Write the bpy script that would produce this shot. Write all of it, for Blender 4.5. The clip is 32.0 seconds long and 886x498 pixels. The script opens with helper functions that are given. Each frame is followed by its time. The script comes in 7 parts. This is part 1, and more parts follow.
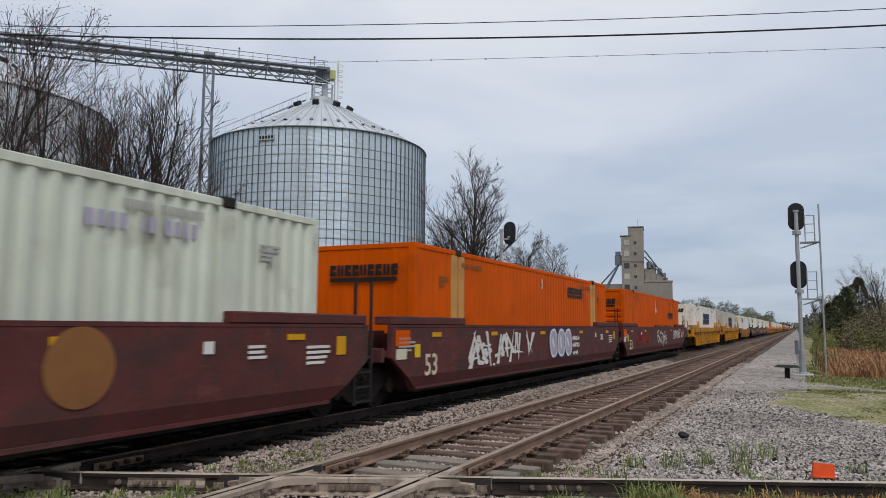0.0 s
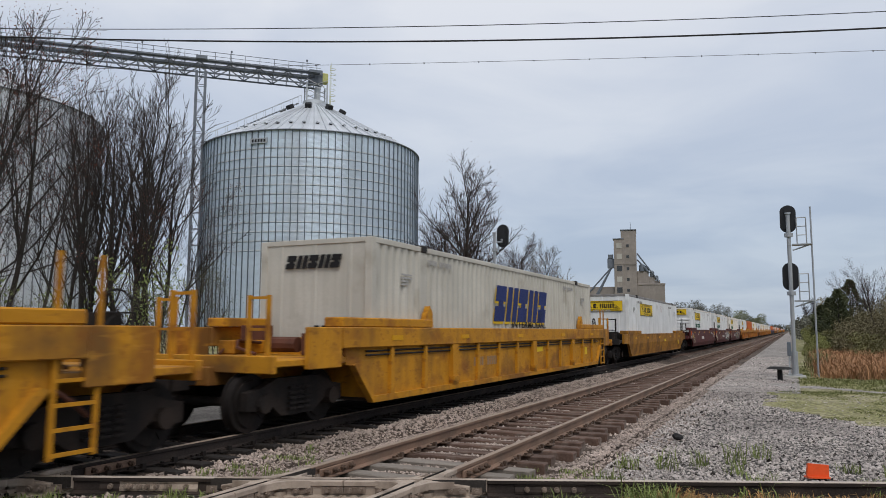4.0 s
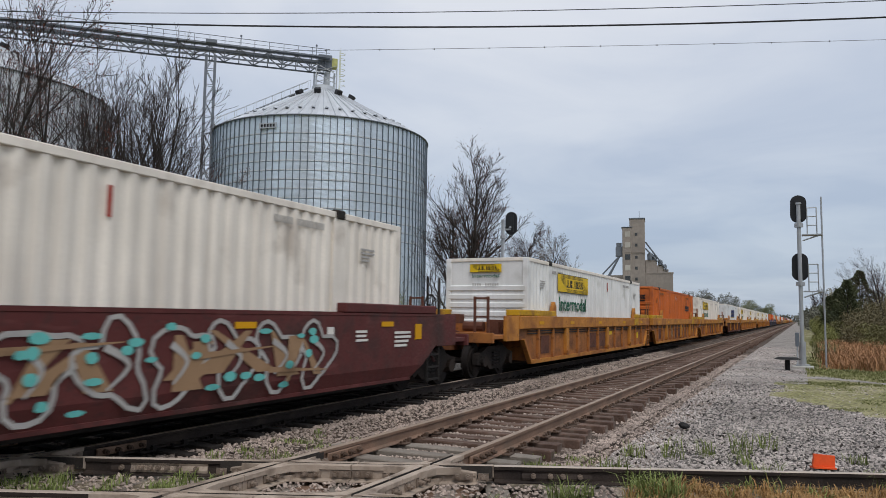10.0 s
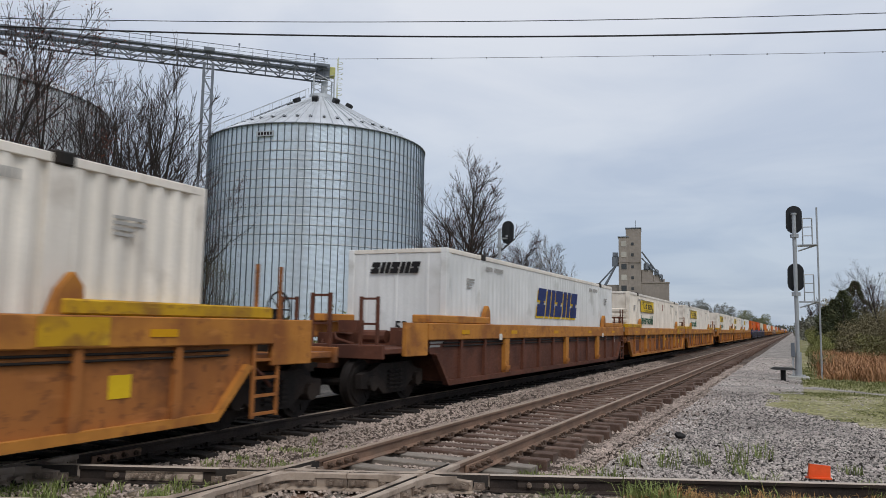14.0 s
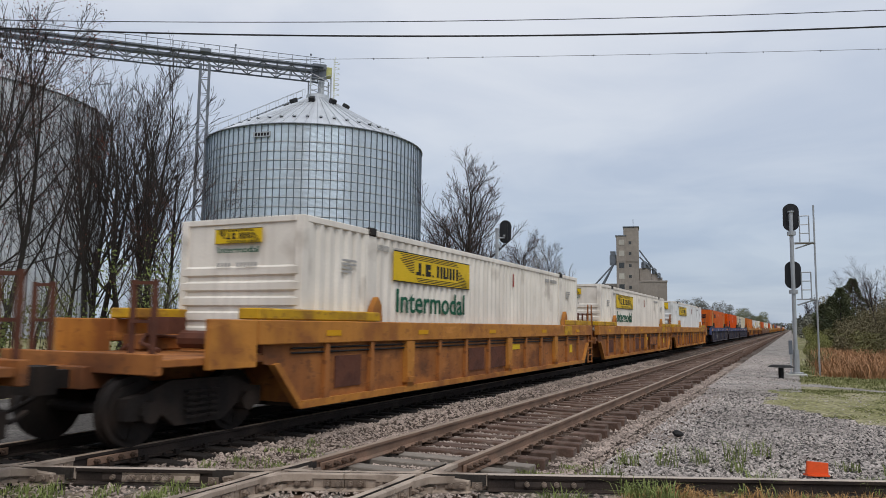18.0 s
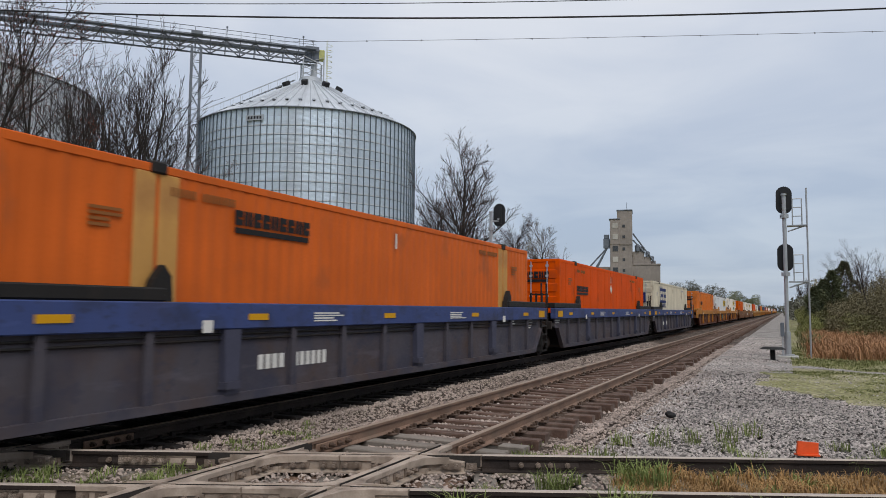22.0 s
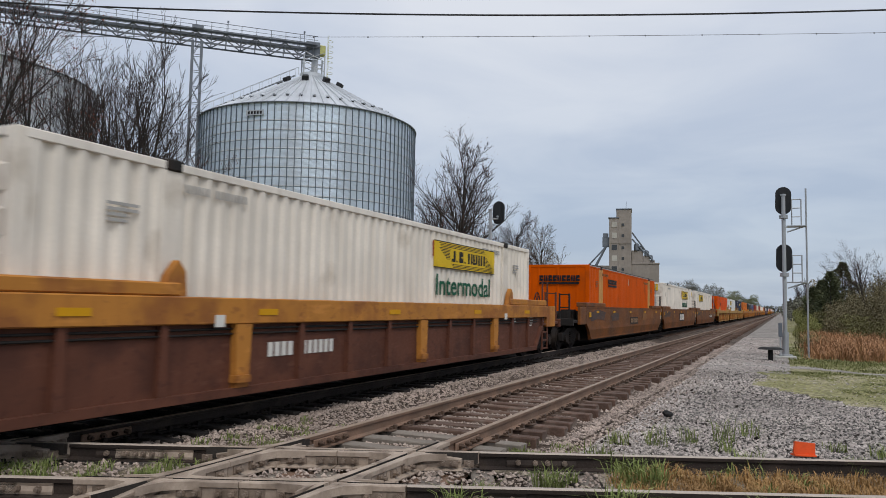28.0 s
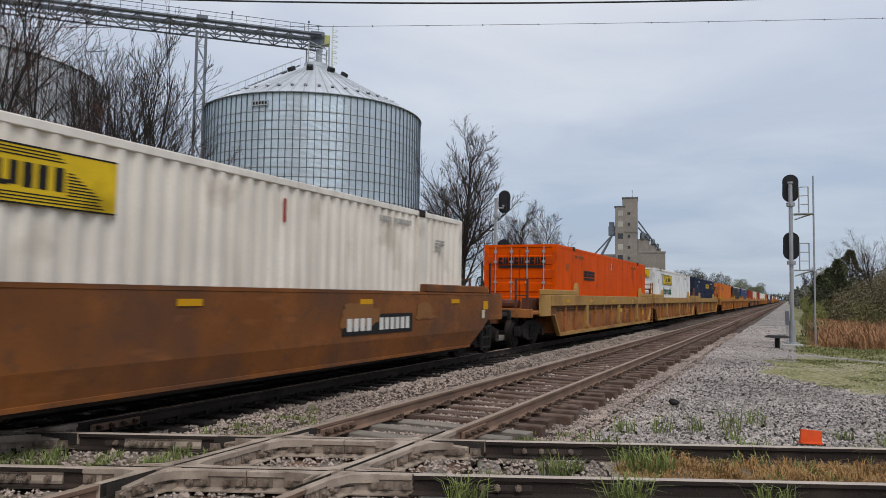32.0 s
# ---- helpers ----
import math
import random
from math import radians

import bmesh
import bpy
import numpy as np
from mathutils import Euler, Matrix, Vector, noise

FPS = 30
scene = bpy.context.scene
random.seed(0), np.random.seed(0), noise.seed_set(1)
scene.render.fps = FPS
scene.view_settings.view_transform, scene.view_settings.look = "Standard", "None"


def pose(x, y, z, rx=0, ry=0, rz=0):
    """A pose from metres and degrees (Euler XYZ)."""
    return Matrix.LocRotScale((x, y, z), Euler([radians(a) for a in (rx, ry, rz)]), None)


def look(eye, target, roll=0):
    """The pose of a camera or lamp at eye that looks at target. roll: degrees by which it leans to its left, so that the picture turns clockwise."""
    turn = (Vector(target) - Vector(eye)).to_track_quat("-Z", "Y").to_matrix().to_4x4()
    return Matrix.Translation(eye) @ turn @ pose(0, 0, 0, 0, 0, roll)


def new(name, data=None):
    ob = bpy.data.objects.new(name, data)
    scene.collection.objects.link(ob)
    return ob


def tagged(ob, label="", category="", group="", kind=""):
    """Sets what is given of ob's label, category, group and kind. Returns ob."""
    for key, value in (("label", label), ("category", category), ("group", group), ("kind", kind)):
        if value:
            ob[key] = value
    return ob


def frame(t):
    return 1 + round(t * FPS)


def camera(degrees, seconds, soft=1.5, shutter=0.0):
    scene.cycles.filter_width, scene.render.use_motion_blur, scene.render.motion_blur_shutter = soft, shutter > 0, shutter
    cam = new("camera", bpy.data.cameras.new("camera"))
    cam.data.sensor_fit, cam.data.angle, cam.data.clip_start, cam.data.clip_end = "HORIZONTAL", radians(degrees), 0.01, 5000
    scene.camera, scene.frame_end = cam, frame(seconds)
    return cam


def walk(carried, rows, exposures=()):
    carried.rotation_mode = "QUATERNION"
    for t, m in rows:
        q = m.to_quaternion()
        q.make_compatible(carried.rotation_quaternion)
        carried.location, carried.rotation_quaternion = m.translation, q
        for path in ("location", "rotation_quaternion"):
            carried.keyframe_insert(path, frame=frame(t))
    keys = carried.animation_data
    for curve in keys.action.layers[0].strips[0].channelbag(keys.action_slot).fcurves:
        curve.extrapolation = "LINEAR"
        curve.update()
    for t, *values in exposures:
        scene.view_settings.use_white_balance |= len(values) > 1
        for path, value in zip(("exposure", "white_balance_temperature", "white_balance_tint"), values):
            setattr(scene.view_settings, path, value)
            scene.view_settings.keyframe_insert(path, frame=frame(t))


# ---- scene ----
cam = camera(62.62, 32.0, soft=0.3, shutter=0.13)

EYE = 1.54


def held(t, pitch, roll, yaw, x, y, z):
    return t, pose(x, y, EYE + z, 90 + pitch, roll, yaw)


PATH = [
    held(0.0, 6.033, -0.363, 25.903, 0.024, 0.013, 0.036),
    held(0.5, 6.045, -0.526, 25.578, 0.022, 0.035, 0.031),
    held(1.0, 5.930, -0.189, 25.368, 0.014, 0.009, 0.039),
    held(1.5, 6.026, -0.404, 25.208, 0.023, 0.040, 0.028),
    held(2.0, 6.561, -0.034, 25.096, 0.026, 0.034, 0.037),
    held(2.5, 6.625, 0.542, 25.406, 0.021, 0.035, 0.033),
    held(4.5, 6.048, -0.518, 25.564, -0.003, 0.030, 0.016),
    held(5.0, 5.634, -0.524, 25.972, -0.002, 0.030, 0.017),
    held(5.5, 6.019, -0.306, 25.907, 0.008, 0.021, 0.019),
    held(6.0, 5.986, -0.400, 26.196, 0.003, 0.014, 0.021),
    held(6.5, 6.094, -0.326, 26.110, 0.010, 0.017, 0.019),
    held(7.0, 5.895, -0.292, 25.957, 0.007, 0.036, 0.017),
    held(7.5, 5.568, -0.591, 26.281, -0.008, 0.059, 0.024),
    held(8.0, 5.457, -0.953, 26.843, 0.002, -0.003, 0.012),
    held(8.5, 5.198, -0.766, 26.692, -0.004, 0.016, 0.018),
    held(9.0, 5.015, -0.854, 26.515, -0.007, -0.001, 0.015),
    held(9.5, 4.930, -0.872, 25.895, -0.007, 0.014, 0.012),
    held(10.0, 5.247, -0.816, 25.923, -0.005, 0.005, 0.022),
    held(10.5, 5.477, -0.897, 25.479, -0.003, 0.011, 0.016),
    held(11.0, 5.783, -1.052, 25.509, 0.002, 0.021, 0.016),
    held(11.5, 5.814, -1.129, 25.382, -0.003, 0.021, 0.014),
    held(12.0, 5.730, -0.959, 25.411, 0.003, 0.015, 0.021),
    held(12.5, 5.827, -0.871, 25.499, 0.011, -0.007, 0.015),
    held(13.0, 6.015, -1.160, 25.271, -0.002, -0.003, 0.020),
    held(13.5, 5.916, -1.159, 25.545, -0.004, -0.013, 0.018),
    held(15.5, 6.240, -0.745, 25.443, 0.012, -0.003, 0.020),
    held(16.0, 6.508, -0.599, 25.399, 0.007, -0.012, 0.024),
    held(16.5, 6.590, -0.597, 25.458, 0.016, 0.011, 0.014),
    held(17.0, 6.209, -0.861, 25.709, 0.011, 0.003, 0.017),
    held(17.5, 6.085, -0.771, 25.761, 0.017, -0.003, 0.017),
    held(18.0, 5.933, -0.709, 25.491, 0.007, 0.012, 0.014),
    held(18.5, 5.750, -0.512, 25.326, 0.007, 0.015, 0.016),
    held(19.0, 5.561, -0.230, 25.315, 0.007, 0.011, 0.008),
    held(19.5, 5.441, -0.288, 25.028, 0.003, 0.025, 0.022),
    held(20.0, 5.521, -0.338, 25.185, 0.007, 0.005, 0.008),
    held(20.5, 5.390, -0.331, 24.706, -0.000, 0.010, 0.015),
    held(21.0, 5.536, -0.262, 24.948, 0.004, 0.004, 0.013),
    held(21.5, 5.070, -0.555, 25.014, 0.009, 0.009, 0.008),
    held(22.0, 4.655, -0.543, 25.028, 0.007, 0.003, 0.004),
    held(22.5, 4.895, -0.376, 25.369, 0.008, 0.012, 0.011),
    held(23.0, 4.761, -0.403, 25.402, -0.004, 0.006, 0.002),
    held(23.5, 4.950, -0.523, 25.848, 0.000, 0.018, 0.006),
    held(24.0, 4.937, -0.456, 25.316, -0.010, 0.026, 0.015),
    held(24.5, 5.115, -0.257, 24.875, -0.014, 0.015, 0.013),
    held(25.0, 5.222, -0.399, 25.318, -0.009, 0.003, 0.019),
    held(25.5, 5.179, -0.588, 25.219, 0.001, 0.015, 0.010),
    held(27.5, 4.370, -1.112, 25.105, 0.002, -0.017, 0.011),
    held(28.0, 4.424, -1.117, 24.907, 0.003, 0.000, 0.004),
    held(28.5, 3.974, -1.037, 24.838, -0.003, 0.012, 0.007),
    held(29.0, 3.866, -0.894, 25.175, -0.004, 0.002, 0.000),
    held(29.5, 3.830, -0.671, 25.356, 0.003, -0.011, 0.003),
    held(30.0, 3.581, -0.773, 25.320, -0.000, -0.001, -0.000),
    held(30.5, 3.482, -0.621, 25.556, -0.002, 0.004, 0.002),
    held(31.0, 3.451, -0.796, 25.851, -0.003, -0.000, 0.002),
    held(31.5, 3.549, -0.921, 25.211, -0.001, -0.000, 0.003),
    held(32.0, 3.594, -0.874, 25.379, 0.005, 0.001, 0.003),
]
walk(cam, PATH)

# world: overcast spring sky, soft veiled sun high behind the camera
world = bpy.data.worlds.new("sky")
scene.world = world
world.use_nodes = True
wt = world.node_tree
wt.nodes.clear()


def wnode(kind, **kw):
    n = wt.nodes.new(kind)
    for k, v in kw.items():
        n.inputs[k].default_value = v
    return n


SUN_EL, SUN_ROT = radians(54), radians(137)
sky = wt.nodes.new("ShaderNodeTexSky")
sky.sky_type = "NISHITA"
sky.sun_disc = False
sky.sun_elevation, sky.sun_rotation = SUN_EL, SUN_ROT
coord = wt.nodes.new("ShaderNodeTexCoord")
split = wt.nodes.new("ShaderNodeSeparateXYZ")
wt.links.new(coord.outputs["Generated"], split.inputs[0])
# height above the horizon tints the cloud deck from blue grey to pale grey
ramp = wt.nodes.new("ShaderNodeValToRGB")
e = ramp.color_ramp.elements
e[0].position, e[0].color = 0.0, (0.42, 0.49, 0.60, 1)
e[1].position, e[1].color = 0.42, (0.71, 0.745, 0.82, 1)
m = e.new(0.12)
m.color = (0.475, 0.548, 0.662, 1)
m = e.new(0.26)
m.color = (0.61, 0.662, 0.755, 1)
wt.links.new(split.outputs["Z"], ramp.inputs[0])
# cloud sheets: the view direction laid on a plane far above
plane = wt.nodes.new("ShaderNodeVectorMath")
plane.operation = "DIVIDE"
zz = wt.nodes.new("ShaderNodeMath")
zz.operation = "ADD"
zz.inputs[1].default_value = 0.13
wt.links.new(split.outputs["Z"], zz.inputs[0])
comb = wt.nodes.new("ShaderNodeCombineXYZ")
for k in range(3):
    wt.links.new(zz.outputs[0], comb.inputs[k])
wt.links.new(coord.outputs["Generated"], plane.inputs[0])
wt.links.new(comb.outputs[0], plane.inputs[1])
cl = wnode("ShaderNodeTexNoise", Scale=1.1, Detail=7.0, Roughness=0.52, Distortion=0.5)
wt.links.new(plane.outputs[0], cl.inputs["Vector"])
clr = wt.nodes.new("ShaderNodeValToRGB")
clr.color_ramp.elements[0].position, clr.color_ramp.elements[0].color = 0.36, (0.86, 0.89, 0.935, 1)
clr.color_ramp.elements[1].position, clr.color_ramp.elements[1].color = 0.64, (1.09, 1.075, 1.05, 1)
wt.links.new(cl.outputs["Fac"], clr.inputs[0])
mul = wt.nodes.new("ShaderNodeMix")
mul.data_type, mul.blend_type = "RGBA", "MULTIPLY"
mul.inputs["Factor"].default_value = 1.0
wt.links.new(ramp.outputs[0], mul.inputs[6])
wt.links.new(clr.outputs[0], mul.inputs[7])
bg_cloud, bg_sky, mixw = wt.nodes.new("ShaderNodeBackground"), wt.nodes.new("ShaderNodeBackground"), wt.nodes.new("ShaderNodeAddShader")
bg_cloud.inputs["Strength"].default_value = 0.92
bg_sky.inputs["Strength"].default_value = 0.012
wt.links.new(mul.outputs[2], bg_cloud.inputs["Color"])
wt.links.new(sky.outputs[0], bg_sky.inputs["Color"])
wt.links.new(bg_cloud.outputs[0], mixw.inputs[0])
wt.links.new(bg_sky.outputs[0], mixw.inputs[1])
outw = wt.nodes.new("ShaderNodeOutputWorld")
wt.links.new(mixw.outputs[0], outw.inputs[0])

sun_data = bpy.data.lights.new("sun", "SUN")
sun_data.energy, sun_data.angle, sun_data.color = 1.7, radians(30), (1.0, 0.96, 0.9)
sun = new("sun", sun_data)
sun.matrix_world = look((0, 0, 50), (-25, 26, 0))
scene.view_settings.exposure = 0.0

# ---- materials ----
def mat(name, color, rough=0.7, metal=0.0, var=0.25, scale=3.0, fine=40.0, bump=0.15, dirt=None, dirt_amt=0.0, dirt_scale=1.2, rand=0.0, spec=0.4, streak=0.0, island=0.0, chips=None, chip_amt=0.0, chip_scale=1.6):
    """Paint, stone or metal with variation at two scales, dirt patches, drip streaks and a fine relief."""
    m = bpy.data.materials.new(name)
    m.use_nodes = True
    nt = m.node_tree
    b = nt.nodes["Principled BSDF"]
    b.inputs["Metallic"].default_value = metal
    b.inputs["Specular IOR Level"].default_value = spec
    tc = nt.nodes.new("ShaderNodeTexCoord")
    L = nt.links.new

    def noise_tex(s, detail=5.0, stretch=None):
        n = nt.nodes.new("ShaderNodeTexNoise")
        n.inputs["Scale"].default_value, n.inputs["Detail"].default_value = s, detail
        src = tc.outputs["Object"]
        if stretch:
            mp = nt.nodes.new("ShaderNodeMapping")
            mp.inputs["Scale"].default_value = stretch
            L(src, mp.inputs["Vector"])
            src = mp.outputs[0]
        L(src, n.inputs["Vector"])
        return n.outputs["Fac"]

    def mix(fac, a, c, blend="MIX"):
        n = nt.nodes.new("ShaderNodeMix")
        n.data_type, n.blend_type = "RGBA", blend
        for sock, v in ((n.inputs["Factor"], fac), (n.inputs[6], a), (n.inputs[7], c)):
            if hasattr(v, "is_linked"):
                L(v, sock)
            else:
                sock.default_value = v if isinstance(v, float) else (*v[:3], 1)
        return n.outputs[2]

    def remap(fac, lo, hi, a, c):
        n = nt.nodes.new("ShaderNodeMapRange")
        for k, v in zip(("From Min", "From Max", "To Min", "To Max"), (lo, hi, a, c)):
            n.inputs[k].default_value = v
        L(fac, n.inputs["Value"])
        return n.outputs[0]

    dark = [c * (1 - var) for c in color]
    light = [min(1, c * (1 + var * 0.6)) for c in color]
    big, small = noise_tex(scale), noise_tex(fine, 4.0)
    col = mix(remap(big, 0.35, 0.65, 0.0, 1.0), dark, light)
    col = mix(remap(small, 0.3, 0.7, 0.0, 0.35), col, [c * (1 - var * 1.4) for c in color])
    if dirt and dirt_amt:
        col = mix(remap(noise_tex(dirt_scale, 7.0), 0.62 - 0.22 * dirt_amt, 0.72, 0.0, 0.9), col, dirt)
    if dirt and streak:
        col = mix(remap(noise_tex(1.0, 5.0, (5.0, 5.0, 0.35)), 0.5, 0.75, 0.0, streak), col, dirt)
    if chips:
        worn_at = noise_tex(chip_scale * 1.4, 12.0)
        col = mix(remap(worn_at, 0.52 - 0.06 * chip_amt, 0.70 - 0.06 * chip_amt, 0.0, 0.75), col, chips)
        col = mix(remap(noise_tex(chip_scale * 5.0, 12.0, (1.0, 1.0, 1.6)), 0.60 - 0.03 * chip_amt, 0.66 - 0.03 * chip_amt, 0.0, 0.5), col, chips)
        col = mix(remap(noise_tex(chip_scale * 2.6, 12.0, (1.0, 0.5, 2.2)), 0.60, 0.72, 0.0, 0.35), col, [min(0.7, 0.02 + c * 1.45) for c in color])
    if rand:
        oi = nt.nodes.new("ShaderNodeObjectInfo")
        col = mix(remap(oi.outputs["Random"], 0.0, 1.0, 0.0, rand), col, [c * 0.45 for c in color])
    if island:
        ge = nt.nodes.new("ShaderNodeNewGeometry")
        col = mix(remap(ge.outputs["Random Per Island"], 0.0, 1.0, 0.0, island), col, [c * 0.3 for c in color])
    L(col, b.inputs["Base Color"])
    L(remap(small, 0.3, 0.7, max(0.05, rough - 0.12), min(1, rough + 0.12)), b.inputs["Roughness"])
    if bump:
        bp = nt.nodes.new("ShaderNodeBump")
        bp.inputs["Strength"].default_value, bp.inputs["Distance"].default_value = bump, 0.02
        L(small, bp.inputs["Height"])
        L(bp.outputs[0], b.inputs["Normal"])
    return m


RUST = (0.16, 0.07, 0.035)
GRIME = (0.07, 0.055, 0.045)
M = {}


def paint(name, color, **kw):
    k = dict(rough=0.6, spec=0.12, var=0.12, scale=0.8, fine=25, bump=0.05, dirt=GRIME, dirt_amt=0.35, dirt_scale=0.9, streak=0.4)
    k.update(kw)
    M[name] = mat(name, color, **k)
    return M[name]


# well-car paints
paint("maroon", (0.112, 0.034, 0.032), dirt=(0.065, 0.034, 0.03), var=0.2, chips=(0.055, 0.03, 0.028), chip_amt=0.25, chip_scale=1.3)
paint("tan_rust", (0.245, 0.112, 0.04), dirt=(0.17, 0.07, 0.03), dirt_amt=0.7)
paint("primer", (0.075, 0.055, 0.05), dirt=(0.16, 0.07, 0.03), dirt_amt=0.6)
paint("gold", (0.36, 0.165, 0.022), dirt=(0.14, 0.06, 0.018), dirt_amt=0.8, chips=(0.10, 0.045, 0.018), chip_amt=0.55, chip_scale=0.9)
paint("brown", (0.235, 0.085, 0.024), dirt=(0.12, 0.052, 0.024), dirt_amt=0.8, dirt_scale=0.6, var=0.28, chips=(0.10, 0.05, 0.03), chip_amt=0.55, chip_scale=0.8)
paint("yellow", (0.50, 0.225, 0.018), dirt=(0.14, 0.07, 0.025), dirt_amt=0.45, chips=(0.20, 0.075, 0.02), chip_amt=0.45, chip_scale=1.2)
paint("tan", (0.47, 0.20, 0.042), dirt=(0.22, 0.08, 0.028), dirt_amt=0.6, chips=(0.20, 0.075, 0.03), chip_amt=0.3, chip_scale=1.1)
paint("sill_yellow", (0.52, 0.30, 0.02), dirt=(0.25, 0.10, 0.03), dirt_amt=0.4, chips=(0.20, 0.09, 0.03), chip_amt=0.5, chip_scale=1.5)
paint("rusty", (0.36, 0.14, 0.042), dirt=(0.13, 0.05, 0.025), dirt_amt=0.7, chips=(0.10, 0.045, 0.026), chip_amt=0.4, chip_scale=1.2)
paint("umber", (0.125, 0.05, 0.032), dirt=(0.065, 0.028, 0.02), dirt_amt=0.6, chips=(0.07, 0.03, 0.022), chip_amt=0.5, chip_scale=1.3)
paint("chord_blue", (0.05, 0.072, 0.19), dirt=(0.05, 0.055, 0.11), chips=(0.035, 0.04, 0.07), chip_amt=0.5, chip_scale=1.2)
paint("slate", (0.078, 0.070, 0.082), dirt=(0.075, 0.05, 0.042), dirt_amt=0.7, chips=(0.045, 0.045, 0.065), chip_amt=0.6, chip_scale=0.9)
paint("slate_blue", (0.065, 0.066, 0.098), dirt=(0.05, 0.046, 0.055), dirt_amt=0.7)
paint("black_steel", (0.022, 0.02, 0.019), rough=0.6, dirt=(0.06, 0.04, 0.03))
paint("bogie", (0.018, 0.015, 0.014), rough=0.7, dirt=(0.045, 0.032, 0.025), dirt_amt=0.5)
# container paints
paint("white_box", (0.76, 0.71, 0.64), dirt=(0.44, 0.39, 0.34), dirt_amt=0.12, streak=0.4)
paint("sand", (0.40, 0.235, 0.075), dirt=(0.2, 0.09, 0.035), dirt_amt=0.6)
paint("cream_white", (0.76, 0.70, 0.62), dirt=(0.46, 0.40, 0.33), dirt_amt=0.15, streak=0.4)
paint("bright_white", (0.70, 0.705, 0.70), dirt=(0.45, 0.45, 0.43), dirt_amt=0.12, streak=0.35)
paint("cream_box", (0.62, 0.56, 0.43), dirt=(0.32, 0.26, 0.19), dirt_amt=0.2, streak=0.4)
paint("grey_white_box", (0.50, 0.475, 0.42), dirt=(0.33, 0.30, 0.25), dirt_amt=0.15, streak=0.4)
paint("pale_green_box", (0.60, 0.63, 0.54), dirt=(0.36, 0.36, 0.29), dirt_amt=0.15, streak=0.4)
paint("faded_orange_box", (0.62, 0.12, 0.016), dirt=(0.36, 0.09, 0.025), dirt_amt=0.2, streak=0.4)
paint("orange_box", (0.60, 0.086, 0.0), spec=0.05, dirt=(0.34, 0.06, 0.006), dirt_amt=0.15, streak=0.35)
paint("red_orange_box", (0.68, 0.080, 0.0), spec=0.05, dirt=(0.32, 0.05, 0.015), dirt_amt=0.15, streak=0.35)
paint("amber_box", (0.62, 0.165, 0.028), dirt=(0.30, 0.10, 0.03), dirt_amt=0.25, streak=0.45)
paint("dull_orange_box", (0.52, 0.13, 0.03), dirt=(0.24, 0.07, 0.03), dirt_amt=0.35, streak=0.5)
paint("navy_box", (0.018, 0.028, 0.06), dirt=(0.03, 0.03, 0.035))
paint("dark_box", (0.02, 0.021, 0.026), dirt=(0.03, 0.03, 0.03))
paint("blue_box", (0.03, 0.06, 0.16), dirt=(0.03, 0.04, 0.07))
paint("red_box", (0.30, 0.04, 0.02), dirt=(0.14, 0.03, 0.02))
paint("grey_rail", (0.25, 0.24, 0.23), dirt=(0.12, 0.1, 0.09), dirt_amt=0.5)
paint("ochre_post", (0.55, 0.29, 0.085), dirt=(0.34, 0.16, 0.06))
# lettering and marks
for n, c in {"mark_yellow": (0.70, 0.47, 0.02), "mark_black": (0.018, 0.017, 0.018), "mark_green": (0.012, 0.10, 0.055), "mark_navy": (0.018, 0.03, 0.13), "mark_white": (0.68, 0.66, 0.62), "mark_grey": (0.38, 0.37, 0.355), "mark_amber": (0.60, 0.30, 0.01), "mark_teal": (0.13, 0.45, 0.42), "mark_red": (0.32, 0.03, 0.02), "mark_lilac": (0.40, 0.37, 0.48), "mark_rust": (0.26, 0.10, 0.03), "mark_dust": (0.30, 0.19, 0.11)}.items():
    paint(n, c, dirt_amt=0.1, streak=0.2, dirt=[v * 0.5 for v in c], rough=0.55)
M["galvanised"] = mat("galvanised", (0.60, 0.70, 0.81), rough=0.55, metal=0.3, var=0.14, scale=0.35, fine=6.0, bump=0.03, dirt=(0.42, 0.47, 0.54), dirt_amt=0.5, dirt_scale=0.5, rand=0.30)
M["galv_roof"] = mat("galv_roof", (0.62, 0.65, 0.69), rough=0.5, metal=0.35, var=0.10, scale=0.4, fine=6.0, bump=0.03, rand=0.42)
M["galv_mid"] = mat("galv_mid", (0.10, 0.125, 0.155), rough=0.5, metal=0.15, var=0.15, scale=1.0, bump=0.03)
M["galv_dark"] = mat("galv_dark", (0.135, 0.152, 0.18), rough=0.5, metal=0.15, var=0.15, scale=1.0, bump=0.03)
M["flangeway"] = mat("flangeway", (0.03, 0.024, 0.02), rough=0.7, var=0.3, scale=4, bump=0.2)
M["old_bin"] = mat("old_bin", (0.60, 0.64, 0.70), rough=0.6, metal=0.1, var=0.2, scale=0.3, fine=5.0, bump=0.03, dirt=(0.46, 0.47, 0.50), dirt_amt=0.6, dirt_scale=0.2, rand=0.2)
M["old_stave"] = mat("old_stave", (0.22, 0.23, 0.26), rough=0.6, metal=0.1, var=0.15, scale=1.0, bump=0.03)
M["steel_grey"] = mat("steel_grey", (0.42, 0.44, 0.46), rough=0.45, metal=0.6, var=0.12, scale=2.0, bump=0.03)
M["mast_silver"] = mat("mast_silver", (0.37, 0.385, 0.405), rough=0.45, metal=0.45, var=0.12, scale=2.0, bump=0.03)
M["signal_black"] = mat("signal_black", (0.012, 0.012, 0.014), rough=0.5, var=0.2, bump=0.02)
M["lens"] = mat("lens", (0.02, 0.015, 0.015), rough=0.12, var=0.1, bump=0.0, spec=0.6)
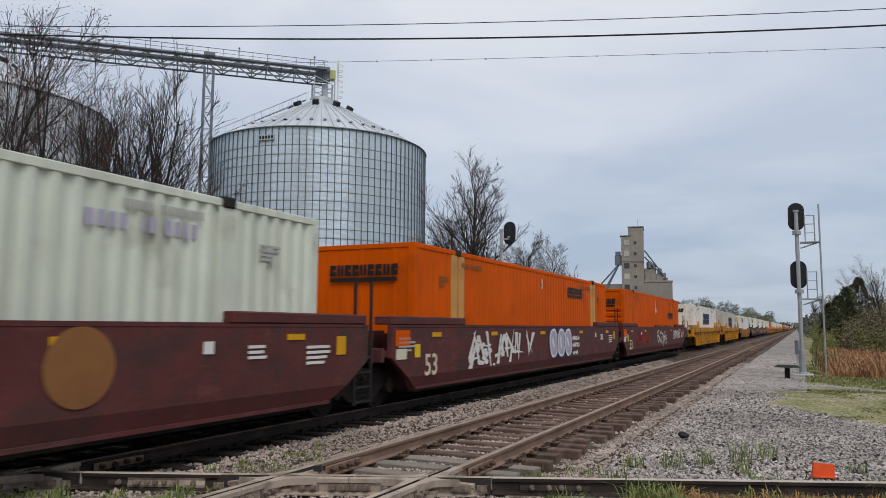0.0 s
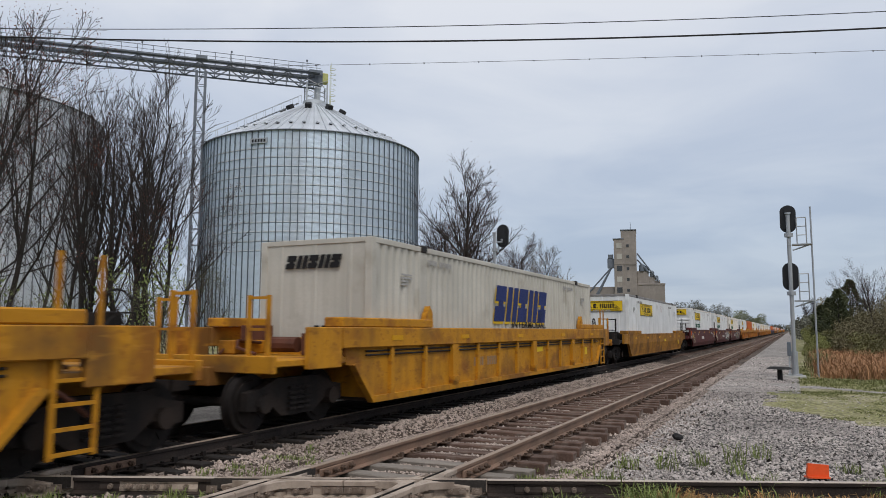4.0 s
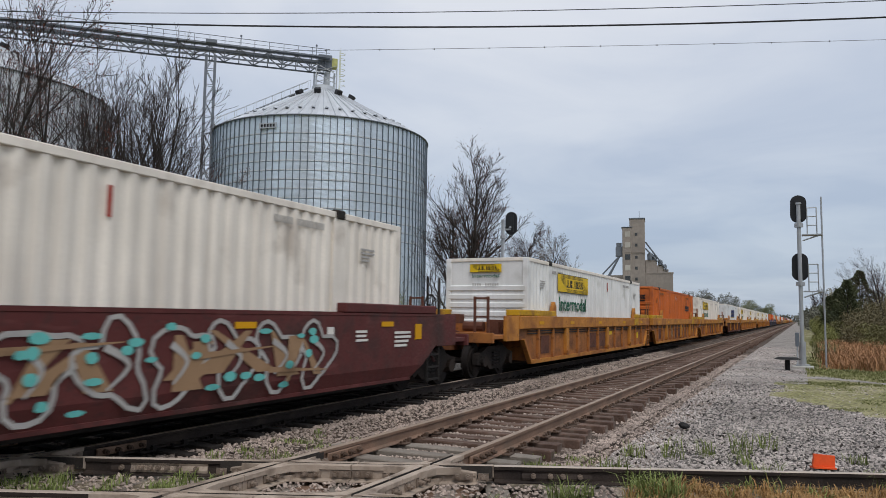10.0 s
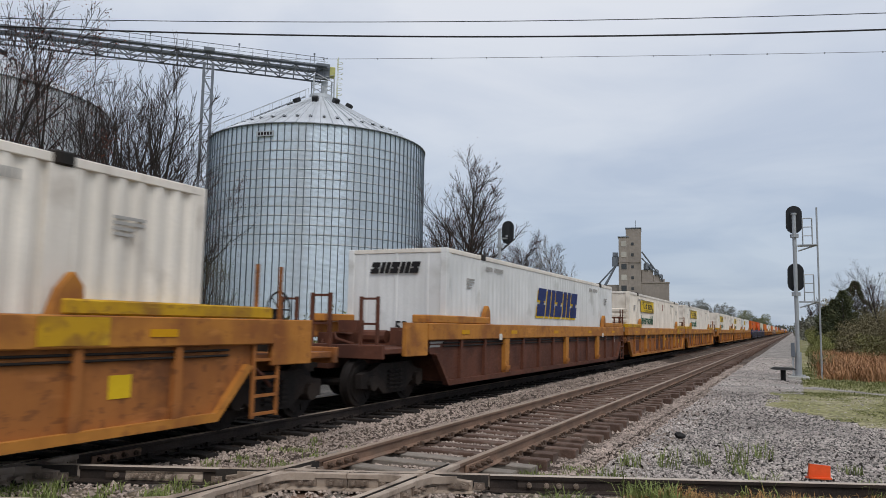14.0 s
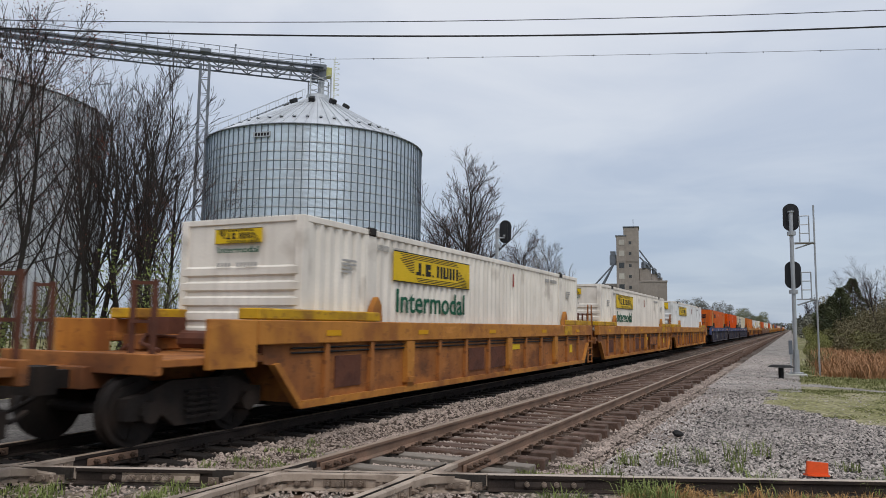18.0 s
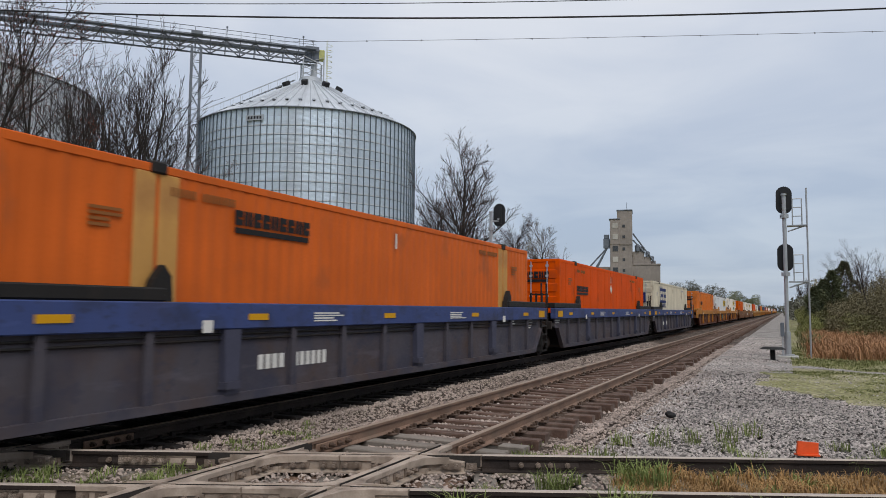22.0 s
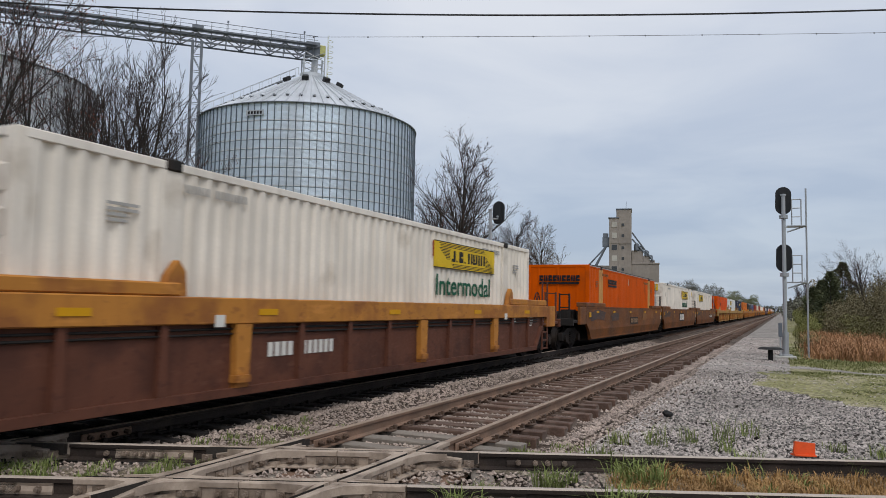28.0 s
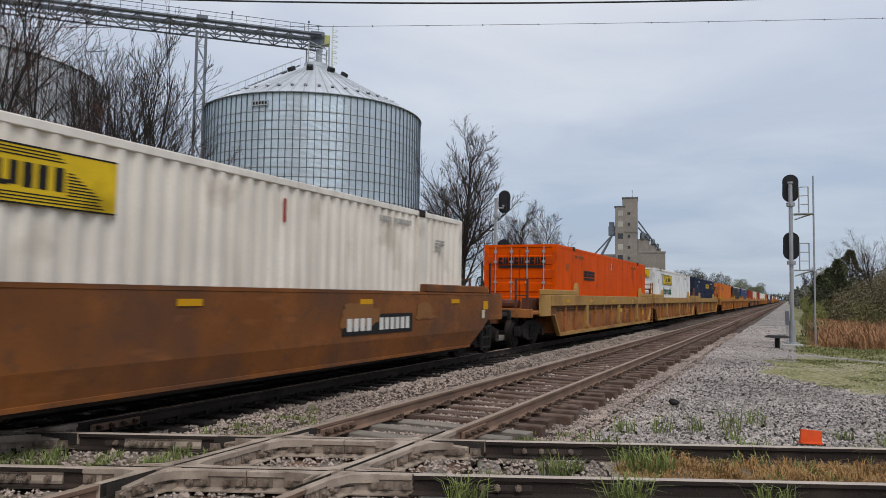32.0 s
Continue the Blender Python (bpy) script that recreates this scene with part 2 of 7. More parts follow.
M["safety_yellow"] = mat("safety_yellow", (0.42, 0.42, 0.15), rough=0.5, var=0.15, bump=0.02)
M["panel_pale"] = mat("panel_pale", (0.42, 0.40, 0.36), rough=0.8, var=0.2, scale=0.4, bump=0.0)
M["concrete_old"] = mat("concrete_old", (0.285, 0.25, 0.222), rough=0.9, var=0.22, scale=0.12, fine=1.2, bump=0.1, dirt=(0.19, 0.17, 0.155), dirt_amt=0.6, dirt_scale=0.15, streak=0.6)
M["concrete"] = mat("concrete", (0.40, 0.39, 0.36), rough=0.9, var=0.2, scale=1.5, fine=30, bump=0.3)
M["window_dark"] = mat("window_dark", (0.05, 0.055, 0.06), rough=0.3, var=0.2, bump=0.0)
M["rail_side"] = mat("rail_side", (0.235, 0.148, 0.104), rough=0.75, metal=0.25, var=0.3, scale=1.5, fine=60, bump=0.25, dirt=(0.16, 0.12, 0.09), dirt_amt=0.5)
M["rail_worn"] = mat("rail_worn", (0.44, 0.37, 0.315), rough=0.6, metal=0.15, var=0.2, scale=1.2, fine=50, bump=0.08, dirt=(0.2, 0.15, 0.115), dirt_amt=0.3)
M["rail_top"] = mat("rail_top", (0.30, 0.225, 0.172), rough=0.7, metal=0.1, var=0.2, scale=1.2, fine=50, bump=0.08, dirt=(0.16, 0.12, 0.095), dirt_amt=0.35)
# rail sides with shade painted in: below the rail heads and under the train
M["rail_shaded"] = mat("rail_shaded", (0.034, 0.024, 0.020), rough=0.8, metal=0.2, var=0.35, scale=1.5, fine=60, bump=0.25, dirt=(0.075, 0.053, 0.04), dirt_amt=0.4)
M["frog_steel"] = mat("frog_steel", (0.41, 0.33, 0.265), rough=0.65, metal=0.1, var=0.2, scale=2.5, fine=50, bump=0.2, dirt=(0.13, 0.095, 0.07), dirt_amt=0.7, dirt_scale=3.5)
M["bolt_pale"] = mat("bolt_pale", (0.24, 0.185, 0.145), rough=0.7, metal=0.15, var=0.3, scale=8, bump=0.2, dirt=(0.10, 0.07, 0.05), dirt_amt=0.6, dirt_scale=9)
M["bolt"] = mat("bolt", (0.12, 0.078, 0.056), rough=0.7, metal=0.4, var=0.3, scale=8, bump=0.3)
M["tie_wood"] = mat("tie_wood", (0.15, 0.09, 0.066), rough=0.92, var=0.4, scale=2.0, fine=30, bump=0.6, rand=0.6, dirt=(0.19, 0.16, 0.135), dirt_amt=0.4, dirt_scale=4)
# near-black sleepers and stones: the shade under the train is put into their colour
M["tie_shaded"] = mat("tie_shaded", (0.024, 0.018, 0.015), rough=0.95, var=0.4, scale=2.0, fine=30, bump=0.6, rand=0.5)
M["stone_dark_shaded"] = mat("stone_dark_shaded", (0.042, 0.033, 0.028), rough=0.95, var=0.3, scale=0.8, fine=60, bump=0.4, island=0.75)
M["tie_pale"] = mat("tie_pale", (0.26, 0.225, 0.19), rough=0.92, var=0.3, scale=2.0, fine=30, bump=0.6, rand=0.5, dirt=(0.15, 0.12, 0.1), dirt_amt=0.4, dirt_scale=4)
M["stone_brown"] = mat("stone_brown", (0.52, 0.42, 0.36), rough=0.95, var=0.3, scale=0.8, fine=60, bump=0.4, island=0.75)
M["stone_pale"] = mat("stone_pale", (0.60, 0.535, 0.495), rough=0.95, var=0.25, scale=0.35, fine=60, bump=0.4, island=0.85)
M["bark"] = mat("bark", (0.030, 0.024, 0.021), rough=0.95, var=0.35, scale=1.5, fine=25, bump=0.6)
M["twig"] = mat("twig", (0.036, 0.026, 0.023), rough=0.95, var=0.3, scale=0.6, fine=10, bump=0.0)
M["twig_grey"] = mat("twig_grey", (0.14, 0.112, 0.098), rough=0.95, var=0.3, scale=0.6, fine=10, bump=0.0)
M["bud_green"] = mat("bud_green", (0.12, 0.125, 0.045), rough=0.8, var=0.35, scale=0.5, fine=8, bump=0.0, island=0.5)
M["bud_red"] = mat("bud_red", (0.17, 0.055, 0.035), rough=0.8, var=0.3, scale=0.5, fine=8, bump=0.0, island=0.5)
M["cedar"] = mat("cedar", (0.13, 0.145, 0.072), rough=0.9, var=0.4, scale=0.6, fine=8, bump=0.0, island=0.6)
M["lime"] = mat("lime", (0.19, 0.195, 0.062), rough=0.9, var=0.3, scale=0.3, fine=2, bump=0.0, island=0.25)
M["thicket"] = mat("thicket", (0.20, 0.17, 0.092), rough=0.95, var=0.35, scale=0.15, fine=3, bump=0.0, island=0.5)
M["fresh_leaf"] = mat("fresh_leaf", (0.20, 0.24, 0.075), rough=0.85, var=0.35, scale=0.5, fine=6, bump=0.0, island=0.5)
M["leaf"] = mat("leaf", (0.175, 0.165, 0.065), rough=0.9, var=0.4, scale=0.3, fine=6, bump=0.0, island=0.6)
M["far_green"] = mat("far_green", (0.20, 0.215, 0.12), rough=0.95, var=0.35, scale=0.06, fine=0.8, bump=0.0, island=0.4)
M["far_wood"] = mat("far_wood", (0.14, 0.14, 0.11), rough=0.95, var=0.35, scale=0.06, fine=0.8, bump=0.0, island=0.5)
M["turf"] = mat("turf", (0.195, 0.205, 0.075), rough=0.9, var=0.40, scale=0.35, fine=1.2, bump=0.0, island=0.12)
M["grass"] = mat("grass", (0.23, 0.28, 0.08), rough=0.85, var=0.35, scale=0.8, fine=12, bump=0.0, island=0.6)
M["straw"] = mat("straw", (0.46, 0.27, 0.105), rough=0.9, var=0.35, scale=0.8, fine=12, bump=0.0, island=0.5)
M["sedge"] = mat("sedge", (0.44, 0.235, 0.115), rough=0.9, var=0.3, scale=0.3, fine=6, bump=0.0, island=0.5)
M["orange_plastic"] = mat("orange_plastic", (0.75, 0.09, 0.015), rough=0.5, var=0.15, scale=6, bump=0.05)
M["cable"] = mat("cable", (0.012, 0.012, 0.013), rough=0.6, var=0.1, bump=0.0)
M["cable_thin"] = mat("cable_thin", (0.10, 0.10, 0.11), rough=0.5, var=0.1, bump=0.0)
M["coal"] = mat("coal", (0.015, 0.014, 0.014), rough=0.8, var=0.3, scale=9, bump=0.4)


def ground_mat(name, stops, scale, fine, bump, dist, spots=0.0):
    """Loose ground: several colours mixed by two noises over a cell pattern of single stones or tufts."""
    m = bpy.data.materials.new(name)
    m.use_nodes = True
    nt = m.node_tree
    L = nt.links.new
    b = nt.nodes["Principled BSDF"]
    b.inputs["Roughness"].default_value = 0.95
    b.inputs["Specular IOR Level"].default_value = 0.2
    tc = nt.nodes.new("ShaderNodeTexCoord")
    vo = nt.nodes.new("ShaderNodeTexVoronoi")
    vo.inputs["Scale"].default_value = fine
    no = nt.nodes.new("ShaderNodeTexNoise")
    no.inputs["Scale"].default_value, no.inputs["Detail"].default_value = scale, 8
    rp = nt.nodes.new("ShaderNodeValToRGB")
    el = rp.color_ramp.elements
    while len(el) < len(stops):
        el.new(0.5)
    for q, (p, c) in zip(el, stops):
        q.position, q.color = p, (*c, 1)
    hs = nt.nodes.new("ShaderNodeMix")
    hs.data_type, hs.blend_type = "RGBA", "OVERLAY"
    hs.inputs["Factor"].default_value = 0.6
    bw = nt.nodes.new("ShaderNodeRGBToBW")
    for t in (vo, no):
        L(tc.outputs["Object"], t.inputs["Vector"])
    L(no.outputs["Fac"], rp.inputs[0])
    L(rp.outputs[0], hs.inputs[6])
    L(vo.outputs["Color"], bw.inputs[0])
    L(bw.outputs[0], hs.inputs[7])
    L(hs.outputs[2], b.inputs["Base Color"])
    bp = nt.nodes.new("ShaderNodeBump")
    bp.inputs["Strength"].default_value, bp.inputs["Distance"].default_value = bump, dist
    L(vo.outputs["Distance"], bp.inputs["Height"])
    bp.invert = True
    L(bp.outputs[0], b.inputs["Normal"])
    M[name] = m
    return m


# ballast and grey_gravel are darkened: shade in the gaps between stones is painted in
ground_mat("ballast", ((0.3, (0.045, 0.033, 0.027)), (0.5, (0.085, 0.063, 0.050)), (0.7, (0.16, 0.122, 0.10))), 1.1, 22, 0.9, 0.04)
ground_mat("grey_gravel", ((0.3, (0.055, 0.050, 0.046)), (0.5, (0.080, 0.073, 0.067)), (0.7, (0.15, 0.138, 0.128))), 0.5, 28, 0.9, 0.03)
ground_mat("pale_gravel", ((0.3, (0.17, 0.155, 0.143)), (0.5, (0.25, 0.228, 0.21)), (0.7, (0.33, 0.305, 0.285))), 0.8, 22, 0.9, 0.03)
ground_mat("soil", ((0.3, (0.13, 0.105, 0.075)), (0.5, (0.20, 0.165, 0.12)), (0.7, (0.27, 0.235, 0.185))), 1.5, 35, 0.8, 0.02)
ground_mat("meadow", ((0.3, (0.15, 0.15, 0.06)), (0.5, (0.20, 0.19, 0.085)), (0.7, (0.30, 0.265, 0.18))), 0.35, 14, 0.5, 0.03)

# ---- mesh helpers ----
def part(name, bm, material, parent=None, label="", m=None):
    """Links a bmesh (or a ready mesh) as one object, under a thing or a part."""
    if isinstance(bm, bpy.types.Mesh):
        me = bm
    else:
        bmesh.ops.recalc_face_normals(bm, faces=bm.faces[:])
        me = bpy.data.meshes.new(name)
        bm.to_mesh(me)
        bm.free()
    if material and not me.materials:
        me.materials.append(M[material])
    ob = new(name, me)
    if parent:
        ob.parent = parent
    if m is not None:
        ob.matrix_basis = m
    if label:
        ob["label"] = label
    return ob


def thing(name, m, label, category, group="", kind=""):
    ob = new(name)
    ob.empty_display_size = 0.2
    ob.matrix_basis = m
    return tagged(ob, label, category, group, kind)


def bx(bm, x0, x1, y0, y1, z0, z1, m=None):
    v = [bm.verts.new((x, y, z)) for z in (z0, z1) for y in (y0, y1) for x in (x0, x1)]
    if m is not None:
        for q in v:
            q.co = m @ q.co
    for f in ((0, 2, 3, 1), (4, 5, 7, 6), (0, 1, 5, 4), (2, 6, 7, 3), (0, 4, 6, 2), (1, 3, 7, 5)):
        bm.faces.new([v[i] for i in f])
    return v


def box(x0, x1, y0, y1, z0, z1, bevel=0.0):
    bm = bmesh.new()
    bx(bm, x0, x1, y0, y1, z0, z1)
    if bevel:
        bmesh.ops.bevel(bm, geom=bm.edges[:], offset=bevel, segments=1, affect="EDGES")
    return bm


def prism(bm, outline, place, a, b):
    """A flat outline pushed from a to b; place(u, v, w) gives the corner."""
    lo = [bm.verts.new(place(u, v, a)) for u, v in outline]
    hi = [bm.verts.new(place(u, v, b)) for u, v in outline]
    n = len(outline)
    bm.faces.new(lo[::-1])
    bm.faces.new(hi)
    for i in range(n):
        bm.faces.new((lo[i], lo[(i + 1) % n], hi[(i + 1) % n], hi[i]))


def YZ(u, v, w):
    return (w, u, v)


def XZ(u, v, w):
    return (u, w, v)


def XY(u, v, w):
    return (u, v, w)


def rod(bm, p, q, r, n=8, r2=None):
    p, q = Vector(p), Vector(q)
    d = (q - p).normalized()
    a = d.orthogonal().normalized()
    b = d.cross(a)
    r2 = r if r2 is None else r2
    c0 = [bm.verts.new(p + (a * math.cos(k * math.tau / n) + b * math.sin(k * math.tau / n)) * r) for k in range(n)]
    c1 = [bm.verts.new(q + (a * math.cos(k * math.tau / n) + b * math.sin(k * math.tau / n)) * r2) for k in range(n)]
    bm.faces.new(c0[::-1])
    bm.faces.new(c1)
    for k in range(n):
        bm.faces.new((c0[k], c0[(k + 1) % n], c1[(k + 1) % n], c1[k]))


def path_rod(bm, pts, r, n=6):
    """One unbroken round bar through the points."""
    pts = [Vector(p) for p in pts]
    side = (pts[1] - pts[0]).orthogonal().normalized()
    prev = first = None
    for i, p in enumerate(pts):
        d = (pts[min(i + 1, len(pts) - 1)] - pts[max(i - 1, 0)]).normalized()
        side = (side - d * side.dot(d)).normalized()
        up = d.cross(side)
        ring = [bm.verts.new(p + (side * math.cos(k * math.tau / n) + up * math.sin(k * math.tau / n)) * r) for k in range(n)]
        if prev:
            for k in range(n):
                bm.faces.new((prev[k], prev[(k + 1) % n], ring[(k + 1) % n], ring[k]))
        else:
            bm.faces.new(ring[::-1])
        prev = ring
    bm.faces.new(prev)


def folded(bm, outline, place, a, b):
    """A bent sheet: an open outline pushed from a to b."""
    lo = [bm.verts.new(place(u, v, a)) for u, v in outline]
    hi = [bm.verts.new(place(u, v, b)) for u, v in outline]
    for i in range(len(outline) - 1):
        bm.faces.new((lo[i], lo[i + 1], hi[i + 1], hi[i]))


def soup(name, verts, faces, material, smooth=False):
    me = bpy.data.meshes.new(name)
    me.from_pydata(verts, [], faces)
    me.materials.append(M[material])
    if smooth:
        me.shade_smooth()
    return me


TEXTS = {}


def text_mesh(words, height, width=None):
    """Letters of the built-in font as a thin mesh; x runs along the line, centred; capitals about height tall."""
    key = (words, height, width)
    if key not in TEXTS:
        cu = bpy.data.curves.new("letters", "FONT")
        cu.body, cu.align_x, cu.align_y = words, "CENTER", "CENTER"
        cu.extrude, cu.offset = 0.003, 0.012
        cu.resolution_u = 3
        ob = bpy.data.objects.new("letters", cu)
        scene.collection.objects.link(ob)
        me = bpy.data.meshes.new_from_object(ob.evaluated_get(bpy.context.evaluated_depsgraph_get()))
        bpy.data.objects.remove(ob)
        co = np.empty(len(me.vertices) * 3, np.float32)
        me.vertices.foreach_get("co", co)
        co = co.reshape(-1, 3)
        lo, hi = co.min(0), co.max(0)
        co[:, 0] = (co[:, 0] - (lo[0] + hi[0]) / 2) * ((width / (hi[0] - lo[0])) if width else height / (hi[1] - lo[1]))
        co[:, 1] = (co[:, 1] - (lo[1] + hi[1]) / 2) * (height / (hi[1] - lo[1]))
        me.vertices.foreach_set("co", co.ravel())
        me.update()
        TEXTS[key] = me
    return TEXTS[key].copy()


# poses for flat marks: on a side that faces +x, and on an end that faces -y
SIDE = Matrix(((0, 0, 1, 0), (1, 0, 0, 0), (0, 1, 0, 0), (0, 0, 0, 1)))
END = Matrix(((1, 0, 0, 0), (0, 0, -1, 0), (0, 1, 0, 0), (0, 0, 0, 1)))


def on_side(x, y, z):
    return Matrix.Translation((x, y, z)) @ SIDE


def on_end(x, y, z):
    return Matrix.Translation((x, y, z)) @ END


def slab(w, h, t=0.004):
    bm = bmesh.new()
    bx(bm, -w / 2, w / 2, -h / 2, h / 2, -t, t)
    return bm


def bars(widths, h, gap, slant=0.0, t=0.004):
    """A row of upright blocks, as wide as a line of writing."""
    bm = bmesh.new()
    total = sum(abs(w) for w in widths) + gap * (len(widths) - 1)
    x = -total / 2
    for w in widths:
        if w > 0:
            prism(bm, [(x - slant / 2, -h / 2), (x + w - slant / 2, -h / 2), (x + w + slant / 2, h / 2), (x + slant / 2, h / 2)], XY, -t, t)
        x += abs(w) + gap
    return bm


def lines(w, h, n, t=0.004, seed=0):
    """A block of n short lines, as small stencilled writing shows from afar."""
    rng = random.Random(seed)
    bm = bmesh.new()
    for i in range(n):
        y = h / 2 - (i + 0.5) * h / n
        x1 = -w / 2 + w * rng.uniform(0.6, 1.0)
        bx(bm, -w / 2, x1, y - h / n * 0.28, y + h / n * 0.28, -t, t)
    return bm


def ribbon(bm, pts, wide, z):
    """A flat sprayed line through the points; wide gives its half width along the run."""
    pts = [Vector((*q, 0)) for q in pts]
    n, prev = len(pts) - 1, None
    for k, q in enumerate(pts):
        d = (pts[min(k + 1, n)] - pts[max(k - 1, 0)]).normalized()
        o = Vector((-d.y, d.x, 0)) * wide(k / n)
        cur = [bm.verts.new(q + o + Vector((0, 0, z))), bm.verts.new(q - o + Vector((0, 0, z)))]
        if prev:
            bm.faces.new((prev[0], cur[0], cur[1], prev[1]))
        prev = cur


def curve_through(keys, steps=6):
    """A smooth run through the key points."""
    out = []
    for i in range(len(keys) - 1):
        p0, p1, p2, p3 = (Vector(keys[max(0, min(len(keys) - 1, i + k))]) for k in (-1, 0, 1, 2))
        for k in range(steps):
            t = k / steps
            out.append(0.5 * (2 * p1 + (p2 - p0) * t + (2 * p0 - 5 * p1 + 4 * p2 - p3) * t * t + (3 * p1 - p0 - 3 * p2 + p3) * t ** 3))
    return out + [Vector(keys[-1])]


def script(seed, w, h, n, thick, t=0.005):
    """Sprayed handstyle: one looping line per letter with tails at both ends."""
    rng = random.Random(seed)
    bm = bmesh.new()
    step = w / n
    for i in range(n):
        x = -w / 2 + (i + 0.5) * step
        a0, turns = rng.uniform(0, math.tau), rng.choice((-1, 1)) * rng.uniform(0.9, 1.6) * math.tau
        y0, y1 = h * rng.uniform(0.12, 0.30), -h * rng.uniform(0.12, 0.30)
        rx, ry = step * rng.uniform(0.35, 0.6), h * rng.uniform(0.16, 0.26)
        keys = [(x - step * rng.uniform(0.2, 0.7), h * rng.uniform(0.2, 0.5))]
        for k in range(11):
            f = k / 10
            keys.append((x + rx * math.cos(a0 + turns * f) + step * 0.25 * (f - 0.5), y0 + (y1 - y0) * f + ry * math.sin(a0 + turns * f)))
        keys.append((x + step * rng.uniform(-0.3, 0.6), -h * rng.uniform(0.3, 0.5)))
        ribbon(bm, curve_through(keys, 4), lambda f: thick * (0.5 + 0.5 * math.sin(math.pi * f)), t + i * 0.0003)
    return bm


def shards(seed, w, h, n, t=0.005):
    """Wildstyle letters: slanting pointed wedges that lean against each other, with bars across."""
    rng = random.Random(seed)
    bm = bmesh.new()
    step = w / n
    for i in range(n):
        x = -w / 2 + (i + 0.5) * step
        for k in range(3):
            lean = rng.choice((-1, 1)) * rng.uniform(0.05, 0.42) * step
            a, b = rng.uniform(0.08, 0.20) * step, rng.uniform(0.0, 0.06) * step
            o = rng.uniform(-0.45, 0.45) * step
            lo, hi = -h / 2 * rng.uniform(0.4, 1), h / 2 * rng.uniform(0.5, 1)
            if rng.random() < 0.4:
                a, b = b, a
            z = t + (3 * i + k) * 0.0003
            v = [bm.verts.new(q) for q in ((x + o - lean - a, lo, z), (x + o - lean + a, lo, z), (x + o + lean + b + 0.01, hi, z), (x + o + lean - b - 0.01, hi, z))]
            bm.faces.new(v)
        if rng.random() < 0.5:
            y = rng.uniform(-0.3, 0.3) * h
            ribbon(bm, [(x - step * 0.6, y), (x + step * 0.5, y + rng.uniform(-0.12, 0.12) * h)], lambda f: 0.035 * (1.2 - f), t + 0.012 + i * 0.0003)
    return bm


def dabs(seed, w, h, n, t=0.006):
    """Loose dabs of a second colour: short soft-edged ovals."""
    rng = random.Random(seed)
    bm = bmesh.new()
    for i in range(n):
        cx, cy = rng.uniform(-0.5, 0.5) * w, rng.uniform(-0.5, 0.5) * h
        a, b = rng.uniform(0.07, 0.15), rng.uniform(0.03, 0.07)
        bm.faces.new([bm.verts.new((cx + a * math.cos(q * math.tau / 12) * rng.uniform(0.8, 1.1), cy + b * math.sin(q * math.tau / 12), t + i * 0.0002)) for q in range(12)])
    return bm


def throwup(seed, w, h, n, thick, t=0.005):
    """Rounded outline letters: closed loops that overlap."""
    rng = random.Random(seed)
    bm = bmesh.new()
    step = w / n
    for i in range(n):
        x = -w / 2 + (i + 0.5) * step
        lean, ph = rng.uniform(-0.3, 0.3), rng.uniform(0, 6)
        pts = []
        for k in range(25):
            a = k * math.tau / 24
            r = 1 + 0.28 * math.sin(3 * a + ph) + 0.10 * math.sin(5 * a)
            py = math.sin(a) * r * h * 0.42
            pts.append((x + math.cos(a) * r * step * 0.45 + lean * py, py))
        ribbon(bm, pts, lambda f: thick, t + i * 0.0004)
        ribbon(bm, curve_through([(x - 0.15 * step, 0.2 * h), (x + rng.uniform(0, 0.3) * step, 0), (x - 0.1 * step, -0.25 * h)]), lambda f: thick * 1.6 * (1 - f * 0.7), t + 0.008 + i * 0.0004)
    return bm


SPRAYS = {"script": script, "shards": shards, "dabs": dabs, "throwup": throwup}

# ---- setting: ground, ballast, tracks ----
# y runs along the two main tracks, z = 0 is the top of the rails
NEAR_X, TRAIN_X = -4.25, -8.25
PSI = radians(24.12)
CROSS_D = Vector((math.cos(PSI), math.sin(PSI), 0))
CROSS_N = Vector((-math.sin(PSI), math.cos(PSI), 0))
CROSS_O = CROSS_N * 7.148
HALF = 0.755


def cross_at(x):
    """The point of the crossing track's centre line at that x."""
    s = (x - CROSS_O.x) / CROSS_D.x
    return CROSS_O + CROSS_D * s


def grid_sheet(name, xs, ys, height, material, label, category):
    verts = [(x, y, height(x, y)) for y in ys for x in xs]
    nx = len(xs)
    faces = [(j * nx + i, j * nx + i + 1, (j + 1) * nx + i + 1, (j + 1) * nx + i) for j in range(len(ys) - 1) for i in range(nx - 1)]
    ob = new(name, soup(name, verts, faces, material, True))
    return tagged(ob, label, category, kind="structure")


def spread(lo, hi, mid, fine, grow=1.35):
    """Coordinates that are close together round mid and widen towards lo and hi."""
    a, s = [mid], fine
    while a[-1] < hi:
        a.append(min(hi, a[-1] + s))
        s *= grow if a[-1] > mid + fine * 20 else 1
    b, s = [mid], fine
    while b[-1] > lo:
        b.append(max(lo, b[-1] - s))
        s *= grow if b[-1] < mid - fine * 20 else 1
    return b[:0:-1] + a


def land(x, y):
    z = -0.52 + 0.05 * noise.noise((x * 0.15, y * 0.15, 0))
    if x > 1.0:
        z += 0.22
    if -11 < x < -1.5:
        z -= 0.25
    return z - 0.02


grid_sheet("ground", spread(-2500, 2500, 0, 1.0), spread(-1500, 4800, 20, 1.0), land, "meadow", "rough spring meadow, patchy green and straw brown", "ground")


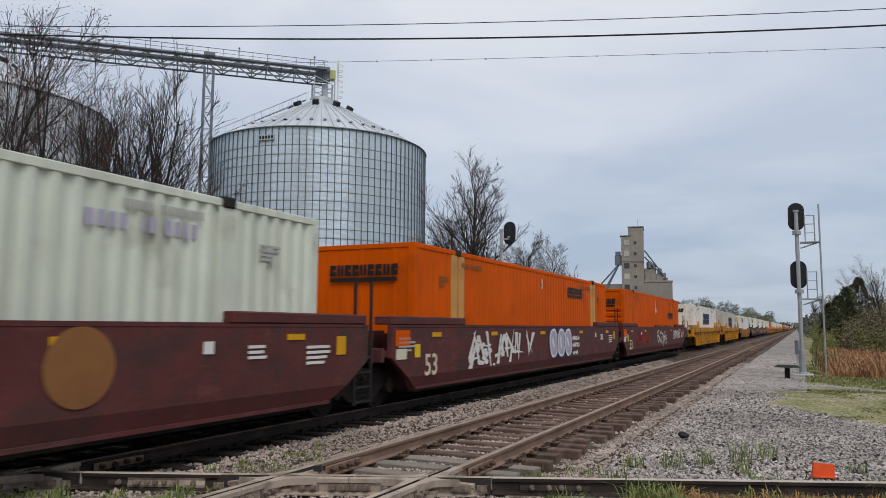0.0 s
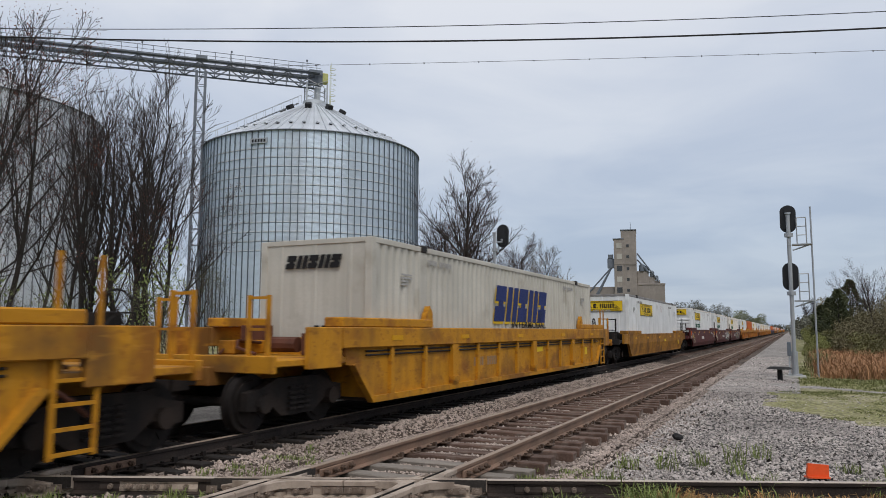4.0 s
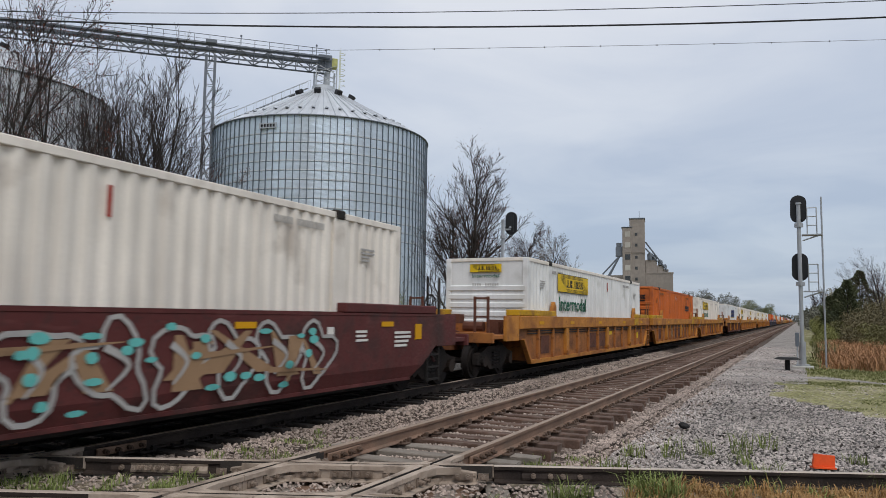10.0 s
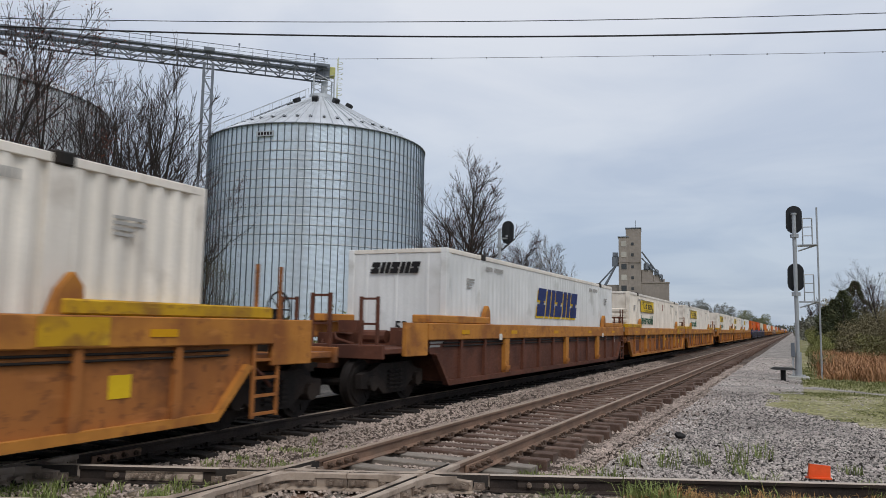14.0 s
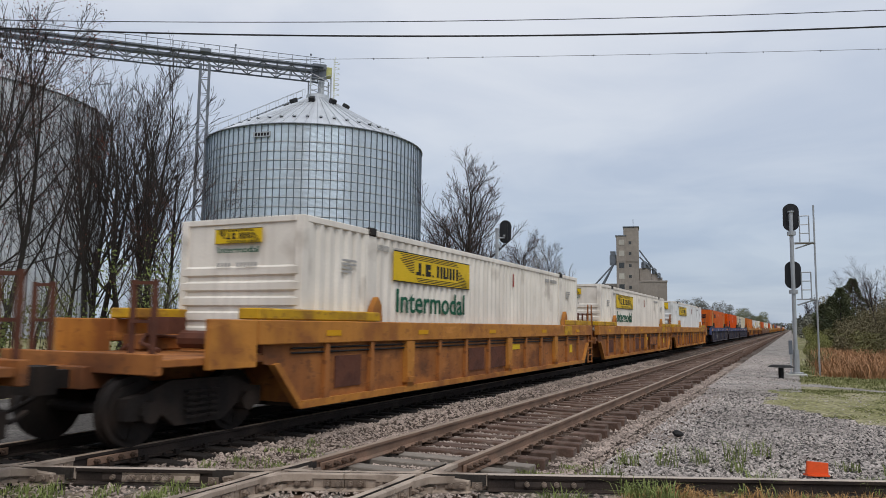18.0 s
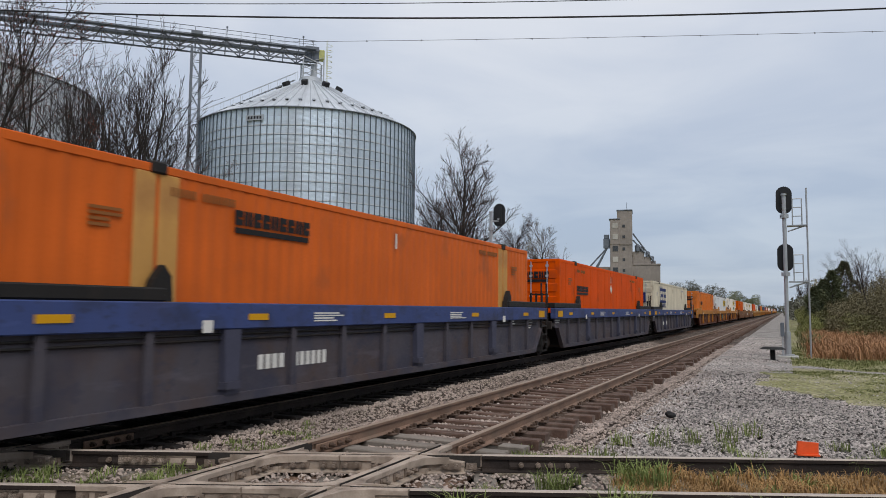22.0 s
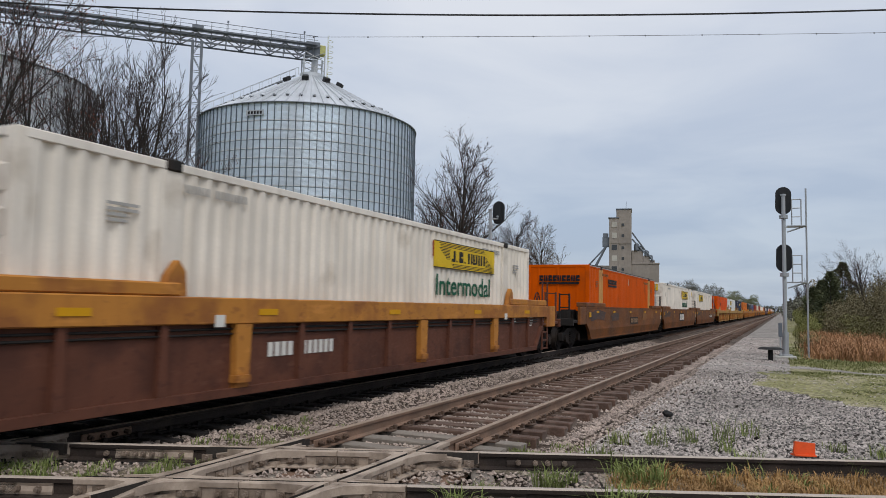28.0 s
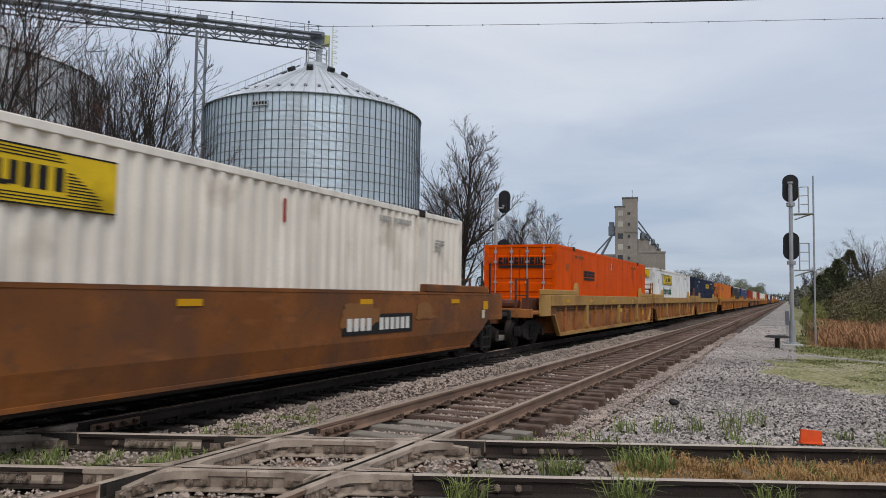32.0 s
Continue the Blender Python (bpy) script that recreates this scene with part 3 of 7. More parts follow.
def bed_profile(x):
    """Height of the ballast across both main tracks."""
    d = min(abs(x - NEAR_X), abs(x - TRAIN_X))
    if 0.86 < x - NEAR_X < 1.75:
        return -0.29 + 0.03 * math.sin(x * 7)
    if d < 1.55:
        return -0.235
    return -0.235 - min(0.34, (d - 1.55) * 0.30)


def bed(x, y):
    n = 0.03 * noise.noise((x * 1.3, y * 1.3, 3)) + 0.018 * noise.noise((x * 5, y * 5, 1))
    return bed_profile(x) + n


xs = [-11.6 + 0.2 * i for i in range(52)]
ys = [-700, -300, -100, -50, -20] + [-10 + 0.3 * i for i in range(220)] + [60, 70, 85, 110, 150, 220, 350, 600, 1000, 1800, 3000, 4500]
grid_sheet("ballast_bed", xs, ys, bed, "ballast", "brown and grey crushed stone ballast under the main tracks", "ballast")


def lot(x, y):
    return -0.27 + 0.03 * noise.noise((x * 0.6, y * 0.6, 7)) + 0.012 * noise.noise((x * 4, y * 4, 2))


# pale gravel yard and service road along the right of the tracks
xs = [-1.75 + 0.25 * i for i in range(40)]
ys = [-40, -20, -5] + [3 + 0.3 * i for i in range(70)]
grid_sheet("gravel_yard", xs, ys, lot, "grey_gravel", "pale grey crushed limestone yard beside the tracks", "gravel")
xs = [-2.35, -1.9, -1.4, -1.0, -0.6, -0.2, 0.2]
grid_sheet("service_road", xs, [23.9 + k * 2 for k in range(20)] + [70, 90, 120, 170, 260, 400, 700, 1200, 2500, 4500], lambda x, y: -0.262 + 0.004 * noise.noise((x, y * 0.5, 4)), "pale_gravel", "narrow grey gravel service road along the track", "road")
grid_sheet("verge", [0.19 + 0.5 * i for i in range(30)], [23.95 + 1.0 * i for i in range(70)], lambda x, y: -0.30 + 0.06 * noise.noise((x * 0.4, y * 0.4, 9)), "meadow", "grassy verge with bare patches behind the gravel yard", "grass verge")

grid_sheet("gravel_path", [-18 + 0.8 * i for i in range(9)], [-30 + 2.5 * k for k in range(60)], lambda x, y: -0.46 + 0.03 * noise.noise((x, y, 4)), "grey_gravel", "pale gravel path behind the train", "path")
# rails
RAIL = [(-0.072, -0.172), (0.072, -0.172), (0.072, -0.160), (0.012, -0.142), (0.009, -0.055), (0.034, -0.042), (0.036, -0.008), (0.028, 0.0), (-0.028, 0.0), (-0.036, -0.008), (-0.034, -0.042), (-0.009, -0.055), (-0.012, -0.142), (-0.072, -0.160)]


def rail_mesh(name, length, top="rail_top", side="rail_side"):
    bm = bmesh.new()
    prism(bm, RAIL, XZ, 0.0, length)
    bmesh.ops.recalc_face_normals(bm, faces=bm.faces[:])
    me = bpy.data.meshes.new(name)
    me.materials.append(M[side])
    me.materials.append(M[top])
    for f in bm.faces:
        if f.normal.z > 0.5 and f.calc_center_median().z > -0.02:
            f.material_index = 1
    bm.to_mesh(me)
    bm.free()
    return me


def rail_track(name, label, origin, ry, offsets, start, end, piece, top, side="rail_side", cuts=None):
    """Two rails in lengths with open joints; cuts gives the stretches of each rail that a diamond takes over."""
    t = thing(name, Matrix.Translation(origin) @ Matrix.Rotation(ry, 4, "Z"), label, "railway track", kind="structure")
    n = int((end - start) / piece)
    me = rail_mesh("rail", piece - 0.006, top, side)
    for i, off in enumerate(offsets):
        for k in range(n):
            y0, y1 = start + k * piece, start + (k + 1) * piece - 0.006
            hit = [c for c in (cuts or ((), ()))[i] if c[0] < y1 and c[1] > y0]
            if not hit:
                part("rail", me, None, t, m=pose(off, y0, 0))
                continue
            for a, b in sorted(hit):
                if a - y0 > 0.05:
                    part("rail", rail_mesh("rail", a - y0, top, side), None, t, m=pose(off, y0, 0))
                y0 = b
            if y1 - y0 > 0.05:
                part("rail", rail_mesh("rail", y1 - y0, top, side), None, t, m=pose(off, y0, 0))
    return t


TANP, COSP = math.tan(PSI), math.cos(PSI)
ARM = 0.55 / COSP      # reach of a casting along its rails, outside the corners


def main_cuts(x):
    """Stretches of a main track's two rails taken over by its diamond."""
    c = cross_at(x)
    return [[(c.y + i * HALF * TANP - HALF / COSP - ARM, c.y + i * HALF * TANP + HALF / COSP + ARM)] for i in (-1, 1)]


def cross_cuts():
    out = []
    for j in (1, -1):
        row = []
        for x in (NEAR_X, TRAIN_X):
            s = (cross_at(x) - CROSS_O).dot(CROSS_D) + j * HALF * TANP
            row.append((s - HALF / COSP - ARM, s + HALF / COSP + ARM))
        out.append(row)
    return out


near_track = rail_track("track_near", "brown-railed main track on timber sleepers in ballast", (NEAR_X, 0, 0), 0, (-HALF, HALF), -36, 2400, 24.0, "rail_top", cuts=main_cuts(NEAR_X))
# near-black rail sides here carry the train's shade in their colour
train_track = rail_track("track_train", "main track that carries the freight train", (TRAIN_X, 0, 0), 0, (-HALF, HALF), -36, 2400, 24.0, "rail_top", "rail_shaded", cuts=main_cuts(TRAIN_X))
# crossing rails: sides blackened for the shade below the overhanging heads
cross_track = rail_track("track_crossing", "rusty single track that crosses both main tracks at grade", CROSS_O + Vector((0, 0, -0.003)), PSI - math.pi / 2, (-HALF, HALF), -60, 60, 12.0, "rail_worn", "rail_shaded", cross_cuts())


def tie_mesh(name, length, w=0.23, h=0.17, seed=0):
    rng = random.Random(seed)
    bm = box(-length / 2, length / 2, -w / 2, w / 2, -h, 0, 0.012)
    for v in bm.verts:
        v.co += Vector((rng.uniform(-0.02, 0.02), rng.uniform(-0.008, 0.008), rng.uniform(-0.006, 0.004)))
    bmesh.ops.recalc_face_normals(bm, faces=bm.faces[:])
    me = bpy.data.meshes.new(name)
    bm.to_mesh(me)
    bm.free()
    return me


TIES = [tie_mesh("sleeper", 2.6, seed=s) for s in range(5)]
for me in TIES:
    me.materials.append(M["tie_wood"])
rng = random.Random(5)


def lay_ties(track, y0, y1, step, kinds=TIES):
    y = y0
    while y < y1:
        part("sleeper", rng.choice(kinds), None, track, m=pose(rng.uniform(-0.13, 0.13), y + rng.uniform(-0.04, 0.04), -0.183 + rng.uniform(-0.012, 0.006), 0, rng.uniform(-0.4, 0.4), rng.uniform(-2.2, 2.2)))
        y += step


WHITE = [me.copy() for me in TIES[:3]]
for me in WHITE:
    me.materials.clear()
    me.materials.append(M["tie_pale"])
lay_ties(near_track, 7.9, 9.4, 0.52, WHITE)
lay_ties(near_track, 9.46, 98, 0.52)
# sleepers under the train, blackened to stand in for its shade
SHADED = [me.copy() for me in TIES]
for me in SHADED:
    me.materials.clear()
    me.materials.append(M["tie_shaded"])
lay_ties(train_track, -6, 50, 0.52, SHADED)


def far_ties(name, x, y0, y1, step):
    v, f = [], []
    y = y0
    while y < y1:
        b = len(v)
        v += [(x + sx * 1.3, y + sy * 0.115, z) for z in (-0.34, -0.183) for sy in (-1, 1) for sx in (-1, 1)]
        f += [tuple(b + i for i in q) for q in ((4, 5, 7, 6), (0, 1, 5, 4), (2, 6, 7, 3), (0, 4, 6, 2), (1, 3, 7, 5))]
        y += step
    tagged(new(name, soup(name, v, f, "tie_wood")), "rows of weathered timber sleepers running to the horizon", "sleepers", kind="stuff")


far_ties("far_sleepers", NEAR_X, 98.2, 420, 0.52)
far_ties("far_sleepers", TRAIN_X, 50.2, 300, 0.52)


def plates(track, sides, y0, y1, step, tone="bolt"):
    """Tie plates with spike heads and rail anchors at each sleeper."""
    bm = bmesh.new()
    r2 = random.Random(8)
    y = y0
    while y < y1:
        for s in sides:
            bx(bm, s - 0.17, s + 0.17, y - 0.09, y + 0.09, -0.184, -0.170)
            for sx in (-1, 1):
                for dy in (-0.05, 0.05):
                    if r2.random() < 0.85:
                        bx(bm, s + sx * 0.10 - 0.018, s + sx * 0.10 + 0.018, y + dy - 0.016, y + dy + 0.016, -0.172, -0.142)
                # anchor clipped under the rail foot beside the sleeper
                ay = y + 0.16
                bx(bm, s + sx * 0.03, s + sx * 0.115, ay - 0.02, ay + 0.02, -0.205, -0.145)
                bx(bm, s + sx * 0.085, s + sx * 0.125, ay - 0.03, ay + 0.03, -0.19, -0.12)
        y += step
    ob = part("rail_fastening", bm, tone, track, "rusty tie plates, spikes and rail anchors")
    ob["kind"] = "stuff"
    return ob


plates(near_track, (-HALF, HALF), 8.9, 60, 0.52)
# bogie black on these fastenings paints in the shade below the train
plates(train_track, (HALF,), 1.0, 30, 0.52, "bogie")

# sleepers of the crossing track: pale, half buried
PALE = [tie_mesh("sleeper", 2.6, seed=20 + s) for s in range(3)]
for me in PALE:
    me.materials.append(M["tie_pale"])
for k in range(44):
    y = -9.0 + k * 0.55
    part("sleeper", rng.choice(PALE), None, cross_track, m=pose(rng.uniform(-0.05, 0.05), y, -0.185 + rng.uniform(-0.03, 0.0), 0, 0, rng.uniform(-1.5, 1.5)))


def hexbolt(bm, p, d, r=0.026, l=0.05):
    p, d = Vector(p), Vector(d)
    rod(bm, p, p + d * l * 0.55, r * 1.25, 6)
    rod(bm, p + d * l * 0.5, p + d * l, r * 0.7, 8)


def diamond(cx, group):
    """The crossing of the single track with one main track: castings, guard rails, bolts and joint bars."""
    c = cross_at(cx)
    t = thing("diamond_crossing", Matrix.Translation((c.x, c.y, 0)), "weathered manganese steel rail diamond with bolted guard rails", "rail crossing", group)
    u = CROSS_D
    v = Vector((0, 1, 0))
    un = CROSS_N
    lean = HALF / math.cos(PSI)
    shear = math.tan(PSI)

    def corner(i, j):
        """Where main rail i meets crossing rail j (each -1 or 1)."""
        x = i * HALF
        return Vector((x, x * shear + j * lean, 0))

    # castings at the four corners, in skew coordinates: a across the main rail, b across the crossing rail,
    # both counted from the rail's middle towards the inside of the gauge
    HEAD, GUARD = (-0.036, 0.036), (0.084, 0.150)
    LOW = -0.172

    def spot(i, j):
        p = corner(i, j)

        def f(a, b, z):
            x, n = -i * a, -j * b
            return p + Vector((x, (n + math.sin(PSI) * x) / COSP, z))
        return f

    # cross-section of an arm: foot, web, running head, flangeway, guard, web, foot
    ARM_CUT = [(-0.085, LOW), (-0.085, -0.160), (-0.022, -0.142), (-0.020, -0.058), (-0.036, -0.048), (-0.036, -0.008), (-0.029, 0.0), (0.030, 0.0), (0.036, -0.006), (0.036, -0.115), (0.084, -0.115), (0.084, -0.006), (0.090, 0.001), (0.141, 0.001), (0.150, -0.009), (0.150, -0.050), (0.130, -0.062), (0.130, -0.142), (0.195, -0.158), (0.195, LOW)]
    # thin added liner: blackens the groove walls for grease and the groove's shade
    LINER = [(0.0362, -0.115), (0.0362, -0.004), (0.0385, -0.004), (0.0385, -0.108), (0.0815, -0.108), (0.0815, -0.004), (0.0838, -0.004), (0.0838, -0.115)]
    INNER, OUTER = HALF - 0.006, -0.55
    def taper(c, z, w):
        """The guard's outer end is cut back and sinks towards the rail's foot."""
        if w == OUTER and c > 0.06:
            return c * 0.85, -0.42, max(LOW, z * 0.7 - 0.055)
        return c, w, z

    for i in (-1, 1):
        for j in (-1, 1):
            at_ = spot(i, j)
            bm = bmesh.new()
            # the meeting itself: four pads parted by the two flangeways
            for a0, a1 in (HEAD, GUARD):
                for b0, b1 in (HEAD, GUARD):
                    prism(bm, [(a0, b0), (a1, b0), (a1, b1), (a0, b1)], lambda u_, v_, w: at_(u_, v_, w), -0.111, 0.0)
            prism(bm, [(-0.10, -0.10), (0.21, -0.10), (0.21, 0.21), (-0.10, 0.21)], lambda u_, v_, w: at_(u_, v_, w), LOW, -0.112)
            # webs of the casting that widen the corners
            for sa, sb in ((1, 1), (1, -1), (-1, 1), (-1, -1)):
                ea, eb = (0.150 if sa > 0 else -0.036), (0.150 if sb > 0 else -0.036)
                la, lb = (0.30 if sa > 0 else 0.26), (0.30 if sb > 0 else 0.26)
                prism(bm, [(ea, eb), (ea + sa * la, eb), (ea + sa * 0.13, eb + sb * 0.028), (ea + sa * 0.055, eb + sb * 0.055), (ea + sa * 0.028, eb + sb * 0.13), (ea, eb + sb * lb)], lambda u_, v_, w: at_(u_, v_, w), -0.075, -0.004)
            part("frog_casting", bm, "frog_steel", t)
            # arms along the main rail and along the crossing rail
            for b0, b1 in ((0.1505, INNER), (-0.0365, OUTER)):
                bm = bmesh.new()
                prism(bm, ARM_CUT, lambda a, z, b: at_(*taper(a, z, b)), b0, b1)
                part("frog_arm", bm, "frog_steel", t)
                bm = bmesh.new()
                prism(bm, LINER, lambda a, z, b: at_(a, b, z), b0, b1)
                part("flangeway", bm, "flangeway", t, "flangeway groove lined black for grease and for its own shade")
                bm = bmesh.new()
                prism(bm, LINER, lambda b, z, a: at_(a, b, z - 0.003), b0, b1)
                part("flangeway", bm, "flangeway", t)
                bm = bmesh.new()
                prism(bm, ARM_CUT, lambda b, z, a: (lambda q: at_(q[1], q[0], q[2] - 0.003))(taper(b, z, a)), b0, b1)
                part("frog_arm", bm, "frog_steel", t)
    # bolts: pairs on a strap and single ones, on the faces turned to the road
    def bolt_set(p, d, side, n):
        bm = bmesh.new()
        w = 0.055 * n
        e = d * w
        f = side
        lo = p - e
        hi = p + e
        v8 = [q + Vector((0, 0, z)) + f * o for o in (0.0, 0.014) for q, z in ((lo, -0.036), (hi, -0.036), (hi, 0.036), (lo, 0.036))]
        vs = [bm.verts.new(q) for q in v8]
        for q in ((4, 5, 6, 7), (0, 1, 5, 4), (2, 3, 7, 6), (1, 2, 6, 5), (0, 4, 7, 3)):
            bm.faces.new([vs[k] for k in q])
        bmesh.ops.recalc_face_normals(bm, faces=bm.faces[:])
        for k in range(n):
            hexbolt(bm, p + d * (0.055 * (2 * k - n + 1)) + f * 0.013, f, 0.025, 0.062)
        part("bolt", bm, "bolt_pale", t)

    for i in (-1, 1):
        for j in (-1, 1):
            at_ = spot(i, j)
            # crossing direction: the far rail shows its guard's web, the near rail its outer web
            b = 0.131 if j > 0 else -0.021
            for a, n in ((0.36, 2), (0.60, 1), (0.70, 1), (-0.30, 2), (-0.50, 1)):
                bolt_set(at_(a, b, -0.100), u, -un, n)
            # main direction: the left rail shows its guard's web, the right rail its outer web
            a = 0.131 if i < 0 else -0.021
            for b, n in ((0.38, 2), (0.64, 1), (-0.28, 2), (-0.48, 1)):
                bolt_set(at_(a, b, -0.100), v, Vector((1, 0, 0)), n)
    # joint bars on the rails that lead up to the diamond
    for j in (-1, 1):
        for s0, s1 in ((-2.45, -1.62), (1.72, 2.45)):
            bm = bmesh.new()
            base = un * (j * HALF) + u * (j * HALF * TANP)
            prism(bm, [(-0.012, -0.140), (-0.036, -0.146), (-0.040, -0.120), (-0.026, -0.075), (-0.038, -0.050), (-0.012, -0.052)], lambda a, b, w: base + u * w + un * a + Vector((0, 0, b)), s0, s1)
            # right-hand bars share the rail sides' shade-darkened colour
            part("joint_bar", bm, "frog_steel" if s0 < 0 else "rail_shaded", t)
            for s in (s0 + 0.12, s0 + 0.30, s1 - 0.30, s1 - 0.12):
                bm = bmesh.new()
                hexbolt(bm, base + u * s - un * 0.03 + Vector((0, 0, -0.098)), -un, 0.024, 0.06)
                part("bolt", bm, "bolt_pale", t)
    for i in (-1, 1):
        x = i * HALF
        for y0, y1 in ((1.62, 2.35), (-2.3, -1.6)):
            part("joint_bar", box(x + 0.012, x + 0.042, y0 + x * shear, y1 + x * shear, -0.146, -0.052, 0.01), "rail_side", t)
            for y in (y0 + 0.1, y0 + 0.28, y1 - 0.28, y1 - 0.1):
                bm = bmesh.new()
                hexbolt(bm, Vector((x + 0.04, y + x * shear, -0.098)), (1, 0, 0), 0.026, 0.075)
                part("bolt", bm, "bolt", t)
    # steel floor plate and timber under the diamond
    bm = bmesh.new()
    out = [corner(i, j) * 1.0 + Vector((0, 0, 0)) for i, j in ((-1, -1), (1, -1), (1, 1), (-1, 1))]
    prism(bm, [(q.x * 1.6, q.y * 1.15) for q in out], XY, -0.26, -0.222)
    part("base_plate", bm, "rail_side", t)
    return t


diamond(NEAR_X, "rail diamonds")
diamond(TRAIN_X, "rail diamonds")

# ---- the freight train ----
SPEED = 17.2
BOX_L, BOX_W, BOX_B, BOX_T = 16.40, 1.30, 0.36, 3.285
MOVERS = []          # (thing, its y at the clip's start)
WHEELS = []          # (wheelset, y of its axle at the clip's start)
PROTO = {}


def cached(key, make):
    if key not in PROTO:
        bm = make()
        bmesh.ops.recalc_face_normals(bm, faces=bm.faces[:])
        me = bpy.data.meshes.new(key[0])
        bm.to_mesh(me)
        bm.free()
        PROTO[key] = me
    return PROTO[key]


def kept(name, key, make, material, parent, label="", m=None):
    """A part whose mesh is shared by all parts of the same key and material."""
    me = cached((name, material, *key), make)
    ob = part(name, me, material, parent, label, m)
    if name in ("stencil", "board_block", "sprayed_letters"):
        ob["kind"] = "stuff"
    return ob


def side_frame():
    bm = bmesh.new()
    out = [(-1.22, 0.36), (-1.22, 0.62), (-0.95, 0.66), (-0.55, 0.80), (0.55, 0.80), (0.95, 0.66), (1.22, 0.62), (1.22, 0.36), (0.98, 0.34), (0.72, 0.42), (0.42, 0.22), (-0.42, 0.22), (-0.72, 0.42), (-0.98, 0.34)]
    prism(bm, out, YZ, -0.07, 0.07)
    for y in (-0.89, 0.89):
        rod(bm, (-0.1, y, 0.44), (0.15, y, 0.44), 0.14, 10)
    for y in (-0.2, 0, 0.2):
        for z in range(5):
            rod(bm, (0.0, y, 0.30 + z * 0.08), (0.0, y, 0.35 + z * 0.08), 0.105, 8)
            bx(bm, 0.04, 0.13, y - 0.085, y + 0.085, 0.305 + z * 0.08, 0.34 + z * 0.08)
    return bm


def wheelset():
    bm = bmesh.new()
    rod(bm, (-1.0, 0, 0), (1.0, 0, 0), 0.075, 8)
    for s in (-1, 1):
        rod(bm, (s * 0.70, 0, 0), (s * 0.83, 0, 0), 0.44, 24)
        rod(bm, (s * 0.675, 0, 0), (s * 0.70, 0, 0), 0.465, 24)
        rod(bm, (s * 0.83, 0, 0), (s * 0.87, 0, 0), 0.36, 20)
        rod(bm, (s * 0.83, 0, 0), (s * 0.92, 0, 0), 0.13, 10)
        for k in range(3):
            a = k * math.tau / 3
            bx(bm, min(s * 0.865, s * 0.885), max(s * 0.865, s * 0.885), -0.03, 0.03, 0.22, 0.33, Matrix.Rotation(a, 4, "X"))
    return bm


def add_truck(car, y, y_start):
    tr = part("truck", cached(("truck_bolster",), lambda: box(-1.0, 1.0, -0.22, 0.22, 0.42, 0.74, 0.03)), "bogie", car, "dark grimy steel freight truck", pose(0, y, 0))
    for s in (-1, 1):
        kept("side_frame", (), side_frame, "bogie", tr, m=pose(s * 1.0, 0, 0, 0, 0, 0 if s > 0 else 180))
    for a in (-0.89, 0.89):
        w = kept("wheelset", (), wheelset, "bogie", tr, "steel wheel pair with a worn bright tread", pose(0, a, 0.44))
        WHEELS.append((w, y_start + y + a))
    return tr


def bevel_side(top, fold):
    """Smooth welded side: upright above, folded inwards below, with sloping ends."""
    bm = bmesh.new()
    v = [bm.verts.new(p) for p in ((1.508, -9.45, top), (1.508, 9.45, top), (1.508, 9.45, top - 0.04), (1.508, -9.45, top - 0.04), (1.50, -9.45, top - 0.045), (1.50, 9.45, top - 0.045), (1.50, 9.45, 0.98), (1.50, -9.45, 0.98), (1.50, -9.45 + (0.98 - fold) * 1.65, fold), (1.50, 9.45 - (0.98 - fold) * 1.65, fold), (1.435, 8.45, 0.385), (1.435, -8.45, 0.385), (1.45, -8.40, 0.38), (1.45, 8.40, 0.38), (1.45, 8.40, 0.33), (1.45, -8.40, 0.33))]
    for f in ((0, 3, 2, 1), (3, 4, 5, 2), (4, 7, 6, 5), (7, 8, 9, 6), (8, 11, 10, 9), (11, 12, 13, 10), (12, 15, 14, 13)):
        bm.faces.new([v[i] for i in f])
    bmesh.ops.recalc_face_normals(bm, faces=bm.faces[:])
    if bm.faces[:][0].normal.x < 0:
        bmesh.ops.reverse_faces(bm, faces=bm.faces[:])
    bmesh.ops.solidify(bm, geom=bm.faces[:], thickness=0.10)
    return bm


TOPS = {"gold": (1.36, 0.91), "brown": (1.59, 0.71), "maroon": (1.59, 0.60)}


def lattice(us, vs, filled, place, t):
    """A welded flat-bar frame: the filled cells of a grid, given thickness."""
    bm = bmesh.new()
    spot = {}

    def corner(i, j):
        if (i, j) not in spot:
            spot[i, j] = bm.verts.new(place(us[i], vs[j], 0.0))
        return spot[i, j]

    for i in range(len(us) - 1):
        for j in range(len(vs) - 1):
            if filled(i, j):
                bm.faces.new((corner(i, j), corner(i + 1, j), corner(i + 1, j + 1), corner(i, j + 1)))
    bmesh.ops.recalc_face_normals(bm, faces=bm.faces[:])
    bmesh.ops.solidify(bm, geom=bm.faces[:], thickness=t)
    return bm


def steps_between(lo, hi, rungs, t=0.02):
    """Heights of a ladder's rungs with the gaps between them."""
    out = [lo]
    for z in rungs:
        out += [z - t, z + t]
    return out + [hi]


def end_ladder():
    """Two tall grab posts over a hanging step ladder at the end of a car."""
    return lattice([-0.285, -0.235, 0.235, 0.285], steps_between(0.22, 2.36, (0.27, 0.52, 0.77, 1.02)), lambda i, j: i != 1 or j % 2 == 1, YZ, 0.04)


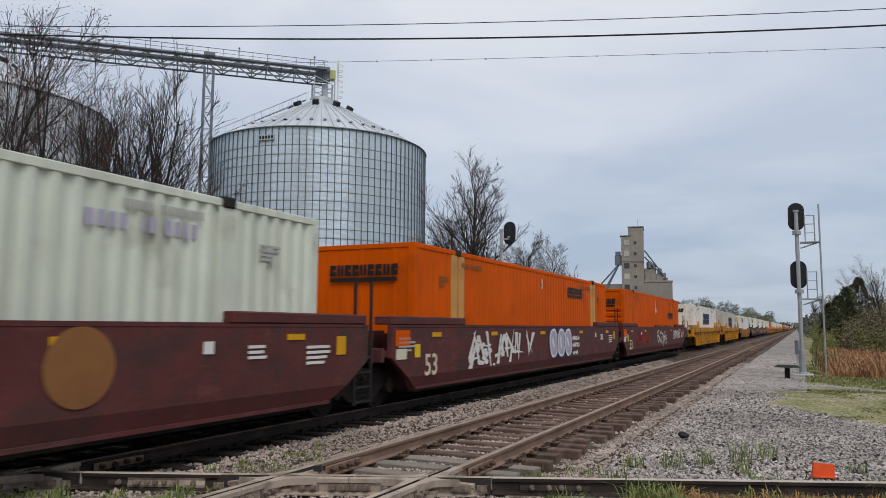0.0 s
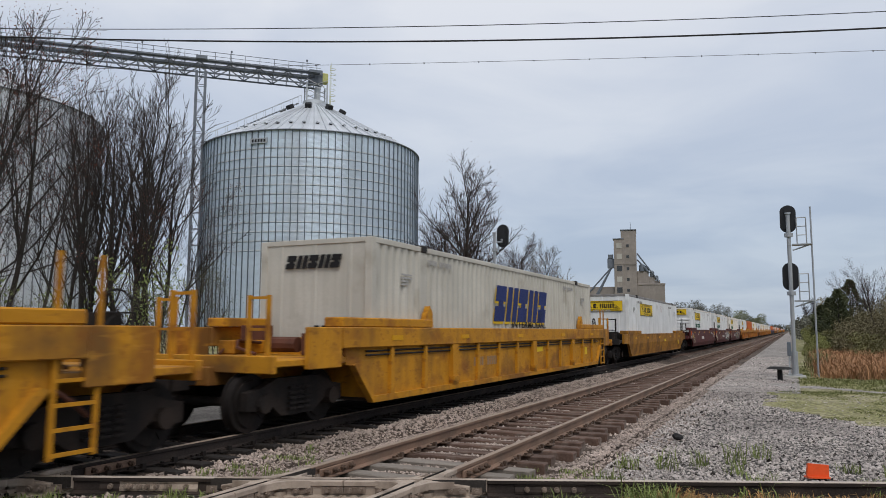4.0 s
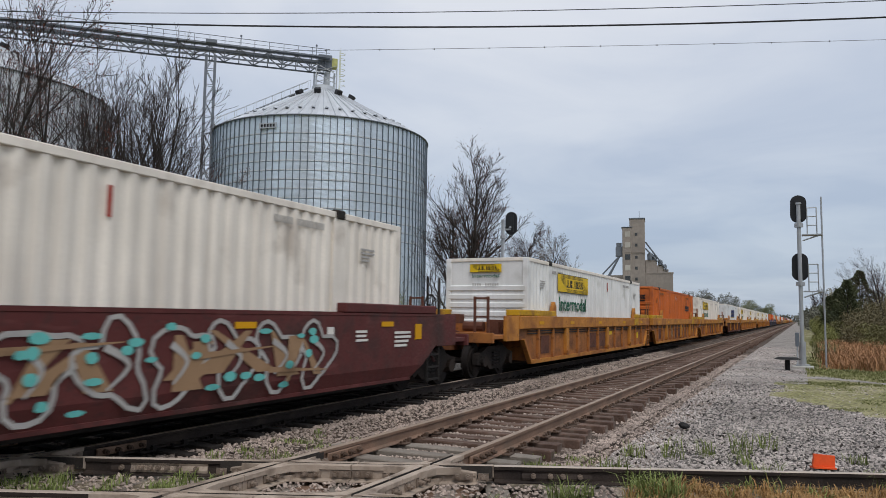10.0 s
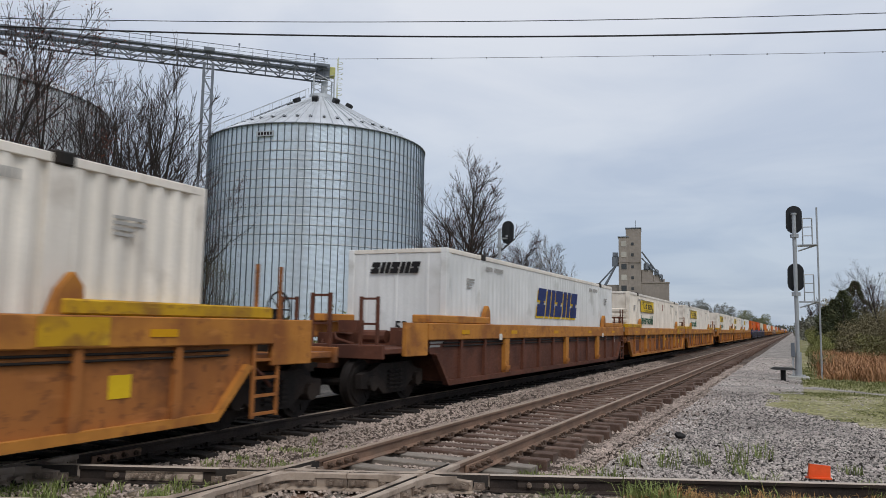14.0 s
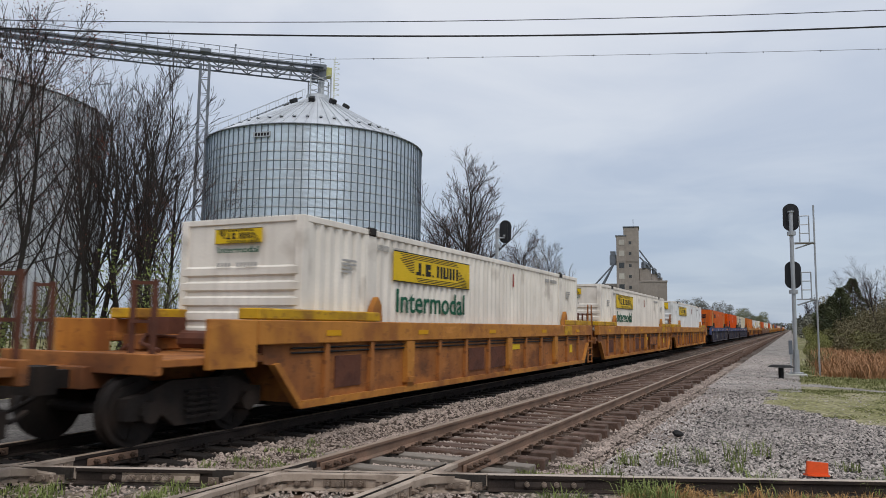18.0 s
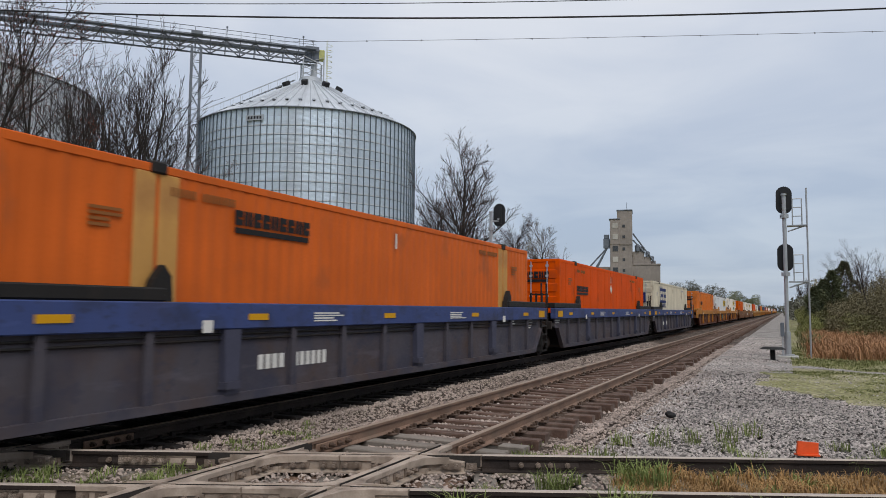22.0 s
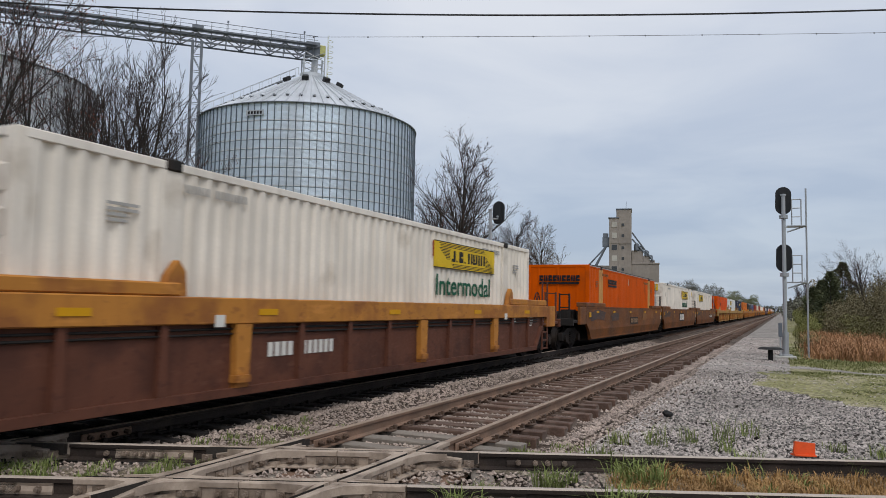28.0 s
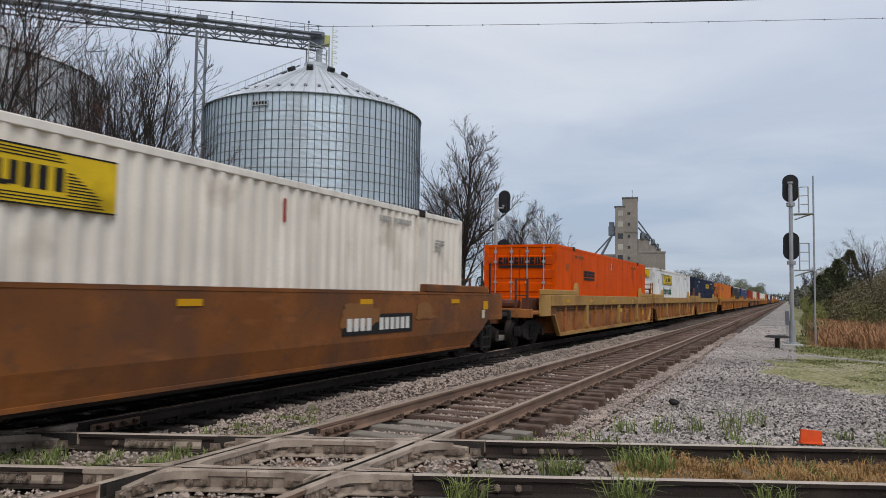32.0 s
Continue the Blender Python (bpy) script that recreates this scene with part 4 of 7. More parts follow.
def rib_wall():
    bm = bmesh.new()
    prism(bm, [(-9.2, 1.235), (9.2, 1.235), (9.2, 0.96), (8.95, 0.92), (8.35, 0.30), (-8.35, 0.30), (-8.95, 0.92), (-9.2, 0.96)], YZ, 1.36, 1.41)
    return bm


def low_chord():
    bm = bmesh.new()
    bx(bm, 1.36, 1.50, -8.36, 8.36, 0.26, 0.37)
    for s in (-1, 1):
        prism(bm, [(s * 8.28, 0.26), (s * 8.40, 0.26), (s * 9.05, 0.94), (s * 8.93, 0.97)], YZ, 1.365, 1.495)
    return bm


def rib():
    bm = bmesh.new()
    prism(bm, [(-0.07, 0.371), (0.07, 0.371), (0.055, 1.232), (-0.055, 1.232)], YZ, 1.411, 1.485)
    return bm


def wide_rib():
    bm = bmesh.new()
    prism(bm, [(-0.13, 0.371), (0.13, 0.371), (0.16, 1.232), (-0.16, 1.232)], YZ, 1.411, 1.515)
    bx(bm, 1.42, 1.56, -0.16, 0.12, 0.44, 0.54)
    return bm


def guide():
    bm = bmesh.new()
    prism(bm, [(-0.20, 1.593), (0.20, 1.593), (0.17, 1.90), (0.05, 2.04), (-0.10, 1.86)], YZ, 1.34, 1.46)
    return bm


def hand_rail():
    """Rail of the end platform: two posts joined by bars."""
    return lattice([0.89, 0.95, 1.25, 1.31], steps_between(1.08, 2.06, (1.55, 2.02)), lambda i, j: i != 1 or j % 2 == 1, XZ, 0.05)


def brake_gear():
    bm = bmesh.new()
    rod(bm, (-0.35, 0, 1.35), (0.45, 0, 1.35), 0.17, 10)
    bx(bm, 0.5, 0.85, -0.15, 0.15, 1.05, 1.75)
    for k in range(16):
        a, b = k * math.tau / 16, (k + 1) * math.tau / 16
        rod(bm, (0.9, 0.28 * math.cos(a), 1.75 + 0.28 * math.sin(a)), (0.9, 0.28 * math.cos(b), 1.75 + 0.28 * math.sin(b)), 0.018, 5)
    for k in range(4):
        a = k * math.pi / 4
        rod(bm, (0.9, -0.28 * math.cos(a), 1.75 - 0.28 * math.sin(a)), (0.9, 0.28 * math.cos(a), 1.75 + 0.28 * math.sin(a)), 0.012, 5)
    return bm


def end_deck(reach):
    """Platform over the truck, in its separate plates: floor, stub sill, end sill, bulkhead."""
    return {
        "deck_plate": (-1.40, 1.40, 8.41, reach - 0.11, 0.99, 1.09),
        "stub_sill": (-0.35, 0.35, 8.41, reach + 0.12, 0.70, 0.985),
        "end_sill": (-1.45, 1.45, reach - 0.10, reach, 0.90, 1.16),
        "bulkhead": (-1.30, 1.30, 8.30, 8.40, 0.34, 1.40),
    }


def step_box():
    return box(0.95, 1.34, 8.42, 9.3, 1.095, 1.35, 0.02)


def end_gear(seed):
    """Brake pipes, valve boxes, levers and brackets above the end platform."""
    r = random.Random(seed)
    bm = bmesh.new()
    bx(bm, 0.35, 0.80, 8.95, 9.30, 1.36, 1.62)
    bx(bm, -0.9, -0.4, 8.7, 9.1, 1.1, 1.48)
    rod(bm, (-0.3, 9.05, 1.28), (0.3, 9.05, 1.28), 0.14, 10)
    path_rod(bm, [(0.9, 8.6, 1.30), (0.95, 9.2, 1.34), (0.7, 9.5, 1.22), (0.2, 9.6, 1.12)], 0.03, 6)
    path_rod(bm, [(1.2, 8.5, 1.16), (1.2, 9.3, 1.18), (1.0, 9.6, 1.12)], 0.025, 6)
    path_rod(bm, [(1.36, 8.9, 1.10), (1.40, 9.35, 0.80), (1.36, 9.6, 0.62)], 0.028, 6)
    for k in range(4):
        x, y = r.uniform(-1.1, 1.25), r.uniform(8.6, 9.5)
        bx(bm, x - 0.08, x + 0.08, y - 0.1, y + 0.1, 1.09, 1.2 + r.uniform(0, 0.35))
    return bm


def coupler():
    bm = bmesh.new()
    bx(bm, -0.12, 0.12, -0.5, 0.45, 0.72, 0.94)
    bx(bm, -0.20, 0.20, 0.30, 0.62, 0.66, 1.00)
    path_rod(bm, [(0.42, -0.3, 0.9), (0.45, 0.15, 0.55), (0.42, 0.5, 0.42), (0.3, 0.75, 0.5)], 0.03, 6)
    return bm


def well_car(u, style, side, chord, lower, label, front_truck, front_reach, rear_reach, marks, far=False):
    """One well unit, its centre at y = u at the clip's start. The side that the road sees looks towards +x."""
    car = thing("well_car", pose(TRAIN_X, u, 0), label, "railroad car", "well cars of the train")
    MOVERS.append((car, u))
    dull = "black_steel" if style in ("smooth", "dark") else lower
    for s in (0, 180):
        turn = pose(0, 0, 0, 0, 0, s)
        if style == "smooth":
            kept("side_panel", (), lambda: bevel_side(*TOPS[side]), side, car, m=turn)
        else:
            kept("side_panel", (), rib_wall, lower, car, m=turn)
            kept("top_chord", (), lambda: box(1.34, 1.52, -9.45, 9.45, 1.237, 1.59, 0.015), chord, car, m=turn)
            kept("bottom_chord", (), low_chord, side if style == "rib" else lower, car, m=turn)
            n = 12
            for k in () if far and s else range(0, n, 3 if far else 1):
                y = -7.7 + 15.4 * k / (n - 1)
                if k in (2, 6, 9):
                    kept("rib", ("wide",), wide_rib, chord if style == "rib" else side, car, m=turn @ pose(0, y, 0))
                else:
                    kept("rib", (), rib, lower, car, m=turn @ pose(0, y, 0))
            kept("air_pipe", (), lambda: pipe_run(), "black_steel", car, m=turn)
            for y in (-6.15, 6.15):
                kept("container_guide", (), guide, chord if style == "rib" else "black_steel", car, m=turn @ pose(0, y, 0))
        cap = "black_steel" if style == "dark" else ("sill_yellow" if side == "tan" else chord)
        lip = TOPS[side][0] if style == "smooth" else 1.59
        for s2 in (-1, 1):
            kept("raised_sill", (lip,), lambda: box(1.10, 1.49, -1.68, 1.68, lip + 0.003, lip + 0.17, 0.02), cap, car, m=turn @ pose(0, s2 * 7.75, 0))
            # at the coupled ends the side runs on over the truck
            if (s2 > 0) == (s == 0) and rear_reach > 10 or (s2 < 0) == (s == 0) and front_truck:
                kept("end_plate", (s2, lip), lambda: box(1.40, 1.499, min(s2 * 9.452, s2 * 10.38), max(s2 * 9.452, s2 * 10.38), 0.93, lip, 0.012), chord if style != "smooth" else side, car, m=turn)
        if not far:
            kept("ladder", (), end_ladder, dull, car, m=turn @ pose(1.47, 9.36 if s == 0 else -9.36, 0))
    kept("well_floor", (), lambda: box(-1.355, 1.355, -8.3, 8.3, 0.27, 0.335), "bogie", car)
    dk = side if side == "maroon" else ("black_steel" if style in ("smooth", "dark") else lower)
    for reach, turn in ((rear_reach, 0), (front_reach, 180)):
        for name, q in end_deck(reach).items():
            if not far or name in ("deck_plate", "bulkhead"):
                kept(name, (reach,), lambda: box(*q, 0.012), dk, car, m=pose(0, 0, 0, 0, 0, turn))
        if not far:
            kept("step_box", (), step_box, dk, car, m=pose(0, 0, 0, 0, 0, turn))
            kept("brake_rigging", (turn,), lambda: end_gear(turn), "maroon" if side == "maroon" else ("umber" if style not in ("dark", "smooth") else "black_steel"), car, m=pose(0, 0, 0, 0, 0, turn))
    rails = {"tan": "umber", "sand": "umber"}.get(side, side) if style not in ("smooth", "dark") else "black_steel"
    if far:
        add_truck(car, 9.95, u)
        if front_truck:
            add_truck(car, -10.05, u)
        return car
    if style != "smooth":
        kept("hand_rail", (), hand_rail, rails, car, m=pose(0, rear_reach - 0.06, 0))
    if style != "smooth" or front_truck:
        kept("hand_rail", (), hand_rail, rails, car, m=pose(0, -front_reach + 0.06, 0))
    kept("hand_rail", (), hand_rail, rails, car, m=pose(0, -front_reach + 0.06, 0) @ Matrix.Translation((-1.85, 0, 0)))
    if rear_reach > 10:
        kept("coupler", (), coupler, "bogie", car, m=pose(0, rear_reach + 0.05, 0))
        kept("hand_brake", (), brake_gear, "black_steel", car, m=pose(0, rear_reach - 0.9, 0))
        add_truck(car, 10.05, u)
    else:
        add_truck(car, 9.95, u)
    if front_truck:
        kept("coupler", (), coupler, "bogie", car, m=pose(0, -front_reach - 0.05, 0, 0, 0, 180))
        add_truck(car, -10.05, u)
    # reflectors and stencils on the road side
    X = 1.512 if style == "smooth" else 1.526
    for y in (-7.6, -4.4, -0.6, 3.6, 7.4):
        kept("reflector", (), lambda: slab(0.42, 0.09), "mark_amber", car, m=on_side(X, y, (TOPS[side][0] if style == "smooth" else 1.59) - 0.19))
    for name, key, make, material, y, z, dx in marks:
        lean = Matrix()
        kept(name, key, make, material, car, m=Matrix.Translation(((1.512 if style == "smooth" or z > 1.27 else 1.416) + dx + (0.012 if style != "smooth" and z > 1.27 else 0), y, z)) @ lean @ SIDE)
    return car


def text_mesh_bm(words, height):
    bm = bmesh.new()
    bm.from_mesh(text_mesh(words, height))
    return bm


def pipe_run():
    bm = bmesh.new()
    for z in (1.10, 1.17):
        rod(bm, (1.44, -8.6, z), (1.44, 8.6, z), 0.016, 6)
    return bm


# ---- containers ----
def corrugated(pitch=0.28, depth=0.046):
    bm = bmesh.new()
    n = int((BOX_L - 0.4) / pitch)
    y0 = -n * pitch / 2
    prof = [(y0, 0)]
    for k in range(n):
        a = y0 + k * pitch
        prof += [(a + 0.06, 0), (a + 0.12, -depth), (a + 0.20, -depth), (a + 0.26, 0)]
    prof += [(-y0, 0)]
    prof = [(-BOX_L / 2 + 0.1, 0)] + prof + [(BOX_L / 2 - 0.1, 0)]
    lo = [bm.verts.new((BOX_W - 0.012 + d, y, BOX_B + 0.14)) for y, d in prof]
    hi = [bm.verts.new((BOX_W - 0.012 + d, y, BOX_T - 0.10)) for y, d in prof]
    for i in range(len(prof) - 1):
        bm.faces.new((lo[i], lo[i + 1], hi[i + 1], hi[i]))
    return bm


def flat_wall():
    """Plate wall with narrow raised seams."""
    bm = bmesh.new()
    x = BOX_W - 0.012
    prof = [(-BOX_L / 2 + 0.1, x)]
    for k in range(13):
        y = -7.4 + k * 1.23
        prof += [(y - 0.016, x), (y - 0.010, x + 0.006), (y + 0.010, x + 0.006), (y + 0.016, x)]
    prof += [(BOX_L / 2 - 0.1, x)]
    folded(bm, prof, lambda u, v, w: (v, u, w), BOX_B + 0.14, BOX_T - 0.10)
    return bm


def roof():
    bm = bmesh.new()
    n = 56
    for k in range(n):
        y = -BOX_L / 2 + 0.1 + (BOX_L - 0.2) * k / n
        z = BOX_T - 0.012 - (0.02 if k % 2 else 0.0)
        bx(bm, -BOX_W + 0.06, BOX_W - 0.06, y, y + (BOX_L - 0.2) / n, BOX_T - 0.08, z)
    return bm


def end_ribs():
    """Front wall with pressed horizontal ribs below a plain field."""
    bm = bmesh.new()
    y = -BOX_L / 2
    prof = [(BOX_B + 0.10, y + 0.03)]
    for k in range(5):
        z = 1.30 + k * 0.25
        prof += [(z, y + 0.03), (z + 0.035, y - 0.012), (z + 0.15, y - 0.012), (z + 0.185, y + 0.03)]
    prof += [(BOX_T - 0.10, y + 0.03)]
    folded(bm, prof, lambda a, b, w: (w, b, a), -BOX_W + 0.08, BOX_W - 0.08)
    return bm


def end_plain():
    """Plain front wall with shallow upright swages."""
    bm = bmesh.new()
    y = -BOX_L / 2
    prof = [(-BOX_W + 0.08, y + 0.02)]
    for x in (-0.8, 0.0, 0.8):
        prof += [(x - 0.05, y + 0.02), (x - 0.03, y + 0.006), (x + 0.03, y + 0.006), (x + 0.05, y + 0.02)]
    prof += [(BOX_W - 0.08, y + 0.02)]
    folded(bm, prof, lambda a, b, w: (a, b, w), BOX_B + 0.10, BOX_T - 0.10)
    return bm


def door_leaf():
    bm = bmesh.new()
    y = -BOX_L / 2
    prof = [(BOX_B + 0.12, y + 0.02)]
    for k in range(5):
        z = 0.75 + k * 0.46
        prof += [(z, y + 0.02), (z + 0.03, y - 0.004), (z + 0.30, y - 0.004), (z + 0.33, y + 0.02)]
    prof += [(BOX_T - 0.11, y + 0.02)]
    folded(bm, prof, lambda a, b, w: (w, b, a), 0.01, BOX_W - 0.08)
    return bm


def lock_rod():
    bm = bmesh.new()
    rod(bm, (0, 0, BOX_B + 0.1), (0, 0, BOX_T - 0.08), 0.02, 6)
    for z in (0.6, 1.2, 2.0, 2.7, 3.05):
        bx(bm, -0.05, 0.05, -0.03, 0.03, z - 0.035, z + 0.035)
    bx(bm, -0.02, 0.30, -0.04, -0.015, 1.36, 1.42)
    return bm


def casting():
    return box(-0.10, 0.10, -0.13, 0.13, -0.085, 0.07, 0.02)


def hauler_board(parent, w, h, m):
    """Yellow board with black border lines, a row of black blocks and fans of fine lines at both ends."""
    kept("logo_board", (w, h), lambda: slab(w, h), "mark_yellow", parent, "yellow board with black border lines", m)

    def border():
        bm = bmesh.new()
        for s in (-1, 1):
            bx(bm, -w / 2, w / 2, min(s * h * 0.5, s * h * 0.468), max(s * h * 0.5, s * h * 0.468), 0.003, 0.007)
        for k in range(3):
            z = h * (0.42 - 0.055 * k)
            bx(bm, -w * (0.43 - 0.012 * k), w * (0.30 + 0.012 * k), z - h * 0.011, z + h * 0.011, 0.003, 0.007)
            bx(bm, -w * (0.22 + 0.012 * k), w * (0.46 - 0.012 * k), -z - h * 0.011, -z + h * 0.011, 0.003, 0.007)
        for k in range(8):
            z = h * (0.25 - 0.055 * k)
            bx(bm, -w * (0.43 - 0.016 * k), -w * 0.27, z - h * 0.012, z + h * 0.012, 0.003, 0.007)
            bx(bm, w * 0.33, w * (0.45 - 0.014 * k), -z - h * 0.012, -z + h * 0.012, 0.003, 0.007)
        return bm

    kept("board_line", (w, h), border, "mark_black", parent, m=m)
    kept("board_block", (w, h), lambda: letter_blocks(w * 0.56, h * 0.42), "mark_black", parent, m=m @ Matrix.Translation((w * 0.035, 0, 0)))


def letter_blocks(w, h):
    """A row of heavy upright bars, short and tall: the logo in plain shapes."""
    bm = bmesh.new()
    # start, width, bottom, top, all as shares of the row
    for a, b, lo, hi in ((0.055, 0.055, 0.0, 1.0), (0.0, 0.055, 0.0, 0.26), (0.135, 0.04, 0.0, 0.16), (0.21, 0.055, 0.0, 1.0), (0.265, 0.065, 0.0, 0.44), (0.265, 0.06, 0.56, 1.0), (0.36, 0.04, 0.0, 0.16), (0.47, 0.052, 0.0, 1.0), (0.555, 0.052, 0.0, 1.0), (0.625, 0.052, 0.0, 1.0), (0.67, 0.045, 0.0, 0.2), (0.715, 0.045, 0.06, 1.0), (0.785, 0.052, 0.0, 1.0), (0.865, 0.052, 0.0, 1.0), (0.955, 0.052, 0.0, 1.0)):
        bx(bm, (a - 0.5) * w, (a + b - 0.5) * w, (lo - 0.5) * h, (hi - 0.5) * h, 0.003, 0.007)
    return bm


def slant_blocks(w, h, n=5, slant=0.28):
    """Slanted heavy blocks, some split by a slot."""
    bm = bmesh.new()
    step = w / n
    for k in range(n):
        x = -w / 2 + k * step

        def q(a, b, c, d):
            s0, s1 = (c - 0.5) * h * slant, (d - 0.5) * h * slant
            prism(bm, [(x + a * step + s0, (c - 0.5) * h), (x + b * step + s0, (c - 0.5) * h), (x + b * step + s1, (d - 0.5) * h), (x + a * step + s1, (d - 0.5) * h)], XY, 0.003, 0.008)

        if k % 2 == 0:
            q(0.04, 0.88, 0, 0.42), q(0.04, 0.88, 0.56, 1), q(0.3, 0.7, 0.421, 0.559)
        else:
            q(0.02, 0.42, 0, 1), q(0.54, 0.94, 0, 1)
    return bm


def carrier_blocks(w, h):
    """A row of heavy blocks over an underline."""
    bm = bmesh.new()
    n = 9
    step = w / n
    for k in range(n):
        x = -w / 2 + k * step
        if k % 3 == 1:
            bx(bm, x, x + step * 0.36, 0.0, h * 0.5, 0.003, 0.007), bx(bm, x + step * 0.48, x + step * 0.84, 0.0, h * 0.5, 0.003, 0.007)
        else:
            bx(bm, x, x + step * 0.84, 0.0, h * 0.2, 0.003, 0.007), bx(bm, x, x + step * 0.84, h * 0.28, h * 0.5, 0.003, 0.007), bx(bm, x, x + step * 0.4, h * 0.2, h * 0.28, 0.003, 0.0068)
    bx(bm, -w * 0.5, w * 0.47, -h * 0.28, -h * 0.09, 0.003, 0.007)
    return bm


def container(u, skin, wall, rail, end, decor, label, post=None, castings="black_steel", base=BOX_B):
    c = thing("shipping_container", pose(TRAIN_X, u, base - BOX_B), label, "container", "containers on the train")
    MOVERS.append((c, u))
    for s in (0, 180):
        t = pose(0, 0, 0, 0, 0, s)
        kept("side_wall", (wall,), corrugated if wall == "corr" else ((lambda: corrugated(0.28, 0.010)) if wall == "faint" else flat_wall), skin, c, m=t)
        kept("top_rail", (), lambda: box(BOX_W - 0.08, BOX_W, -BOX_L / 2 + 0.1, BOX_L / 2 - 0.1, BOX_T - 0.11, BOX_T, 0.01), rail, c, m=t)
        kept("bottom_rail", (), lambda: box(BOX_W - 0.08, BOX_W, -BOX_L / 2 + 0.1, BOX_L / 2 - 0.1, BOX_B, BOX_B + 0.15, 0.01), skin, c, m=t)
        for y in (-1, 1):
            kept("corner_post", (), lambda: box(BOX_W - 0.16, BOX_W - 0.003, -0.08, 0.08, BOX_B, BOX_T, 0.01), skin, c, m=t @ pose(0, y * (BOX_L / 2 - 0.08), 0))
            for o in (-0.19, 0.19) if post else (0.0,):
                kept("lift_post", (), lambda: box(BOX_W - 0.10, BOX_W - 0.001, -0.16, 0.16, BOX_B + 0.152, BOX_T - 0.112, 0.006), post or skin, c, m=t @ pose(0, y * 6.1 + o, 0))
            kept("corner_casting", (), casting, castings, c, m=t @ pose(BOX_W - 0.07, y * 6.1, BOX_T - 0.035))
    kept("roof", (), roof, skin, c)
    kept("floor", (), lambda: box(-BOX_W + 0.09, BOX_W - 0.09, -BOX_L / 2 + 0.1, BOX_L / 2 - 0.1, BOX_B + 0.02, BOX_B + 0.14), "bogie", c)
    for s, kind in ((0, end), (180, "ribs" if end == "doors" else "plain")):
        t = pose(0, 0, 0, 0, 0, s)
        if kind == "doors":
            for k in (0, 1):
                d = kept("door", (k,), door_leaf, skin, c, "pair of ribbed steel doors with lock rods", m=t @ (Matrix.Scale(-1, 4, (1, 0, 0)) if k else Matrix()))
                for x in (0.28, 0.86):
                    kept("lock_rod", (), lock_rod, "steel_grey" if rail != "grey_rail" else "grey_rail", d, m=pose(x, -BOX_L / 2 - 0.03, 0))
        elif kind == "ribs":
            kept("front_wall", ("ribs",), end_ribs, skin, c, m=t)
        else:
            kept("front_wall", ("plain",), end_plain, skin, c, m=t)
        kept("header", (), lambda: box(-BOX_W + 0.16, BOX_W - 0.16, -BOX_L / 2, -BOX_L / 2 + 0.08, BOX_T - 0.10, BOX_T, 0.008), rail, c, m=t)
        kept("door_sill", (), lambda: box(-BOX_W + 0.16, BOX_W - 0.16, -BOX_L / 2, -BOX_L / 2 + 0.08, BOX_B, BOX_B + 0.12, 0.008), skin, c, m=t)
    decor(c)
    return c


SX = BOX_W + 0.002      # plane of marks on the side
EY = -BOX_L / 2 - 0.02  # plane of marks on the front end


def small_marks(c, tone="mark_grey"):
    """Stencilled numbers at both ends of the side, too small to read."""
    kept("stencil", ("a",), lambda: bars([0.035] * 7 + [-0.08] + [0.035] * 10, 0.11, 0.03), tone, c, m=on_side(SX, -5.3, 2.98))
    kept("stencil", ("b",), lambda: bars([0.035] * 7 + [-0.08] + [0.035] * 11, 0.11, 0.03), tone, c, m=on_side(SX, 5.0, 2.98))
    kept("stencil", ("c",), lambda: lines(0.46, 0.26, 4, seed=2), tone, c, m=on_side(SX, -6.85, 2.55))
    kept("stencil", ("c",), lambda: lines(0.46, 0.26, 4, seed=2), tone, c, m=on_side(SX, 7.0, 2.62))


def decor_hauler(y=-3.45, words=True, end_w=2.22, bw=3.70, bh=0.61, bz=2.69, end_z=2.97, end_h=0.43):
    def d(c):
        hauler_board(c, bw, bh, on_side(SX + 0.006, y, bz))
        if words:
            part("lettering", text_mesh("Intermodal", 0.47, 3.28), "mark_green", c, "green word Intermodal", on_side(SX + 0.004, y - 0.06, 2.01))
        if end_w:
            hauler_board(c, end_w, end_h, on_end(-0.12 if end_w > 2 else 0.0, EY - 0.012, end_z))
            if end_w < 2:
                part("lettering", text_mesh("Intermodal", 0.10, 0.86), "mark_green", c, "small green word Intermodal", on_end(0.0, EY - 0.012, end_z - 0.23))
        small_marks(c)
        kept("side_marker", (), lambda: slab(0.06, 0.36), "mark_red", c, m=on_side(SX, 1.5, 2.80))
        kept("stencil", ("e",), lambda: bars([0.045] * 4 + [-0.08] + [0.045] * 6, 0.07, 0.03), "mark_grey", c, m=on_end(0.0, EY - 0.02, 2.50))
    return d


def decor_carrier(y, z=2.62, w=1.25, end=True, plate=None):
    def d(c):
        kept("logo_block", (w,), lambda: carrier_blocks(w, 0.42), "mark_black", c, "black block logo with an underline", on_side(SX, y, z))
        if end:
            kept("logo_block", (1.7,), lambda: carrier_blocks(1.7, 0.46), "mark_black", c, m=on_end(0.1, EY - 0.012, 2.62))
        kept("side_marker", ("w",), lambda: slab(0.06, 0.30), "mark_white", c, m=on_side(SX, 0.0 if plate is None else plate, 2.86))
        if plate is not None:
            kept("placard", (), lambda: diamond_plate(), "mark_white", c, "white diamond placard", on_side(SX, plate, 2.46))
            kept("placard", (), lambda: diamond_plate(), "mark_white", c, m=on_end(-0.85, EY - 0.014, 1.55))
        small_marks(c, "mark_rust")
    return d


